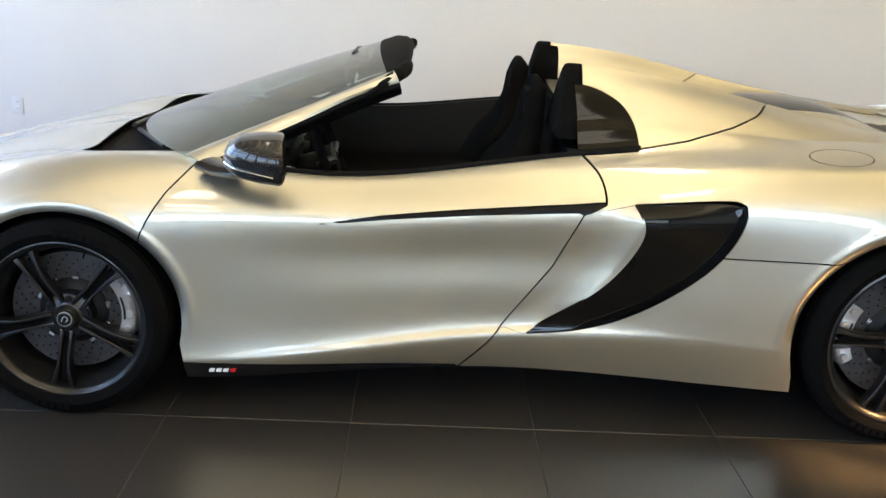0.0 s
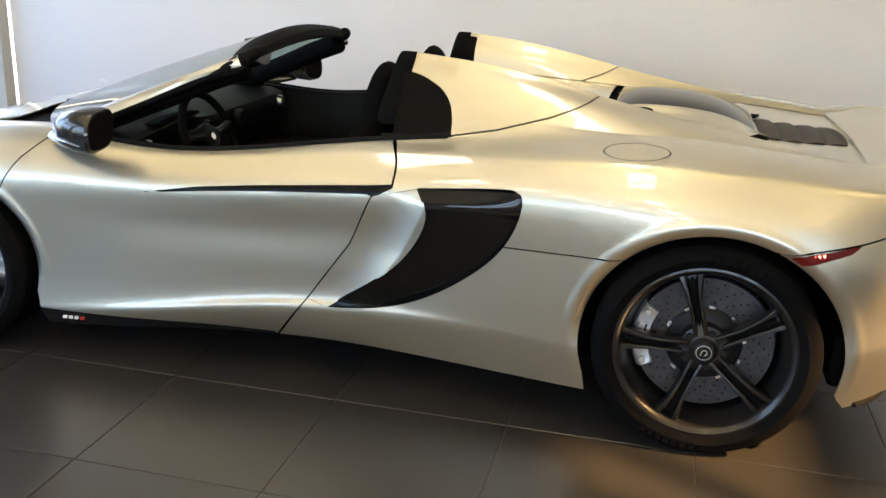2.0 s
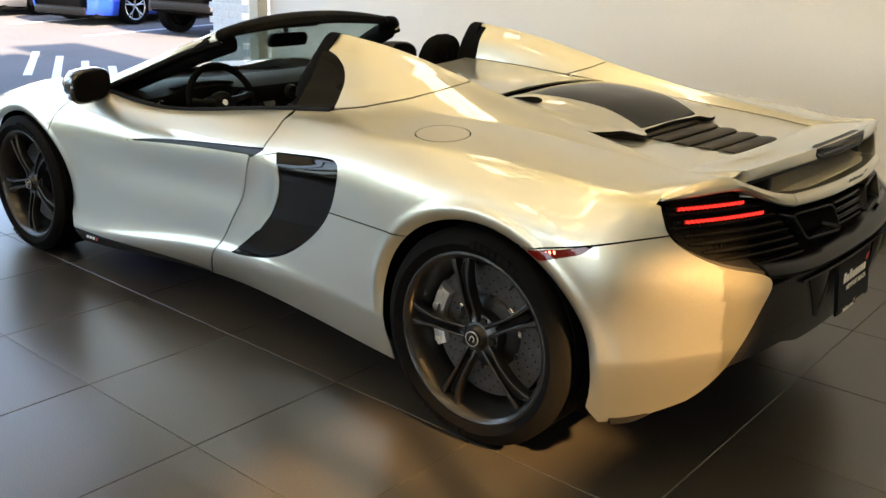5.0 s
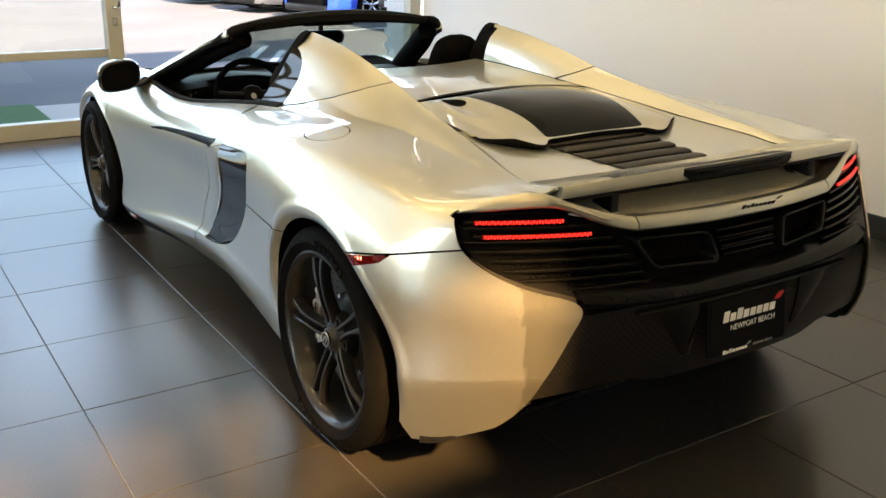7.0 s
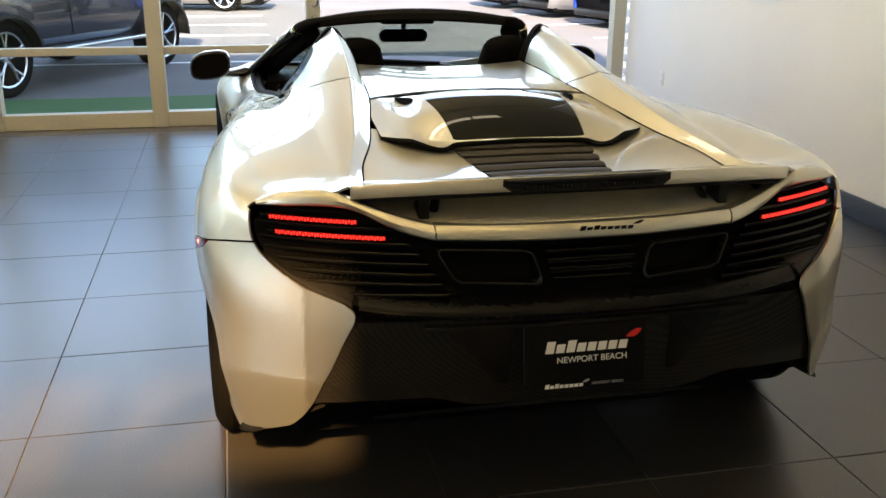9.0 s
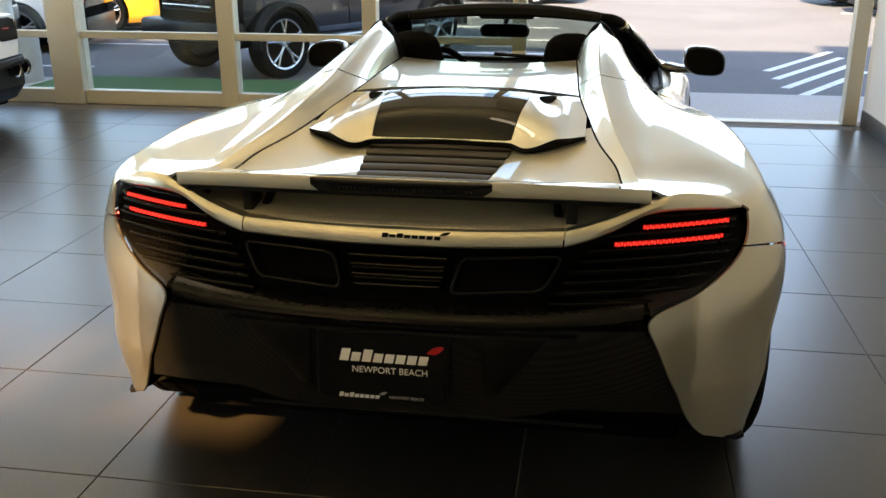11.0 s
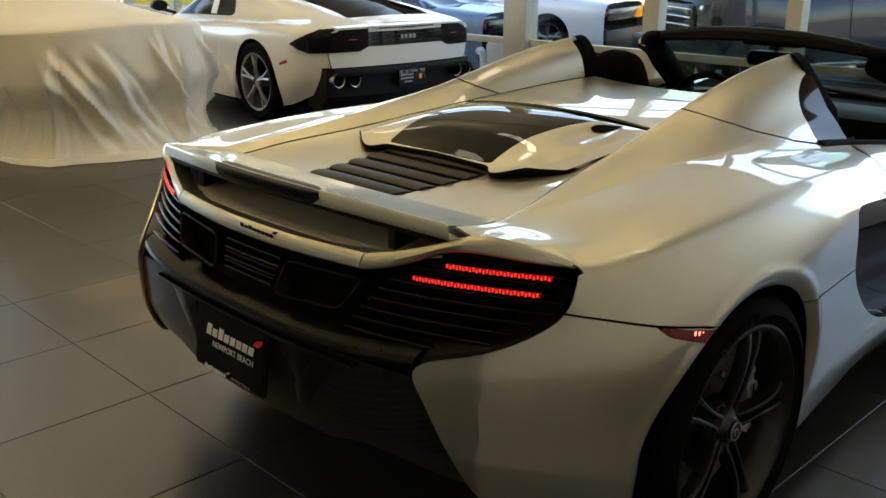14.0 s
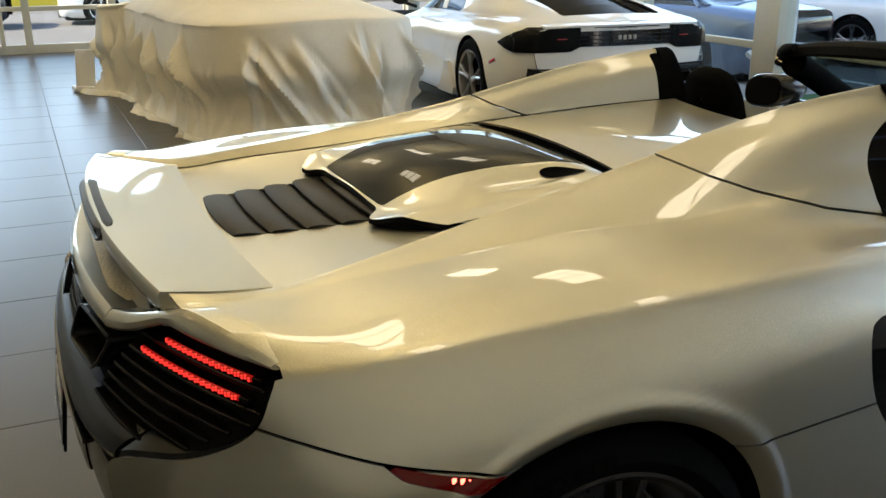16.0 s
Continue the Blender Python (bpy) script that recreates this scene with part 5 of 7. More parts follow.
part("centre_tunnel", boxy(-2.0, -1.12, -0.11, 0.11, 0.2, 0.50, 0.04, 3), M["leather"], car, "black centre tunnel")


def dash():
    rings = []
    for y in np.linspace(-0.67, 0.67, 27):
        hood = 0.035 * math.exp(-((y + 0.36) / 0.17) ** 2)
        rings.append([(-2.40, y, 0.70), (-2.38, y, 0.785), (-2.25, y, 0.80 + hood * 0.6), (-2.10, y, 0.795 + hood), (-2.04 + hood, y, 0.775 + hood), (-2.03, y, 0.70), (-2.08, y, 0.60), (-2.12, y, 0.48), (-2.3, y, 0.45)])
    return loft(rings)


dashboard = part("dashboard", dash(), M["leather"], car, "black leather dashboard")
for _y in (-0.60, 0.60, -0.15, 0.15):
    a = moved(lathe([(0.022, 0.0), (0.034, 0.0), (0.036, 0.012), (0.030, 0.03)], 24), pose(-2.035, _y, 0.735, 0, 0, -90))
    v = part("air_vent", a, M["steel"] if abs(_y) > 0.5 else M["satin_black"], dashboard, "round air vent")
    part("vent_core", moved(lathe([(0.0001, -0.004), (0.012, -0.004), (0.022, 0.006)], 16), pose(-2.035, _y, 0.735, 0, 0, -90)), M["satin_black"], v)
part("centre_screen", moved(boxy(-0.01, 0.012, -0.055, 0.055, -0.10, 0.09, 0.008), pose(-2.035, 0.0, 0.67, 0, -14, 0)), M["gloss_black"], dashboard)
part("instrument_hood", loft([[(-2.10 + dx, y, 0.80 + dz - 0.6 * (y + 0.36) ** 2) for dx, dz in ((0, 0.02), (0.07, 0.03), (0.075, 0.022), (0.0, 0.0))] for y in np.linspace(-0.52, -0.20, 12)]), M["alcantara"], dashboard)
part("instrument_dial", moved(lathe([(0.0001, 0), (0.05, 0), (0.053, -0.006), (0.056, 0.0)], 32), pose(-2.035, -0.36, 0.765, 0, 0, -90)), M["satin_black"], dashboard)

# steering wheel
steer = new("steering_wheel")
steer.parent = car
steer["label"] = "black three-spoke steering wheel"
steer.matrix_basis = pose(-1.90, -0.36, 0.745, 0, -22, 0)
_a = np.linspace(0, 2 * math.pi, 48, endpoint=False)
part("wheel_grip", tube([(0, 0.175 * math.cos(a), 0.175 * math.sin(a) * (1 if math.sin(a) > -0.75 else 0.96)) for a in _a], 0.0155, 12, closed=True), M["alcantara"], steer)
part("wheel_pad", loft([[(d, k * 0.06 * math.cos(a), k * 0.055 * math.sin(a)) for a in _a[::3]] for d, k in ((-0.03, 1.0), (0.0, 1.05), (0.012, 0.9), (0.016, 0.6))]), M["leather"], steer)
for a in (0.15, math.pi - 0.15, -math.pi / 2):
    q = np.array([(0.0, math.cos(a), math.sin(a))])
    part("wheel_spoke", tube([q[0] * 0.05, q[0] * 0.11, q[0] * 0.172], (0.02, 0.014, 0.018), 8), M["satin_black"], steer)
part("wheel_badge", moved(lathe([(0.0001, 0), (0.014, 0), (0.016, 0.003)], 20), pose(0.017, 0, 0, 0, 0, 90)), M["chrome"], steer)
part("steering_column", tube([(-2.05, -0.36, 0.70), (-1.92, -0.36, 0.74)], 0.045, 14), M["satin_black"], car)
for _s in (-1, 1):
    part("column_stalk", tube([(-1.95, -0.36 + _s * 0.03, 0.735), (-1.93, -0.36 + _s * 0.13, 0.75)], 0.009, 8), M["satin_black"], car)


def seat(y):
    """A one-piece sports seat with raised bolsters."""
    s = new("sports_seat")
    s.parent = car
    s["label"] = "black suede sports seat with tall wings"
    s.location = (0, y, 0)
    rings = []
    for u in np.r_[np.linspace(0, 0.94, 18), 0.965, 0.985, 1.0]:
        z = 0.36 + 0.715 * u
        x = float(np.interp(z, (0.36, 0.55, 0.70, 0.80, 0.90, 1.0, 1.075), (-1.36, -1.32, -1.275, -1.235, -1.218, -1.212, -1.205)))
        w = float(np.interp(u, (0, 0.3, 0.55, 0.66, 0.74, 0.9, 0.94, 0.965, 0.985, 1.0), (0.23, 0.25, 0.235, 0.19, 0.135, 0.108, 0.100, 0.088, 0.068, 0.03)))
        b = float(np.interp(u, (0, 0.3, 0.55, 0.66, 0.76, 0.9, 1.0), (0.10, 0.12, 0.085, 0.045, 0.028, 0.022, 0.0)))
        d = 0.058 * min(1.0, 0.35 + (1 - u) * 12)
        rings.append([(x - b, -w, z), (x - b * 0.7, -w * 0.78, z), (x, -w * 0.55, z), (x + 0.006, 0, z), (x, w * 0.55, z), (x - b * 0.7, w * 0.78, z), (x - b, w, z), (x - b + d * 0.7, w * 1.03, z), (x + d * 0.85, w * 0.8, z), (x + d, 0, z), (x + d * 0.85, -w * 0.8, z), (x - b + d * 0.7, -w * 1.03, z)])
    back = part("seat_back", loft(rings), M["alcantara"], s, sharp=60)
    part("headrest_pad", boxy(-1.226, -1.20, -0.07, 0.07, 0.93, 1.03, 0.010, 3), M["alcantara"], back)
    part("headrest_hole", moved(lathe([(0.0001, 0), (0.011, 0), (0.013, 0.006)], 16), pose(-1.152, 0.0, 0.975, 0, 0, 90)), M["gloss_black"], back)
    rings = []
    for u in np.linspace(0, 1, 12):
        x = -1.30 - 0.50 * u
        b = 0.075 - 0.02 * u
        z = 0.36 + 0.05 * u
        rings.append([(x, -0.25, z - 0.06), (x, -0.255, z + b), (x, -0.19, z + b), (x, -0.13, z), (x, 0, z - 0.008), (x, 0.13, z), (x, 0.19, z + b), (x, 0.255, z + b), (x, 0.25, z - 0.06), (x, 0, z - 0.09)])
    part("seat_cushion", loft(rings), M["alcantara"], s, sharp=60)
    return s


seat(-0.33)
seat(0.33)


# ---- door mirrors ----
def door_mirror(s):
    m = new("door_mirror")
    m.parent = car
    m["label"] = "gloss black door mirror"
    flip = (lambda q: q) if s > 0 else mirrored
    ang = np.linspace(0, 2 * math.pi, 36, endpoint=False)

    def ring(x, cy, cz, ry, rz, skew=0.0):
        out = []
        for a in ang:
            c, d = math.cos(a), math.sin(a)
            out.append((x + skew * c * ry, cy + ry * np.sign(c) * abs(c) ** 0.72, cz + rz * np.sign(d) * abs(d) ** 0.72 - 0.012 * c))
        return out

    body = loft([ring(-2.165, 0.925, 0.862, 0.012, 0.010), ring(-2.15, 0.928, 0.865, 0.050, 0.036, 0.1), ring(-2.11, 0.936, 0.868, 0.080, 0.058, 0.12), ring(-2.05, 0.944, 0.868, 0.094, 0.067, 0.12), ring(-1.995, 0.948, 0.866, 0.097, 0.069, 0.12), ring(-1.985, 0.948, 0.866, 0.092, 0.064, 0.12)])
    shell = part("mirror_shell", flip(body), M["carbon_gloss"], m, "gloss carbon shell")
    # flat black on the glass stands for the dark room it reflects
    part("mirror_glass", flip(loft([ring(-1.984, 0.948, 0.866, 0.086, 0.058, 0.12), ring(-1.981, 0.948, 0.866, 0.084, 0.056, 0.12)])), M["void"], shell, "mirror glass")
    lamp = through_points([(-2.155, 0.955, 0.852), (-2.12, 1.0, 0.845), (-2.06, 1.032, 0.838), (-2.0, 1.045, 0.83)], 16)
    part("indicator", flip(tube(lamp, np.linspace(0.006, 0.004, 16), 8, squash=0.6)), M["chrome"], shell, "slim clear indicator")
    arm = through_points([(-2.235, 0.79, 0.805), (-2.19, 0.835, 0.803), (-2.13, 0.885, 0.808), (-2.08, 0.92, 0.818)], 18)
    part("mirror_arm", flip(tube(arm, np.linspace(0.058, 0.046, 18), 12, squash=0.42)), M["gloss_black"], m, "black mirror arm")
    return m


door_mirror(1)
door_mirror(-1)

# ---- underbody and small marks ----
part("underbody", boxy(-3.4, 0.36, -0.72, 0.72, 0.11, 0.20, 0.03), M["void"], car)
part("side_core", prism([(-2.25, 0.13), (-2.25, 0.55), (-1.10, 0.60), (-0.45, 0.70), (-0.45, 0.14)], -0.72, 0.72), M["void"], car)
part("rear_core", prism([(-0.45, 0.3), (-0.45, 0.83), (0.45, 0.83), (0.45, 0.3)], -0.50, 0.50), M["void"], car)
for _s in (-1, 1):
    part("haunch_core", boxy(-1.05, -0.42, min(_s * 0.42, _s * 0.70), max(_s * 0.42, _s * 0.70), 0.55, 0.84, 0.02), M["void"], car)
    for i in range(4):
        x = -2.235 + i * 0.022
        y = body_y(x, 0.158) + 0.0012
        o = [(x, 0.151), (x + 0.017, 0.151), (x + 0.021, 0.164), (x + 0.004, 0.164)]
        part("sill_badge", prism(o, _s * y, _s * (y + 0.0012)), M["white_ink"] if i < 3 else M["red"], car, smooth=False)
    # glowing diodes in the marker lamp
    for i in range(3):
        x = 0.262 + i * 0.013
        y = body_y(x, 0.70 + i * 0.003)
        part("marker_diode", boxy(x - 0.004, x + 0.004, min(_s * (y - 0.002), _s * (y + 0.0022)), max(_s * (y - 0.002), _s * (y + 0.0022)), 0.682 + i * 0.003, 0.692 + i * 0.003, 0.001, 1), M["hot_led"], car)


# ---- wheels ----
def tyre_mesh(r, rim, half):
    s = [(rim, -half * 0.86), (rim + 0.012, -half * 0.93), (rim + (r - rim) * 0.45, -half * 1.02), (r - 0.022, -half * 0.95), (r - 0.007, -half * 0.86)]
    tread = []
    for c in (-0.62, -0.22, 0.22, 0.62):
        w = half * 0.05
        tread += [(r - 0.002, half * c - w), (r - 0.008, half * c - w * 0.8), (r - 0.008, half * c + w * 0.8), (r - 0.002, half * c + w)]
    return lathe(s + [(r - 0.002, -half * 0.8)] + tread + [(r - 0.002, half * 0.8)] + [(a, -o) for a, o in reversed(s)], 96)


def spoke_mesh(r0, r1, face):
    """One twin spoke along +x: two ribs with a deep groove; face is its outer side (towards -y)."""
    rings = []
    for t in np.linspace(0, 1, 9):
        r = r0 + (r1 - r0) * t
        w = 0.024 - 0.004 * math.sin(math.pi * min(t * 1.2, 1)) + 0.017 * t**4
        y = face + 0.024 * (1 - t) ** 2 - 0.004 + 0.012 * t**4
        g = 0.030 * min(1, t * 5)
        d = 0.042 - 0.012 * t
        ring = [(-w, d), (-w * 1.0, 0.008), (-w * 0.86, 0.0), (-w * 0.50, 0.001), (-w * 0.36, g), (w * 0.36, g), (w * 0.50, 0.001), (w * 0.86, 0.0), (w * 1.0, 0.008), (w, d)]
        rings.append([(r, y + b, a) for a, b in ring])
    return loft(rings)


def groove_shade_mesh(r0, r1, face):
    """A dark inlay for the shade in the groove between a spoke's two ribs."""
    rings = []
    for t in np.linspace(0, 1, 9):
        r = r0 + (r1 - r0) * t
        w = 0.31 * (0.024 - 0.004 * math.sin(math.pi * min(t * 1.2, 1)) + 0.017 * t**4) * min(1, 0.3 + 6 * t, 0.3 + 6 * (1 - t))
        y = face + 0.024 * (1 - t) ** 2 + 0.006 + 0.012 * t**4
        rings.append([(r, y, -w), (r, y, w), (r, y + 0.02, w), (r, y + 0.02, -w)])
    return loft(rings)


def wheel(name, x, z, r, rim, half, side, caliper_angle, spin, label):
    """side: -1 for the left. Built for the left (outer face towards -y), mirrored for the right."""
    w = new(name)
    w.parent = car
    w["label"] = label
    y_out = 0.945 if r < 0.335 else 0.94
    flip = (lambda m: m) if side < 0 else mirrored

    def p(n, mesh, material, parent=w, lbl="", **kw):
        return part(n, flip(mesh), material, parent, lbl, **kw)

    w.location = (x, side * (y_out - half), z)
    face = -half + 0.022
    p("tyre", tyre_mesh(r, rim, half), M["rubber"], lbl="low-profile black tyre")
    ty = w.children[0]
    # sidewall relief: moulded bars where the maker's letters stand
    for k0, n in ((1.05, 7), (1.05 + math.pi, 7)):
        for i in range(n):
            a = k0 + i * 0.085
            m = moved(boxy(-0.009, 0.009, -0.0012, 0.0012, -0.012, 0.012, 0.0), Matrix.Rotation(-(a - math.pi / 2), 4, "Y"))
            rr = rim + (r - rim) * 0.52
            p("moulded_bar", (m[0] + (rr * math.cos(a), -half * 1.018, rr * math.sin(a)), m[1]), M["rubber"], ty, smooth=False)
    barrel = lathe([(rim + 0.012, face - 0.004), (rim + 0.012, face - 0.010), (rim + 0.004, face - 0.012), (rim - 0.006, face - 0.006), (rim - 0.012, face + 0.004), (rim - 0.022, face + 0.03), (rim - 0.034, face + 0.07), (rim - 0.036, half), (rim + 0.01, half)], 96)
    p("rim", barrel, M["rim"], lbl="dark grey alloy rim")
    for i in range(5):
        a = spin + i * 2 * math.pi / 5
        m = moved(spoke_mesh(0.045, rim - 0.012, face), Matrix.Rotation(-a, 4, "Y"))
        sp = p("spoke", m, M["rim"], bevel=0.002)
        p("spoke_slot", moved(groove_shade_mesh(0.075, rim - 0.03, face), Matrix.Rotation(-a, 4, "Y")), M["void"], sp)
        b = a + math.pi / 5
        cyl = lathe([(0.0001, face + 0.024), (0.011, face + 0.024), (0.0125, face + 0.027), (0.0125, face + 0.06)], 12)
        p("wheel_bolt", (cyl[0] + (0.056 * math.cos(b), 0, 0.056 * math.sin(b)), cyl[1]), M["satin_black"])
    hub = lathe([(0.0001, face + 0.006), (0.030, face + 0.007), (0.034, face + 0.012), (0.040, face + 0.022), (0.072, face + 0.034), (0.078, face + 0.05), (0.07, face + 0.12)], 40)
    p("hub", hub, M["rim"])
    p("centre_cap", lathe([(0.0001, face - 0.001), (0.021, face - 0.001), (0.0235, face + 0.001), (0.0245, face + 0.008)], 32), M["gloss_black"], lbl="black centre cap with a pale ring")
    p("cap_ring", lathe([(0.0215, face - 0.0022), (0.0235, face - 0.0022), (0.0237, face + 0.003), (0.0213, face + 0.003)], 32), M["grey_ink"])
    tick = tube(through_points([(-0.009, face - 0.002, -0.008), (0.0, face - 0.002, 0.009), (0.01, face - 0.002, 0.003), (0.004, face - 0.002, -0.008)], 12), 0.0015, 6)
    p("cap_mark", tick, M["grey_ink"])
    rd = rim - 0.052
    disc = p("brake_disc", lathe([(rd * 0.55, face + 0.088), (rd, face + 0.088), (rd, face + 0.122), (rd * 0.55, face + 0.122)], 72), M["disc"], lbl="drilled grey brake disc")
    holes = []
    for ring in range(5):
        for i in range(22):
            a = (i + (ring % 3) / 3) * 2 * math.pi / 22 + 0.1 * ring
            rr = rd * (0.64 + 0.075 * ring)
            c = lathe([(0.0001, 0), (0.0034, 0)], 8)
            holes.append((c[0] + (rr * math.cos(a), face + 0.0872, rr * math.sin(a)), c[1]))
    hs = p("drill_holes", joined(*holes), M["void"], disc, smooth=False)
    hs["kind"] = "stuff"
    p("disc_bell", lathe([(0.06, face + 0.07), (rd * 0.50, face + 0.076), (rd * 0.56, face + 0.086), (rd * 0.56, face + 0.11)], 48), M["satin_black"])
    for i in range(10):
        a = i * 2 * math.pi / 10 + 0.2
        m = moved(boxy(-0.011, 0.011, -0.004, 0.004, -0.007, 0.007, 0.002, 1), Matrix.Translation((rd * 0.575 * math.cos(a), face + 0.082, rd * 0.575 * math.sin(a))) @ Matrix.Rotation(math.pi / 2 - a, 4, "Y"))
        p("disc_clip", m, M["steel"], disc)
    p("back_shield", lathe([(0.03, face + 0.16), (rim - 0.04, face + 0.16), (rim - 0.038, half)], 48), M["void"])
    # caliper: a curved block over the disc edge with raised bosses
    rings = []
    for a in np.linspace(-0.52, 0.52, 13):
        k = 1 - 0.25 * (abs(a) / 0.52) ** 3
        bump_out = 0.004 * math.cos(a * 12)
        prof = [(rd * 0.80, 0.048), (rd * 0.80, 0.042), (rd * 0.88, 0.040 - bump_out), (rd * 0.96, 0.040 - bump_out), (rd * 1.02 * (0.97 + 0.03 * k), 0.046), (rd * 1.06 * (0.96 + 0.04 * k), 0.062), (rd * 1.06 * (0.96 + 0.04 * k), 0.15), (rd * 0.8, 0.15)]
        rings.append([(q * math.cos(a), face + 0.022 + o, q * math.sin(a)) for q, o in prof])
    rot = Matrix.Rotation(-caliper_angle, 4, "Y")
    cal = p("caliper", moved(loft(rings), rot), M["caliper"], lbl="bright silver brake caliper", bevel=0.002)
    for a, s in ((-0.42, 0.012), (-0.14, 0.016), (0.14, 0.016), (0.42, 0.012)):
        c = lathe([(0.0001, 0), (s * 0.8, 0.0005), (s, 0.003), (s, 0.02)], 20)
        m = (c[0] + (rd * 0.93 * math.cos(a), face + 0.055, rd * 0.93 * math.sin(a)), c[1])
        p("piston_boss", moved(m, rot), M["caliper"], cal)
    for i in range(6):
        a = -0.2 + i * 0.075
        m = moved(boxy(-0.006, 0.006, -0.0008, 0.0008, -0.003, 0.003, 0), Matrix.Translation((rd * 0.87 * math.cos(a), face + 0.0535, rd * 0.87 * math.sin(a))) @ Matrix.Rotation(math.pi / 2 - a, 4, "Y"))
        p("caliper_mark", moved(m, rot), M["satin_black"], cal, smooth=False)
    v = tube([(rim - 0.02, face + 0.02, -0.02), (rim - 0.032, face - 0.004, -0.022)], 0.003, 8)
    p("valve", moved(v, Matrix.Rotation(-(spin + 0.5), 4, "Y")), M["satin_black"])
    return w


for _s in (-1, 1):
    wheel("front_wheel", -2.671, 0.323, 0.323, 0.247, 0.118, _s, 0.15, radians(48), "dark five-spoke front wheel")
    wheel("rear_wheel", 0.0, 0.343, 0.343, 0.262, 0.152, _s, math.pi - 0.04, radians(33), "dark five-spoke rear wheel")
    # wheel housings
    for _x, _r in ((-2.671, 0.375), (0.0, 0.41)):
        _a = np.linspace(-0.16, math.pi + 0.16, 40)
        _y = np.linspace(0.50, 0.885, 2)
        _g = np.array([[(_x + _r * math.cos(a), _s * y, 0.33 + _r * math.sin(a)) for y in _y] for a in _a])
        part("wheel_housing", grid(_g), M["void"], car)
        part("housing_back", prism([(_x + (_r + 0.01) * math.cos(a), 0.33 + (_r + 0.01) * math.sin(a)) for a in _a], _s * 0.48, _s * 0.50), M["void"], car)

# ---- outside ----
OUT = dict(
    asphalt=mat("asphalt", (0.13, 0.125, 0.12), 0.9, grain=0.3, scale=60, bump=0.3, stain=0.12, spread=0.01),
    concrete=mat("concrete", (0.46, 0.43, 0.39), 0.85, grain=0.12, scale=40, bump=0.15, stain=0.08, spread=0.02),
    line=mat("line_paint", (0.72, 0.72, 0.70), 0.7, grain=0.15, scale=30),
    yellow=mat("kerb_yellow", (0.75, 0.55, 0.04), 0.6, grain=0.1, scale=30),
    grass=mat("grass", (0.05, 0.12, 0.03), 0.9, grain=0.4, scale=120, bump=0.5),
    brick=mat("painted_brick", (0.74, 0.73, 0.70), 0.7, grain=0.08, scale=40, bump=0.4),
    white=mat("white_car_paint", (0.80, 0.79, 0.76), 0.3, coat=1.0),
    orange=mat("orange_car_paint", (0.80, 0.32, 0.02), 0.3, coat=1.0),
    slate=flake_paint("slate_blue_paint", (0.16, 0.21, 0.32), 0.35, 0.6),
    navy=mat("navy_car_paint", (0.012, 0.014, 0.022), 0.2, coat=1.0),
    blue=mat("blue_car_paint", (0.02, 0.07, 0.55), 0.25, coat=1.0),
    grey=flake_paint("grey_car_paint", (0.30, 0.30, 0.31), 0.35, 0.7),
    glass=mat("car_glass", (0.01, 0.012, 0.014), 0.05, coat=1.0),
    bright_rim=mat("bright_rim", (0.42, 0.42, 0.43), 0.3, 0.85),
)
G = -0.22
tagged(part("ground", box(-120, 90, -110, 110, G - 0.3, G), OUT["asphalt"], smooth=False), "asphalt car park round the showroom", "ground", kind="structure")
tagged(part("pavement", boxy(-7.3, X_W - 0.08, -12.5, 6.0, G - 0.1, -0.15, 0.01, 1), OUT["concrete"]), "pale concrete apron outside the doorway", "pavement", kind="structure")
tagged(part("pavement_south", boxy(-5.0, 12.0, -14.2, Y_S - 0.08, G - 0.1, -0.15, 0.01, 1), OUT["concrete"]), "pale concrete strip along the glazing", "pavement", kind="structure")
tagged(part("lawn", boxy(-7.30, -5.35, -5.6, -0.45, -0.2, -0.125, 0.01, 1), OUT["grass"]), "narrow strip of short green grass", "grass", kind="structure")
_ln = tagged(new("parking_lines"), "white painted parking lines", "marking", kind="structure")
for _x in (-10.7, -12.4, -14.3, -16.3, -18.3):
    part("painted_line", box(_x - 0.05, _x + 0.05, -5.0, -0.25, G, G + 0.004), OUT["line"], _ln, smooth=False)
for _x in (-6.2, -8.6, -11.0, -13.4):
    part("painted_line", box(_x - 0.05, _x + 0.05, -11.5, -6.0, G, G + 0.004), OUT["line"], _ln, smooth=False)
for _i in range(7):
    _x = -8.0 - 2.5 * _i
    part("painted_line", moved(box(-0.05, 0.05, 0.0, 5.2, 0, 0.004), pose(_x, 5.3, G, 0, 0, 12)), OUT["line"], _ln, smooth=False)
for _i in range(4):
    part("painted_line", moved(box(-0.05, 0.05, 0.0, 2.4, 0, 0.004), pose(-7.5 - 0.65 * _i, 2.5, G, 0, 0, 60)), OUT["line"], _ln, smooth=False)
tagged(part("kerb", boxy(-16, 4, -25.3, -25.0, G, 0.10, 0.02, 1), OUT["yellow"]), "yellow painted kerb across the car park", "kerb", kind="structure")
tagged(part("verge", boxy(-60, 30, -70, -25.3, G, 0.08, 0.02, 1), OUT["concrete"]), "pale far pavement", "pavement", kind="structure")

# painted brick pier outside the doorway
_pier = tagged(part("wall_brick", box(-6.30, -5.73, 2.88, 3.9, G, 4.3), OUT["brick"], smooth=False), "white painted brick pier outside the doorway", "wall", kind="structure")
_bv = boxy(-0.006, 0.006, -0.099, 0.099, -0.030, 0.030, 0.004, 1)
_bd = bpy.data.meshes.new("brick")
_bd.from_pydata([tuple(map(float, p)) for p in _bv[0]], [], _bv[1])
_bd.materials.append(OUT["brick"])
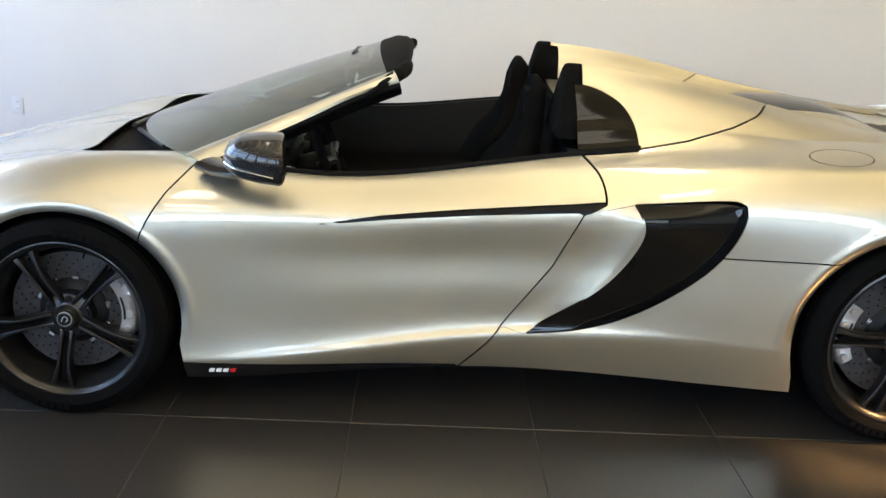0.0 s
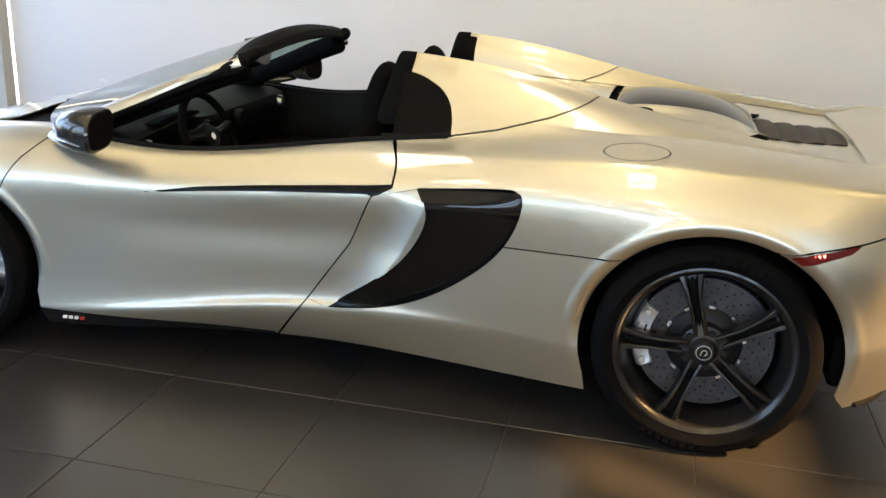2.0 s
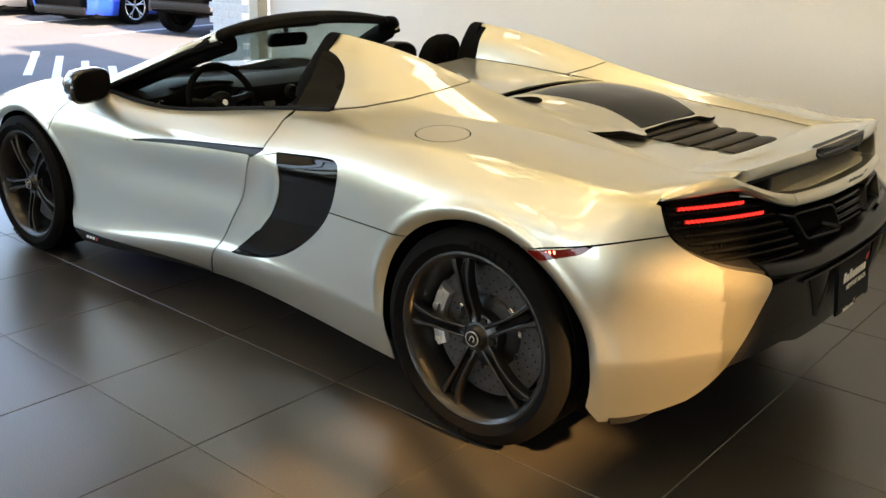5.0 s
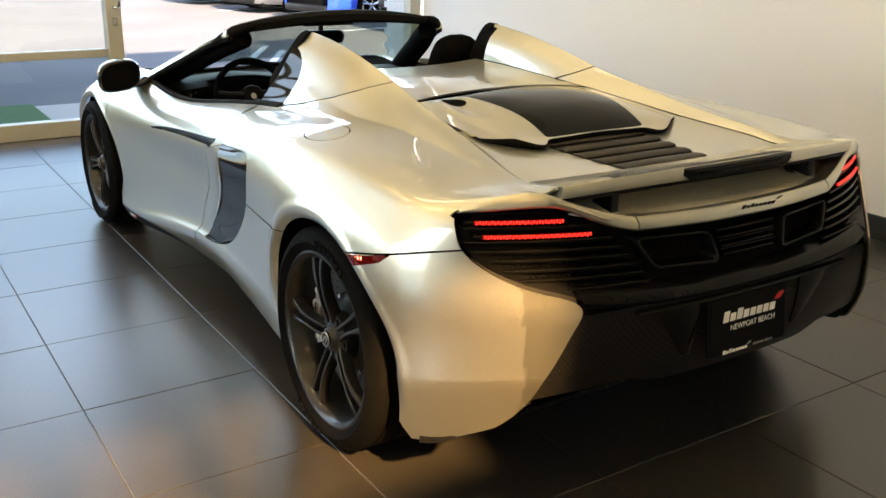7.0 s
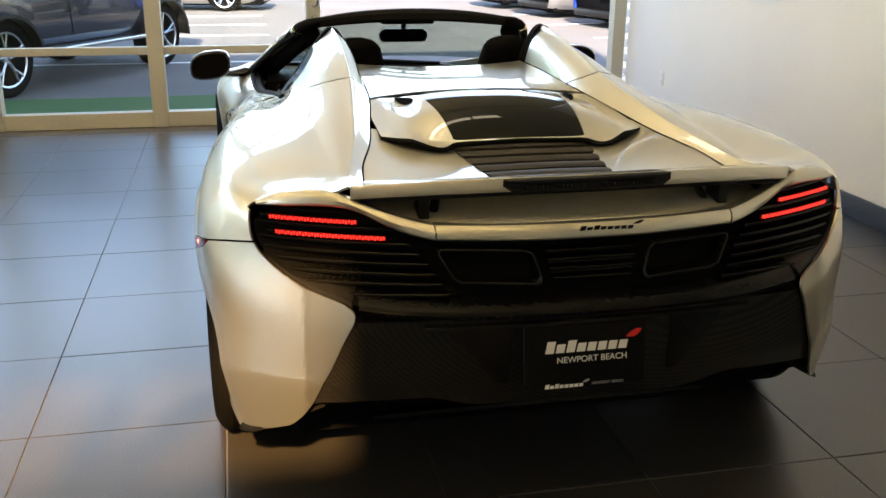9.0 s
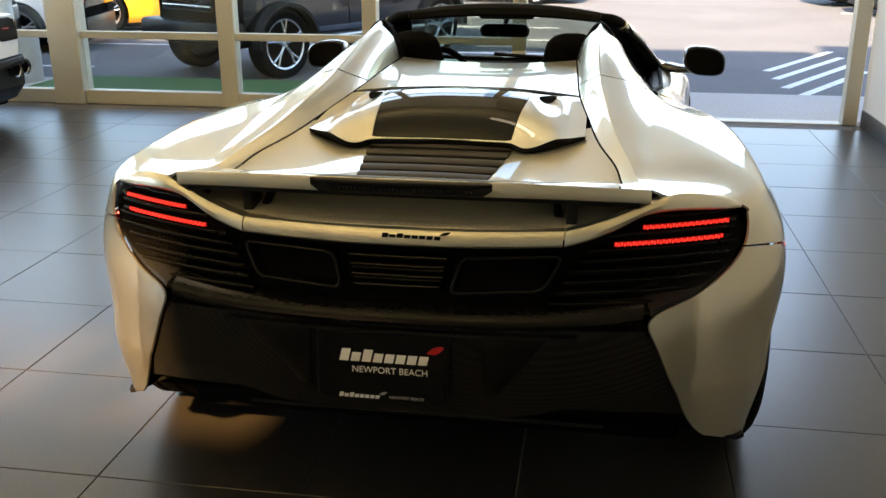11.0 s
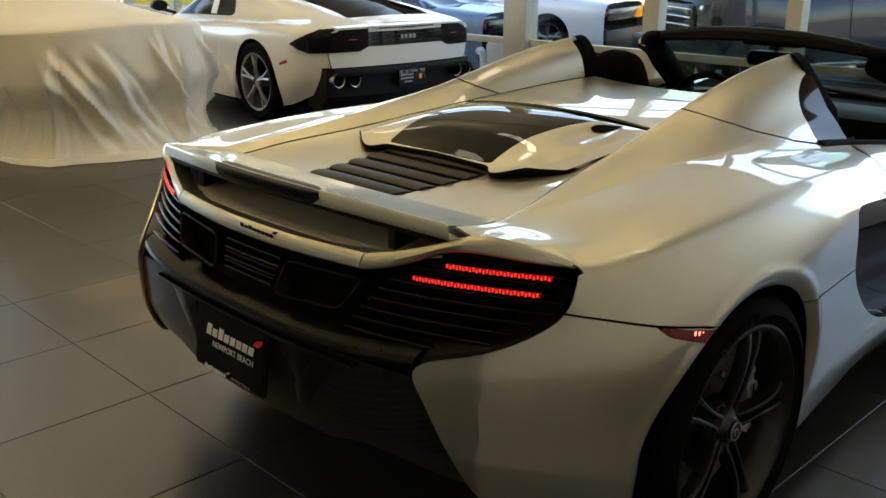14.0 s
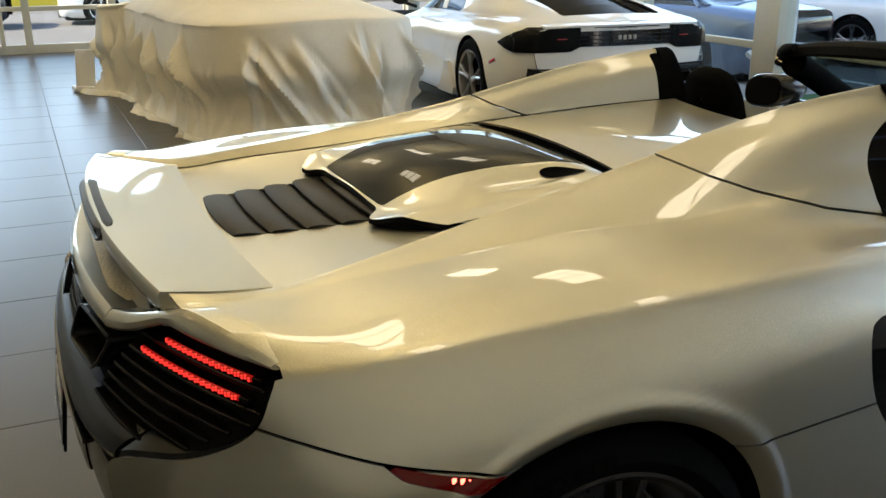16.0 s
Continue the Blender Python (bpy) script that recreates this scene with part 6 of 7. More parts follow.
for _r in range(28):
    for _c in range(5):
        _o = new("brick", _bd)
        _o.location, _o.parent = (-5.728 + random.Random(_r * 9 + _c).uniform(0, 0.003), 2.985 + _c * 0.208 - (0.104 if _r % 2 else 0.0), G + 0.045 + _r * 0.069), _pier
    for _c in range(3):
        _o = new("brick", _bd)
        _o.matrix_basis = pose(-5.83 - _c * 0.208 + (0.10 if _r % 2 else 0.0), 2.878 - random.Random(_r * 7 + _c).uniform(0, 0.003), G + 0.045 + _r * 0.069, 0, 0, 90)
        _o.parent = _pier


def lamp_post(x, y):
    t = thing("lamp_post", "white lamp post on a round concrete base", "lamp post", m=pose(x, y, G))
    part("concrete_base", lathe_z([(0.0001, 0.0), (0.30, 0.0), (0.30, 0.52), (0.27, 0.58), (0.0001, 0.60)], 40), OUT["concrete"], t)
    part("pole", lathe_z([(0.075, 0.59), (0.07, 3.0), (0.06, 7.0), (0.0001, 7.0)], 20), OUT["line"], t)


def lathe_z(profile, n=32):
    v, f = lathe(profile, n)
    return np.stack([v[:, 0], -v[:, 2], v[:, 1]], 1), f


lamp_post(-7.0, -6.05)
_sp = thing("standpipe", "short white painted standpipe with a bent head", "pipe", m=pose(-6.80, -6.32, G))
part("pipe", tube(through_points([(0, 0, 0.0), (0, 0, 0.30), (0.01, 0, 0.40), (0.05, 0, 0.46), (0.10, 0, 0.44)], 18), 0.045, 12), OUT["line"], _sp)
part("flange", lathe_z([(0.0001, 0.0), (0.08, 0.0), (0.08, 0.03), (0.0001, 0.03)], 20), OUT["line"], _sp)


# ---- parked cars: local x runs from tail (0) to nose, y across, z up ----
def plain_wheel(parent, x, y, r, w, side, spokes=5, rim_mat=None, name="wheel"):
    k = new(name)
    k.parent = parent
    k.location = (x, y, r)
    f = (lambda m: m) if side < 0 else mirrored
    rim = r * 0.72
    part("tyre", f(lathe([(rim, -w * 0.9), (rim + 0.02, -w), (r - 0.03, -w), (r, -w * 0.8), (r, w * 0.8), (r - 0.03, w), (rim, w * 0.9)], 40)), M["rubber"], k)
    part("rim", f(lathe([(rim + 0.006, -w * 0.96), (rim - 0.015, -w * 0.9), (rim - 0.03, -w * 0.3), (rim - 0.03, w)], 40)), rim_mat or M["steel"], k)
    part("wheel_back", f(lathe([(0.0001, -w * 0.1), (rim - 0.02, -w * 0.1), (rim - 0.02, w * 0.6)], 32)), M["void"], k)
    for i in range(spokes):
        a = i * 2 * math.pi / spokes + 0.3
        for d in (-0.16, 0.16):
            p = [(0.04 * math.cos(a), -w * 0.78, 0.04 * math.sin(a)), (rim * 0.5 * math.cos(a + d * 0.3), -w * 0.86, rim * 0.5 * math.sin(a + d * 0.3)), ((rim - 0.01) * math.cos(a + d), -w * 0.9, (rim - 0.01) * math.sin(a + d))]
            part("spoke", f(tube(p, (0.024, 0.016, 0.014), 6)), rim_mat or M["steel"], k)
    part("hub", f(lathe([(0.0001, -w * 0.86), (0.035, -w * 0.85), (0.05, -w * 0.75), (0.05, 0)], 16)), rim_mat or M["steel"], k)
    return k


KINDS = dict(
    coupe=dict(L=4.5, W=0.96, belt=((0, .85), (.5, .90), (1.4, .92), (2.4, .88), (3.3, .80), (4.2, .66), (4.5, .55)), roof=((0.75, .93), (1.3, 1.10), (1.9, 1.21), (2.4, 1.21), (3.0, 1.02), (3.45, .82)), top=.58, axles=(0.86, 3.50), r=.335, floor=.14),
    sedan=dict(L=4.7, W=0.92, belt=((0, .88), (.5, .98), (1.4, .98), (2.4, .96), (3.5, .92), (4.4, .78), (4.7, .66)), roof=((0.6, 1.0), (1.2, 1.28), (1.8, 1.42), (2.6, 1.42), (3.2, 1.2), (3.6, .95)), top=.60, axles=(0.95, 3.75), r=.335, floor=.17),
    suv=dict(L=4.3, W=0.90, belt=((0, 1.22), (.4, 1.25), (1.4, 1.26), (2.8, 1.25), (3.0, 1.22), (4.2, 1.18), (4.3, 1.08)), roof=((0.02, 1.28), (0.06, 1.90), (1.2, 1.96), (2.7, 1.94), (3.05, 1.30), (3.1, 1.24)), top=.74, axles=(0.75, 3.62), r=.40, floor=.42),
)


def parked_car(name, label, m, kind, paint, spokes=5, rim=None, tail_black=False):
    k = KINDS[kind]
    t = thing(name, label, "car", "cars in the car park", m)
    L, W, r = k["L"], k["W"], k["r"]
    belt, roof = natural(*zip(*k["belt"])), pchip(*zip(*k["roof"]))
    plan = pchip((0, 0.12, 0.5, L * 0.5, L - 0.7, L - 0.15, L), (0.78, 0.90, 0.98, 1.0, 0.97, 0.82, 0.62))
    xs = np.linspace(0, L, 91)
    rows = []
    for x in xs:
        w, b, f = W * plan(x), float(belt(x)), k["floor"] + 0.05 * (abs(x - L / 2) / (L / 2)) ** 6
        h = b - f
        pts = [(w * 0.90, f), (w * 0.97, f + 0.12 * h), (w, f + 0.45 * h), (w * 0.99, f + 0.72 * h), (w * 0.93, f + 0.93 * h), (w * 0.84, b), (w * 0.5, b + 0.025), (0.0, b + 0.035)]
        p = np.array(pts)
        c = np.r_[0, np.cumsum(np.linalg.norm(np.diff(p, axis=0), axis=1) ** 0.8)]
        q = natural(c, p)(np.linspace(0, c[-1], 30))
        rows.append(np.column_stack([np.full(30, x), q]))
    half = grid_out(np.array(rows))
    for ax in k["axles"]:
        circ = np.array([(ax + (r + 0.05) * math.cos(a), r + (r + 0.05) * math.sin(a)) for a in np.linspace(0, 2 * math.pi, 36, endpoint=False)])
        half = clip(half, np.where(half[0][:, 1] < W * 0.6, 1.0, -inside(circ, half[0][:, (0, 2)])))
    part("body", joined(half, mirrored(half)), paint, t)
    part("underside", boxy(0.1, L - 0.1, -W * 0.84, W * 0.84, k["floor"] - 0.04, k["belt"][0][1] * 0.8, 0.05), M["void"], t)
    # greenhouse
    x0, x1 = k["roof"][0][0], k["roof"][-1][0]
    gx = np.linspace(x0, x1, 40)
    g = []
    for x in gx:
        w, b, z = W * plan(x) * 0.86, float(belt(x)) - 0.02, float(roof(x))
        tw = w * (1 - (1 - k["top"] / 0.86) * min(1, max(0, (z - b) / 0.35)))
        pts = np.array([(w, b), (w * 0.6 + tw * 0.4, b + 0.45 * (z - b)), (tw, b + 0.9 * (z - b)), (tw * 0.8, z), (0, z + 0.012)])
        c = np.r_[0, np.cumsum(np.linalg.norm(np.diff(pts, axis=0), axis=1) + 1e-4)]
        q = natural(c, pts)(np.linspace(0, c[-1], 16))
        g.append(np.column_stack([np.full(16, x), q]))
    gh = grid_out(np.array(g))
    glass_m = joined(gh, mirrored(gh))
    part("windows", glass_m, OUT["glass"], t, "dark car windows")
    lid = clip(gh, normals_of(gh)[:, 2] - 0.72 + 0.0 * gh[0][:, 0])
    lid = clip(lid, np.minimum(lid[0][:, 0] - (x0 + 0.35 * (x1 - x0)) * 0.8, x1 - 0.75 - lid[0][:, 0]) if kind != "suv" else x1 - 0.5 - lid[0][:, 0])
    if len(lid[1]):
        up = lid[0] + normals_of(lid) * 0.006, lid[1]
        part("roof", joined(up, mirrored(up)), paint, t)
    for s in (-1, 1):
        for ax in k["axles"]:
            plain_wheel(t, ax, s * W * 0.86, r, 0.115, s, spokes, rim)
        # pillars
        for xa, xb in ((x1 - 0.1, x1 - 0.65), (x0 + 0.1, x0 + 0.55), ((x0 + x1) / 2 - 0.2, (x0 + x1) / 2 - 0.15)):
            p = []
            for u in np.linspace(0, 1, 6):
                x = xa + (xb - xa) * u
                j = int(np.argmin(abs(gx - x)))
                p.append(np.array(g[j])[int(12 * u)] * (1, s, 1) + (0, s * 0.004, 0.004))
            part("pillar", tube(p, 0.025, 6), paint, t)
        tw = W * plan(0.03)
        part("tail_lamp", boxy(-0.012, 0.06, min(s * tw * 0.55, s * tw * 0.92), max(s * tw * 0.55, s * tw * 0.92), belt(0) - 0.17, belt(0) - 0.09, 0.02), M["red"], t)
        part("head_lamp", boxy(L - 0.14, L - 0.02, min(s * W * 0.42, s * W * 0.66), max(s * W * 0.42, s * W * 0.66), belt(L) - 0.09, belt(L) - 0.0, 0.03), M["chrome"], t)
        part("door_mirror", boxy(x1 - 0.75, x1 - 0.55, min(s * W * 0.9, s * W * 1.08), max(s * W * 0.9, s * W * 1.08), belt(x1) + 0.06, belt(x1) + 0.18, 0.04), paint, t)
        part("door_seam", tube([(x1 - 0.5, s * (W * 1.001), belt(2) - 0.1), (x1 - 0.55, s * W * 1.002, k["floor"] + 0.15)], 0.004, 5), M["void"], t)
    part("rear_bumper", boxy(-0.03, 0.12, -W * 0.72, W * 0.72, k["floor"] + 0.02, k["floor"] + (0.34 if tail_black else 0.16), 0.03), M["satin_black"], t)
    if tail_black:
        part("tail_panel", boxy(-0.035, 0.1, -W * 0.70, W * 0.70, belt(0) - 0.24, belt(0) - 0.05, 0.03), M["gloss_black"], t)
    if kind == "suv":
        for s in (-1, 1):
            part("running_board", boxy(1.25, 3.05, min(s * 0.86, s * 1.02), max(s * 0.86, s * 1.02), 0.42, 0.47, 0.015), M["steel"], t)
            for ax in k["axles"]:
                a = np.linspace(-0.05, math.pi + 0.05, 18)
                part("wheel_flare", loft([[(ax + (r + q) * math.cos(w), s * y, r + (r + q) * math.sin(w)) for q, y in ((0.04, 0.84), (0.04, 0.99), (0.075, 0.99), (0.10, 0.88))] for w in a]), M["satin_black"], t)
            part("indicator", boxy(3.75, 3.9, s * 0.60 - 0.05, s * 0.60 + 0.05, 1.19, 1.24, 0.015), OUT["orange"], t)
        grille = part("grille", boxy(4.26, 4.33, -0.48, 0.48, 0.78, 1.08, 0.02), M["gloss_black"], t, "black grille with bright bars")
        for i in range(3):
            part("grille_bar", boxy(4.325, 4.345, -0.45, 0.45, 0.835 + i * 0.09, 0.855 + i * 0.09, 0.006), M["chrome"], grille)
        part("front_bumper", boxy(4.15, 4.42, -0.84, 0.84, 0.45, 0.68, 0.05), M["satin_black"], t)
    return t


def heading(tail, nose_dir):
    """The pose of a car from its tail's place and the way that it points."""
    return pose(tail[0], tail[1], G, 0, 0, math.degrees(math.atan2(nose_dir[1], nose_dir[0])))


_d = Vector((2.6, -1.5)).normalized()
parked_car("parked_suv", "black boxy off-road wagon parked outside the glass", heading((-11.6, -2.15), (_d.x, _d.y)), "suv", OUT["navy"], 5)
parked_car("parked_coupe", "slate blue low coupe parked outside the glass", heading((-7.75, -6.7), (0.2, -0.98)), "coupe", OUT["slate"], 5, tail_black=True)
parked_car("parked_coupe", "white low coupe with a black tail", heading((-10.75, -7.0), (0.2, -0.98)), "coupe", OUT["white"], 5, M["rim_edge"], tail_black=True)
parked_car("parked_coupe", "orange low coupe in the car park", heading((-13.6, -7.2), (0.2, -0.98)), "coupe", OUT["orange"], 5, tail_black=True)
parked_car("parked_hatchback", "bright blue car parked in a row", heading((-15.0, 6.0), (-0.2, 1.0)), "sedan", OUT["blue"], 5)
parked_car("parked_pickup", "grey off-road car with black wheels", heading((-11.9, 6.4), (-0.2, 1.0)), "suv", OUT["grey"], 6, M["satin_black"])
parked_car("parked_saloon", "grey saloon parked in a row", heading((-17.6, 5.6), (-0.2, 1.0)), "sedan", OUT["grey"], 5)
parked_car("parked_saloon", "dark saloon parked in a row", heading((-20.2, 5.2), (-0.2, 1.0)), "sedan", OUT["navy"], 5)
parked_car("parked_saloon", "silver saloon parked across the car park", heading((-21.0, -4.6), (0.15, 1.0)), "sedan", OUT["grey"], 5)
parked_car("parked_saloon", "dark saloon beyond the far glazing", heading((5.5, -20.5), (-1.0, 0.1)), "sedan", OUT["navy"], 5)
parked_car("parked_coupe", "white coupe beyond the far glazing", heading((-0.2, -20.6), (-1.0, 0.1)), "coupe", OUT["white"], 5)

# ---- white wedge-shaped sports car in the showroom: local x from tail (0) to nose, y across ----
wedge = thing("wedge_sports_car", "white wedge-shaped sports car with black slatted engine cover", "car", m=pose(-3.52, -4.22, 0, 0, 0, -93.6) @ Matrix.Scale(0.96, 4))
WL = {}


def wline(k, ys, zs):
    x = (0.0, 0.12, 0.45, 0.88, 1.35, 1.9, 2.5, 3.0, 3.5, 4.0, 4.35, 4.46)
    WL[k] = (natural(x, ys), natural(x, zs))


wline(0, (.60, .74, .86, .90, .88, .86, .86, .88, .90, .88, .70, .5), (.40, .34, .20, .16, .15, .14, .14, .14, .15, .14, .16, .2))
wline(1, (.72, .84, .94, .955, .925, .90, .90, .925, .945, .92, .76, .54), (.50, .46, .38, .34, .30, .28, .28, .30, .32, .28, .26, .28))
wline(2, (.76, .87, .955, .962, .925, .89, .885, .92, .95, .92, .76, .52), (.60, .58, .55, .54, .52, .50, .49, .48, .47, .42, .36, .34))
wline(3, (.78, .88, .945, .955, .93, .905, .90, .915, .93, .88, .70, .46), (.72, .72, .72, .72, .70, .68, .66, .64, .62, .54, .44, .40))
wline(4, (.76, .85, .91, .915, .88, .86, .86, .85, .84, .78, .60, .40), (.82, .84, .85, .85, .835, .81, .78, .74, .69, .59, .48, .43))
wline(5, (.70, .74, .74, .73, .74, .75, .74, .72, .66, .58, .44, .3), (.86, .89, .915, .92, .91, .87, .83, .80, .73, .62, .50, .445))
wline(6, (.50, .52, .56, .58, .60, .55, .50, .50, .42, .38, .28, .2), (.885, .925, .985, 1.03, 1.08, 1.12, 1.12, .93, .77, .65, .52, .45))
wline(7, (.25, .26, .30, .34, .42, .46, .42, .30, .22, .2, .14, .1), (.895, .935, 1.00, 1.055, 1.115, 1.155, 1.15, .96, .79, .665, .53, .455))
wline(8, (.0,) * 12, (.90, .94, 1.005, 1.06, 1.12, 1.162, 1.158, .97, .80, .67, .535, .46))
_xs = np.linspace(0, 4.46, 150)
_rows = []
_kn = [np.stack([WL[k][0](_xs), WL[k][1](_xs)], -1) for k in range(9)]
for _i, _x in enumerate(_xs):
    p = np.array([q[_i] for q in _kn])
    c = np.r_[0, np.cumsum(np.linalg.norm(np.diff(p, axis=0), axis=1) ** 0.75)]
    t = np.concatenate([np.linspace(c[j], c[j + 1], 6, endpoint=False) for j in range(8)] + [[c[-1]]])
    _rows.append(np.column_stack([np.full(len(t), _x), natural(c, p)(t)]))
_ws = grid_out(np.array(_rows))
for _ax, _r in ((0.93, 0.395), (3.55, 0.375)):
    _c = np.array([(_ax + _r * math.cos(a), 0.345 + _r * math.sin(a)) for a in np.linspace(0, 2 * math.pi, 48, endpoint=False)])
    _ws = clip(_ws, np.where(_ws[0][:, 1] < 0.6, 1.0, -inside(_c, _ws[0][:, (0, 2)])))
WIN = rounded([(1.62, 0.895), (2.0, 0.885), (2.6, 0.865), (3.02, 0.845), (2.66, 1.02), (2.45, 1.075), (2.1, 1.09), (1.78, 1.06)], 0.04, 4)
SLATS = np.array([(0.15, -1.0), (0.15, 0.46), (0.75, 0.44), (1.5, 0.40), (1.62, 0.36), (1.62, -1.0)])
SHIELD = np.array([(2.62, -1), (2.62, 0.44), (2.85, 0.52), (3.14, 0.56), (3.20, 0.3), (3.24, -1)])
_side_w = np.where(_ws[0][:, 1] > 0.40, inside(WIN, _ws[0][:, (0, 2)]), -1.0)
both_w = lambda name, mesh, material, label="", thick=0.004: [part(name, q, material, wedge, label, thick=thick) for q in (mesh, mirrored(mesh))]  # noqa: E731
both_w("side_window", clip(_ws, _side_w - 0.002), M["dark_glass"], "dark side window")
_b = clip(_ws, -_side_w - 0.002)
_tw = np.where(_b[0][:, 2] > 0.8, inside(SHIELD, _b[0][:, :2]), -1.0)
_sh = clip(_b, _tw - 0.002)
part("windscreen", joined(_sh, mirrored(_sh)), OUT["glass"], wedge, "raked dark windscreen")
_b = clip(_b, -_tw - 0.002)
_tw = np.where(_b[0][:, 2] > 0.85, inside(SLATS, _b[0][:, :2]), -1.0)
_b = clip(_b, -_tw - 0.002)
W_DOOR = np.array([(1.62, 0.16), (1.72, 0.45), (1.60, 0.70), (1.63, 0.9), (1.7, 1.3), (3.1, 1.3), (3.12, 0.80), (3.05, 0.5), (3.1, 0.16)])
_dd = np.where(_b[0][:, 1] > 0.6, inside(W_DOOR, _b[0][:, (0, 2)]), -1.0)
both_w("door", clip(_b, _dd - 0.002), OUT["white"], "white scissor-cut door")
_b = clip(_b, -_dd - 0.002)
both_w("body", _b, OUT["white"], "white painted body", 0.006)
part("core", boxy(0.3, 4.2, -0.72, 0.72, 0.16, 0.74, 0.05), M["void"], wedge)
part("underside", boxy(0.2, 4.3, -0.84, 0.84, 0.11, 0.2, 0.03), M["void"], wedge)
# tail: stepped white and black panels
part("tail_core", prism([(0.10, 0.30), (0.06, 0.55), (0.05, 0.84), (0.3, 0.9), (0.5, 0.3)], -0.70, 0.70), M["void"], wedge)
_wr = np.array(_rows)


def wy(x, z):
    """Half width of the white body."""
    q = _wr[int(np.clip(round(x / 4.46 * 149), 0, 149))]
    return float(np.interp(z, np.maximum.accumulate(q[:, 2]), q[:, 1]))


def tail_bow(y):
    return -0.006 - 0.10 * (1 - min(1, abs(y) / 0.80) ** 2.2)


_g = np.array([[(tail_bow(t * wy(0, z)), t * wy(0, z), z) for t in np.linspace(-1, 1, 41)] for z in np.linspace(0.545, 0.872, 14)])
part("tail_fascia", grid(_g), OUT["white"], wedge, "white tail panel", thick=0.004)
_g = np.array([[(tail_bow(y) - 0.006, y, z) for y in np.linspace(-0.43, 0.43, 31)] for z in np.linspace(0.715, 0.835, 6)])
part("tail_grille", grid(_g), M["gloss_black"], wedge, "black grille across the tail", thick=0.004)
for _i in range(3):
    part("grille_bar", loft([[(tail_bow(y) - d, y, 0.735 + _i * 0.032 + e) for d, e in ((0.002, 0), (0.013, 0), (0.013, 0.006), (0.002, 0.006))] for y in np.linspace(-0.42, 0.42, 21)]), M["satin_black"], wedge)
for _i in range(4):
    part("badge_bar", boxy(-0.124, -0.110, -0.08 + _i * 0.045, -0.05 + _i * 0.045, 0.762, 0.798, 0.003), M["grey_ink"], wedge)
part("tail_ledge", loft([[(tail_bow(y) + d, y, 0.868 + e - 0.03 * abs(y) ** 3) for d, e in ((-0.012, 0.0), (-0.014, 0.014), (0.02, 0.024), (0.16, 0.026), (0.16, -0.01))] for y in np.linspace(-0.70, 0.70, 31)]), OUT["white"], wedge, "white ledge under the engine cover")
part("ledge_slot", loft([[(tail_bow(y) - d, y, 0.858 + e) for d, e in ((0.0, 0), (0.0085, 0), (0.0085, 0.006), (0.0, 0.006))] for y in np.linspace(-0.30, 0.30, 13)]), M["void"], wedge)
for _i in range(5):
    part("script_bar", boxy(-0.112, -0.103, -0.09 + _i * 0.036, -0.062 + _i * 0.036, 0.848, 0.857, 0.001), M["grey_ink"], wedge)
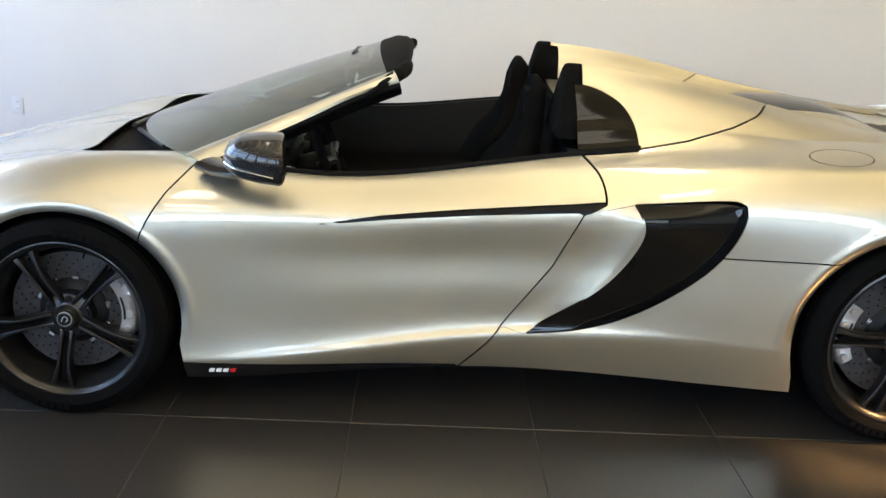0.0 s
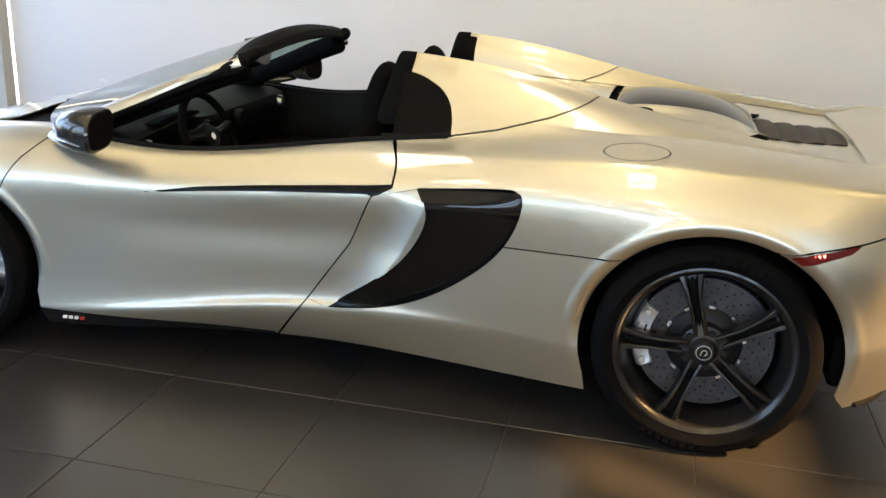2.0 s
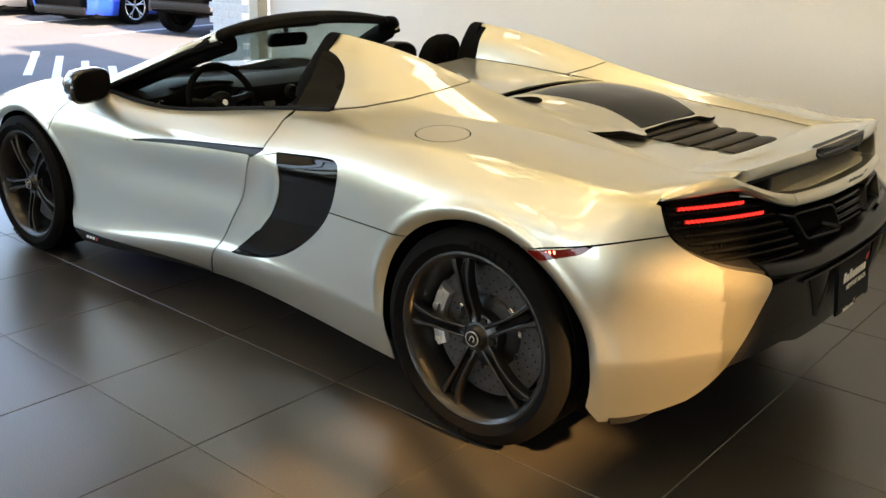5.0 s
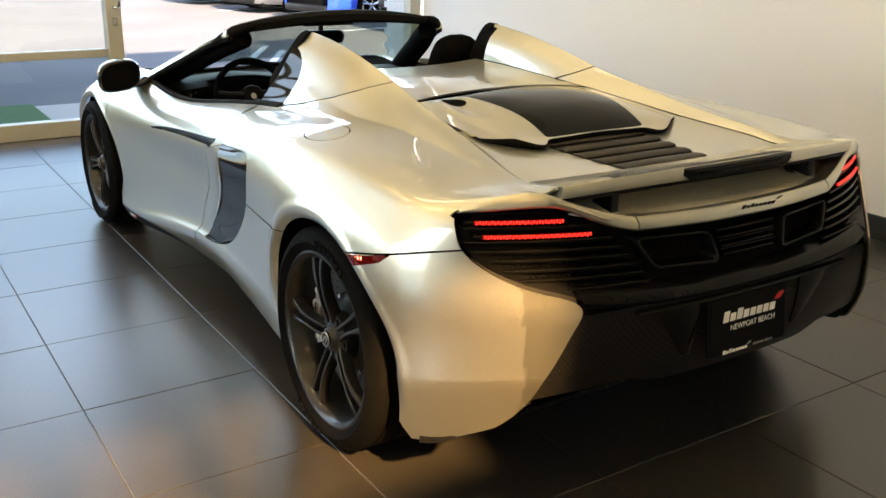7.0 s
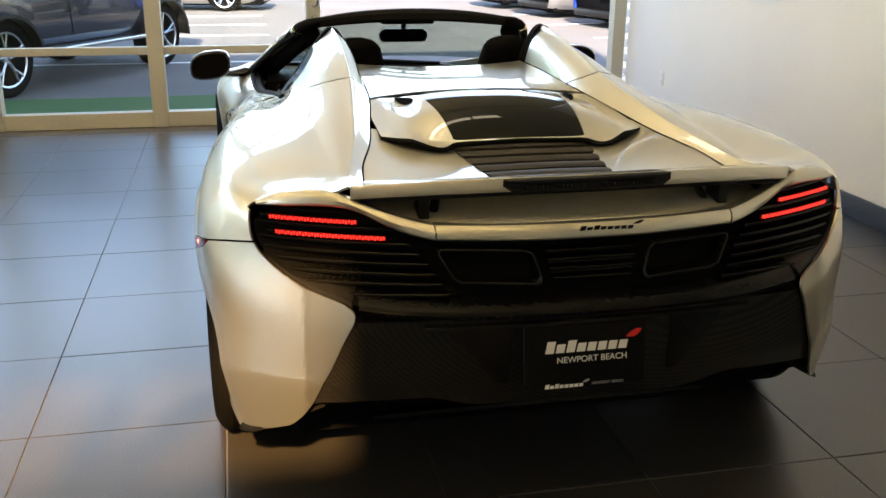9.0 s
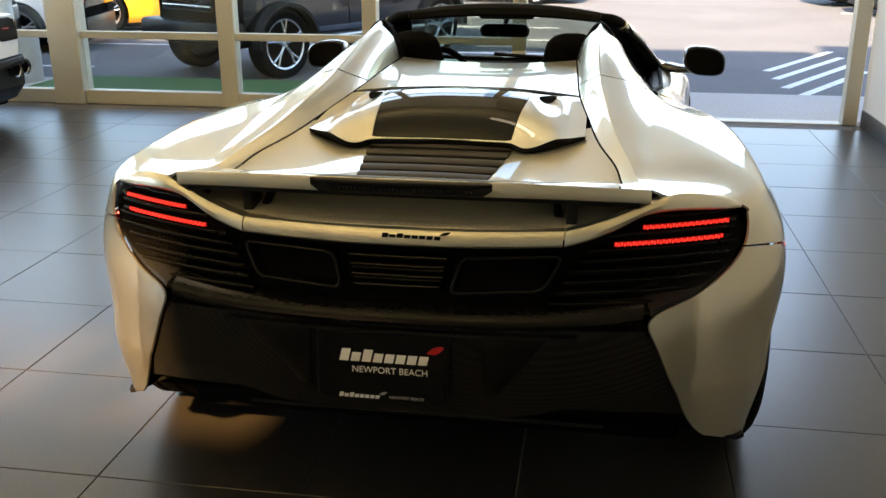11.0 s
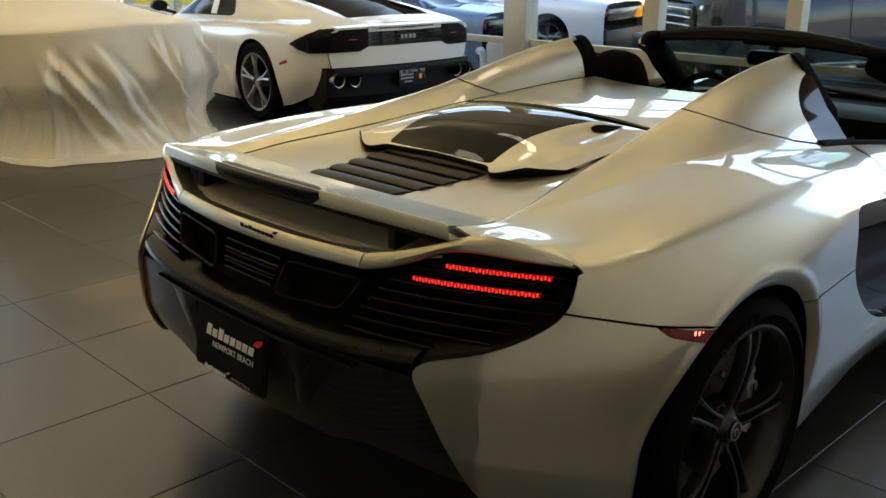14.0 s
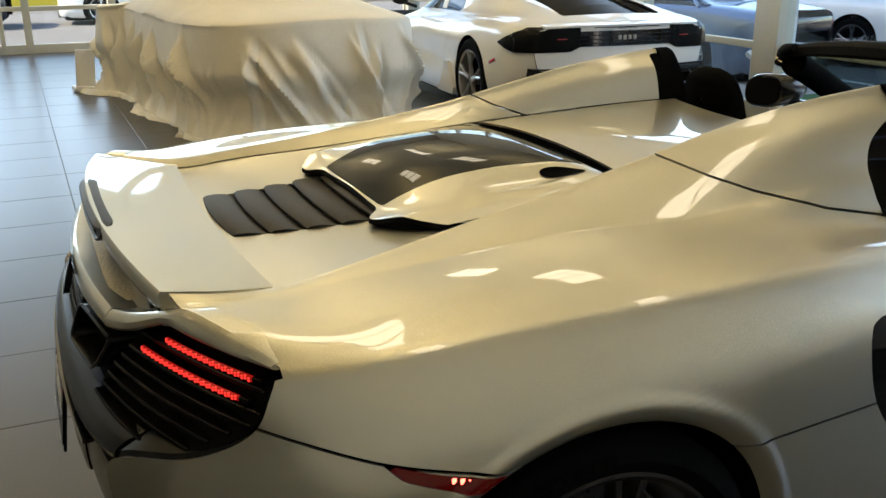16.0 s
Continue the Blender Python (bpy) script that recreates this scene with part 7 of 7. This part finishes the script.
for _s in (-1, 1):
    cols = []
    for u in np.linspace(0, 1, 29):
        mid = 0.775
        zt = mid + float(np.interp(u, (0.0, 0.02, 0.62, 1.0), (0.085, 0.108, 0.092, -0.030)))
        zb = mid - float(np.interp(u, (0.0, 0.12, 0.74, 1.0), (0.060, 0.098, 0.104, 0.038)))
        col = []
        for z in np.linspace(zb, zt, 7):
            w0 = wy(0, z)
            d = u * (w0 - 0.41 + 0.30)
            if d < w0 - 0.41:
                y = 0.41 + d
                col.append((tail_bow(y) - 0.008, _s * y, z))
            else:
                x = d - (w0 - 0.41)
                col.append((x - 0.008, _s * (wy(x, z) + 0.020), z))
        cols.append(col)
    g = grid(np.array(cols))
    if normals_of(g)[:, 0].mean() > 0:
        g = g[0], [tuple(reversed(f)) for f in g[1]]
    lamp = part("tail_lamp", g, M["tail_black"], wedge, "smoked six-sided tail lamp", thick=0.006)
    part("lamp_glow", boxy(tail_bow(0.55) - 0.014, tail_bow(0.55), min(_s * 0.5, _s * 0.60), max(_s * 0.5, _s * 0.60), 0.775, 0.781, 0.002), M["red"], lamp)
    part("reflector", moved(boxy(-0.06, 0.06, -0.004, 0.004, -0.012, 0.012, 0.003), pose(0.42, _s * 0.955, 0.575, 0, 18, 0)), M["red"], wedge, "slim red reflector")
    for _k in (0.575, 0.72):
        part("exhaust_tip", moved(lathe([(0.054, 0.0), (0.062, 0.0), (0.065, -0.02), (0.065, 0.16), (0.054, 0.16)], 28), pose(tail_bow(_k) - 0.05, _s * _k, 0.45, 0, 0, -90)), M["steel"], wedge, "bright oval exhaust tip")
        part("exhaust_bore", moved(lathe([(0.0001, 0.0), (0.055, 0.0)], 24), pose(tail_bow(_k) - 0.03, _s * _k, 0.45, 0, 0, -90)), M["void"], wedge)
    part("side_intake", prism(rounded([(1.18, 0.36), (1.55, 0.40), (1.62, 0.62), (1.42, 0.66)], 0.03, 4), _s * 0.80, _s * 0.905), M["void"], wedge)
    part("sill_fin", prism(rounded([(1.30, 0.235), (1.47, 0.45), (1.52, 0.46), (1.66, 0.24), (1.72, 0.17), (1.32, 0.17)], 0.012, 3), _s * 0.86, _s * 0.955), OUT["white"], wedge)
    for _ax, _r in ((0.93, 0.355), (3.55, 0.335)):
        w = plain_wheel(wedge, _ax, _s * 0.82, _r, 0.13, _s, 5, OUT["bright_rim"], "wheel")
        a = np.linspace(0, math.pi, 30)
        part("wheel_housing", grid(np.array([[(_ax + 0.40 * math.cos(q), _s * y, 0.34 + 0.40 * math.sin(q)) for y in (0.55, 0.90)] for q in a])), M["void"], wedge)
    part("door_mirror", loft([[(2.72 + d, _s * (1.00 + 0.085 * k * math.cos(a)), 0.955 + 0.055 * k * math.sin(a)) for a in np.linspace(0, 2 * math.pi, 20, endpoint=False)] for d, k in ((-0.06, 0.9), (-0.05, 1.0), (0.02, 0.95), (0.09, 0.6), (0.12, 0.2))]), M["satin_black"], wedge, "black door mirror")
    part("mirror_arm", tube([(2.76, _s * 0.80, 0.87), (2.75, _s * 0.95, 0.92)], 0.018, 8), M["satin_black"], wedge)
    # rails beside the slatted cover
    part("cover_rail", loft([[(x, _s * (y + d), float(WL[7][1](x)) + e - 0.35 * max(0, y - 0.3)) for d, e in ((-0.03, 0.0), (-0.02, 0.025), (0.02, 0.02), (0.03, -0.02))] for x, y in ((0.17, 0.45), (0.75, 0.43), (1.2, 0.41), (1.6, 0.37))]), M["satin_black"], wedge)
part("lower_diffuser", loft([[(tail_bow(y) + d, y, z) for d, z in ((0.30, 0.17), (0.10, 0.18), (0.0, 0.30), (-0.004, 0.42), (-0.012, 0.548), (0.30, 0.548))] for y in np.linspace(-0.80, 0.80, 33)]), M["satin_black"], wedge, "black lower bumper")
part("bumper_step", loft([[(tail_bow(y) + d, y, z) for d, z in ((0.05, 0.462), (-0.05, 0.475), (-0.058, 0.50), (-0.05, 0.535), (0.05, 0.54))] for y in np.linspace(-0.74, 0.74, 33)]), M["satin_black"], wedge)
_np = part("number_plate", boxy(-0.175, -0.155, -0.15, 0.15, 0.36, 0.50, 0.006), M["gloss_black"], wedge, "black dealer plate")
for _z, _a, _b2 in ((0.455, -0.14, 0.0), (0.425, -0.14, 0.0), (0.395, -0.10, -0.02)):
    part("plate_bar", boxy(-0.1765, -0.174, -_b2 - 0.01, -_a - 0.01, _z - 0.006, _z + 0.008, 0.0005, 1), M["grey_ink"], _np)
part("plate_shield", boxy(-0.1765, -0.174, -0.11, -0.075, 0.41, 0.455, 0.0005, 1), OUT["orange"], _np)
part("engine_floor", boxy(0.10, 1.6, -0.44, 0.44, 0.78, 0.85, 0.02), M["void"], wedge)
for _i in range(6):
    x = 0.17 + _i * 0.235
    z = float(WL[8][1](x)) - 0.03
    r = []
    for y in np.linspace(-0.40, 0.40, 9):
        k = 1 - 0.12 * (abs(y) / 0.4) ** 2
        zz = z - 0.10 * (abs(y) / 0.4) ** 2
        r.append([(x + 0.05 * abs(y), y, zz - 0.03), (x + 0.02 + 0.05 * abs(y), y, zz + 0.02), (x + 0.20 + 0.05 * abs(y), y, zz + 0.085), (x + 0.22 + 0.05 * abs(y), y, zz + 0.07), (x + 0.06 + 0.05 * abs(y), y, zz - 0.01)])
    part("engine_slat", loft(r), M["satin_black"], wedge, "black engine cover slat")
part("price_card", moved(boxy(-0.06, 0.06, -0.003, 0.003, -0.075, 0.075, 0.002), pose(1.86, 0.80, 0.98, 20, 0, -3)), M["white_ink"], wedge, "white paper card on the window")
_sw = [(2.45, 0.36 + 0.17 * math.cos(a), 0.80 + 0.17 * math.sin(a)) for a in np.linspace(0, 2 * math.pi, 24, endpoint=False)]
part("steering_wheel", tube(_sw, 0.014, 8, closed=True), M["satin_black"], wedge)


# ---- car under a dust sheet ----
def sheet_mesh():
    """A cloth over a car: smooth on top, a crisp tail edge, then creased folds that fall to the floor and pool there."""
    a, b = 0.92, 2.30
    rnd = random.Random(11)
    spine = natural((-2.35, -1.7, -1.1, -0.3, 0.5, 1.2, 1.8, 2.35), (0.70, 0.80, 1.02, 1.27, 1.25, 1.08, 0.98, 0.945))

    def top(x, y):
        q = np.clip(np.abs(x) / a, 0, 1)
        z = spine(np.clip(y, -2.35, 2.35))
        belt = np.minimum(z, 0.90)
        return belt + (z - belt) * (1 - q**1.9) - 0.035 * q**4

    w = np.linspace(0, 2 * math.pi, 4000)
    ox, oy = a * np.sign(np.cos(w)) * np.abs(np.cos(w)) ** 0.56, b * np.sign(np.sin(w)) * np.abs(np.sin(w)) ** 0.44
    ox = ox + np.where(ox > 0, 0.24 * np.exp(-((oy + 1.45) / 0.30) ** 4), 0)
    arc = np.r_[0, np.cumsum(np.hypot(np.diff(ox), np.diff(oy)))]
    n = 1500
    sx = np.linspace(0, arc[-1], n, endpoint=False)
    px, py = np.interp(sx, arc, ox), np.interp(sx, arc, oy)
    k = np.ones(19) / 19
    px, py = (np.convolve(np.r_[q[-9:], q, q[:9]], k, "valid") for q in (px, py))
    tx, ty = np.roll(px, -1) - np.roll(px, 1), np.roll(py, -1) - np.roll(py, 1)
    ln = np.hypot(tx, ty)
    nx, ny = ty / ln, -tx / ln
    L = arc[-1]
    ridges = [(rnd.uniform(0, L), rnd.uniform(0.02, 0.36), rnd.uniform(-0.05, 0.75), rnd.uniform(0.014, 0.034), rnd.uniform(0.045, 0.115), rnd.uniform(0.9, 1.4)) for _ in range(84)]
    ridges += [(rnd.uniform(0, L), rnd.uniform(0.25, 0.65), rnd.uniform(-0.5, 0.7), rnd.uniform(0.012, 0.03), rnd.uniform(0.02, 0.06), rnd.uniform(0.8, 1.3)) for _ in range(90)]
    swell = [(2 * math.pi * f / L, rnd.uniform(0, 6.3), rnd.uniform(0.4, 1)) for f in (3, 5, 8, 11, 17)]

    def folds(v):
        d = np.zeros(n)
        for s0, v0, slant, wd, hh, end in ridges:
            g = np.clip((v - v0) / 0.25, 0, 1)
            g = g * g * (3 - 2 * g) * np.clip((end - v) / 0.3 + 0.25, 0, 1)
            ds = (sx - s0 - slant * (v - v0) + L / 2) % L - L / 2
            k = wd * (1 + 0.8 * v)
            d += hh * g * (np.exp(-np.abs(ds / k) ** 1.2) - 0.55 * np.exp(-np.abs((ds - 2.2 * k) / (0.7 * k)) ** 1.3))
        return d

    sw = sum(q * np.sin(f * sx + ph) for f, ph, q in swell) / 3
    rows = []
    for u, drop in ((0.0, 0), (0.3, 0), (0.55, 0), (0.72, 0), (0.84, 0), (0.92, 0.003), (0.95, 0.008), (0.975, 0.016), (0.99, 0.028)):
        rows.append(np.column_stack([px * u, py * u, top(px * u, py * u) + 0.006 * sw * u**3 - drop]))
    he = top(px * 0.99, py * 0.99) - 0.03
    for v in np.linspace(0.02, 1, 30):
        # flat under the edge, proud over the bumper, tucked in below it, then out to the hem
        face = float(np.interp(v, (0, 0.08, 0.30, 0.42, 0.50, 0.62, 0.78, 0.90, 1.0), (-0.01, 0.0, 0.025, 0.040, 0.015, -0.055, -0.06, -0.01, 0.05)))
        out = face + 0.13 * max(0, v - 0.5) ** 1.5 * (0.4 + 0.9 * sw) + folds(v) * (0.9 - 0.6 * max(0, v - 0.55) / 0.45) + 0.02 * sw * v
        z = he * (1 - v) + 0.02 - 0.012 * min(1, v * 12)
        rows.append(np.column_stack([px * 0.995 + nx * out, py * 0.995 + ny * out, np.maximum(z, 0.012)]))
    base = rows[-1]
    pool = np.clip(0.5 + 0.8 * sw, 0.1, 1.3)
    wob = np.convolve(np.r_[folds(0.95)[-12:], folds(0.95), folds(0.95)[:12]], np.ones(25) / 25, "valid") * 0.6
    for e, z in ((0.03, 0.035), (0.065, 0.050), (0.10, 0.040), (0.125, 0.014), (0.14, 0.006)):
        o = e * pool + wob * 0.4
        rows.append(np.column_stack([base[:, 0] + nx * o, base[:, 1] + ny * o, z * (0.35 + 0.65 * np.clip(pool, 0, 1)) + 0.3 * wob * (z > 0.03)]))
    v = np.stack(rows, 1)
    m = v.shape[1]
    f = [(i * m + j, ((i + 1) % n) * m + j, ((i + 1) % n) * m + j + 1, i * m + j + 1) for i in range(n) for j in range(m - 1)]
    return v.reshape(-1, 3), f


SHEET = mat("dust_sheet", (0.80, 0.76, 0.66), 0.75, grain=0.04, scale=80, bump=0.12, stain=0.05, spread=0.03)
covered = thing("covered_car", "car under a pale cream dust sheet that falls in creased folds", "covered car", m=pose(-1.20, -6.93, 0, 0, 0, 4))
part("dust_sheet", sheet_mesh(), SHEET, covered, "pale cream dust sheet pooled on the floor", sharp=80)
for _x, _y in ((-0.72, 1.40), (0.72, 1.40), (-0.72, -1.4), (0.72, -1.4)):
    plain_wheel(covered, _x * 0.86, _y * 0.92, 0.32, 0.11, 1, 5).rotation_euler = (0, 0, math.pi / 2)
thing("foam_board", "white foam board leaning beside the covered car", "board", m=pose(0.20, -8.32, 0, 0, -4, 8))
_fb = bpy.data.objects["foam_board"]
part("board_sheet", boxy(-0.10, 0.09, -0.012, 0.012, 0.02, 0.42, 0.004), M["white_ink"], _fb)
part("board_foot", boxy(-0.12, 0.12, -0.09, 0.09, 0.0, 0.05, 0.012), M["white_ink"], _fb)


# ---- floor tiles ----
def tile_mesh():
    h, e = TILE / 2 - 0.0016, 0.0015
    v = [(sx * h, sy * h, -0.004) for sx, sy in ((-1, -1), (1, -1), (1, 1), (-1, 1))] + [(sx * h, sy * h, -0.0012) for sx, sy in ((-1, -1), (1, -1), (1, 1), (-1, 1))] + [(sx * (h - e), sy * (h - e), 0) for sx, sy in ((-1, -1), (1, -1), (1, 1), (-1, 1))]
    f = [(k + i, k + (i + 1) % 4, k + 4 + (i + 1) % 4, k + 4 + i) for k in (0, 4) for i in range(4)] + [(8, 9, 10, 11)]
    return np.array(v), f


_floor = bpy.data.objects["floor"]
_tv, _tf = tile_mesh()
_data = bpy.data.meshes.new("tile")
_data.from_pydata([tuple(p) for p in _tv], [], _tf)
_data.materials.append(SPEC["tile"])
_far, _n = [], 0
for _i in range(-9, 14):
    for _j in range(-21, 7):
        _cx, _cy = TILE_X + (_i + 0.5) * TILE, TILE_Y + (_j + 0.5) * TILE
        if _cx - TILE / 2 < X_W - 0.3 or _cx > X_E + 0.2 or _cy + TILE / 2 > Y_N + 0.4 or _cy < Y_S:
            continue
        _rng = random.Random(_i * 100 + _j)
        _z = _rng.uniform(-0.0004, 0.0004)
        if -4.6 < _cx < 3.2 and -5.5 < _cy and _n < 300:
            _o = new("tile", _data)
            _o.location, _o.parent = (_cx, _cy, _z), _floor
            _n += 1
        else:
            _far.append((_tv + (_cx, _cy, _z), _tf))
tagged(part("tiles", joined(*_far), SPEC["tile"], _floor, smooth=False), "dark floor tiles further off", kind="stuff")
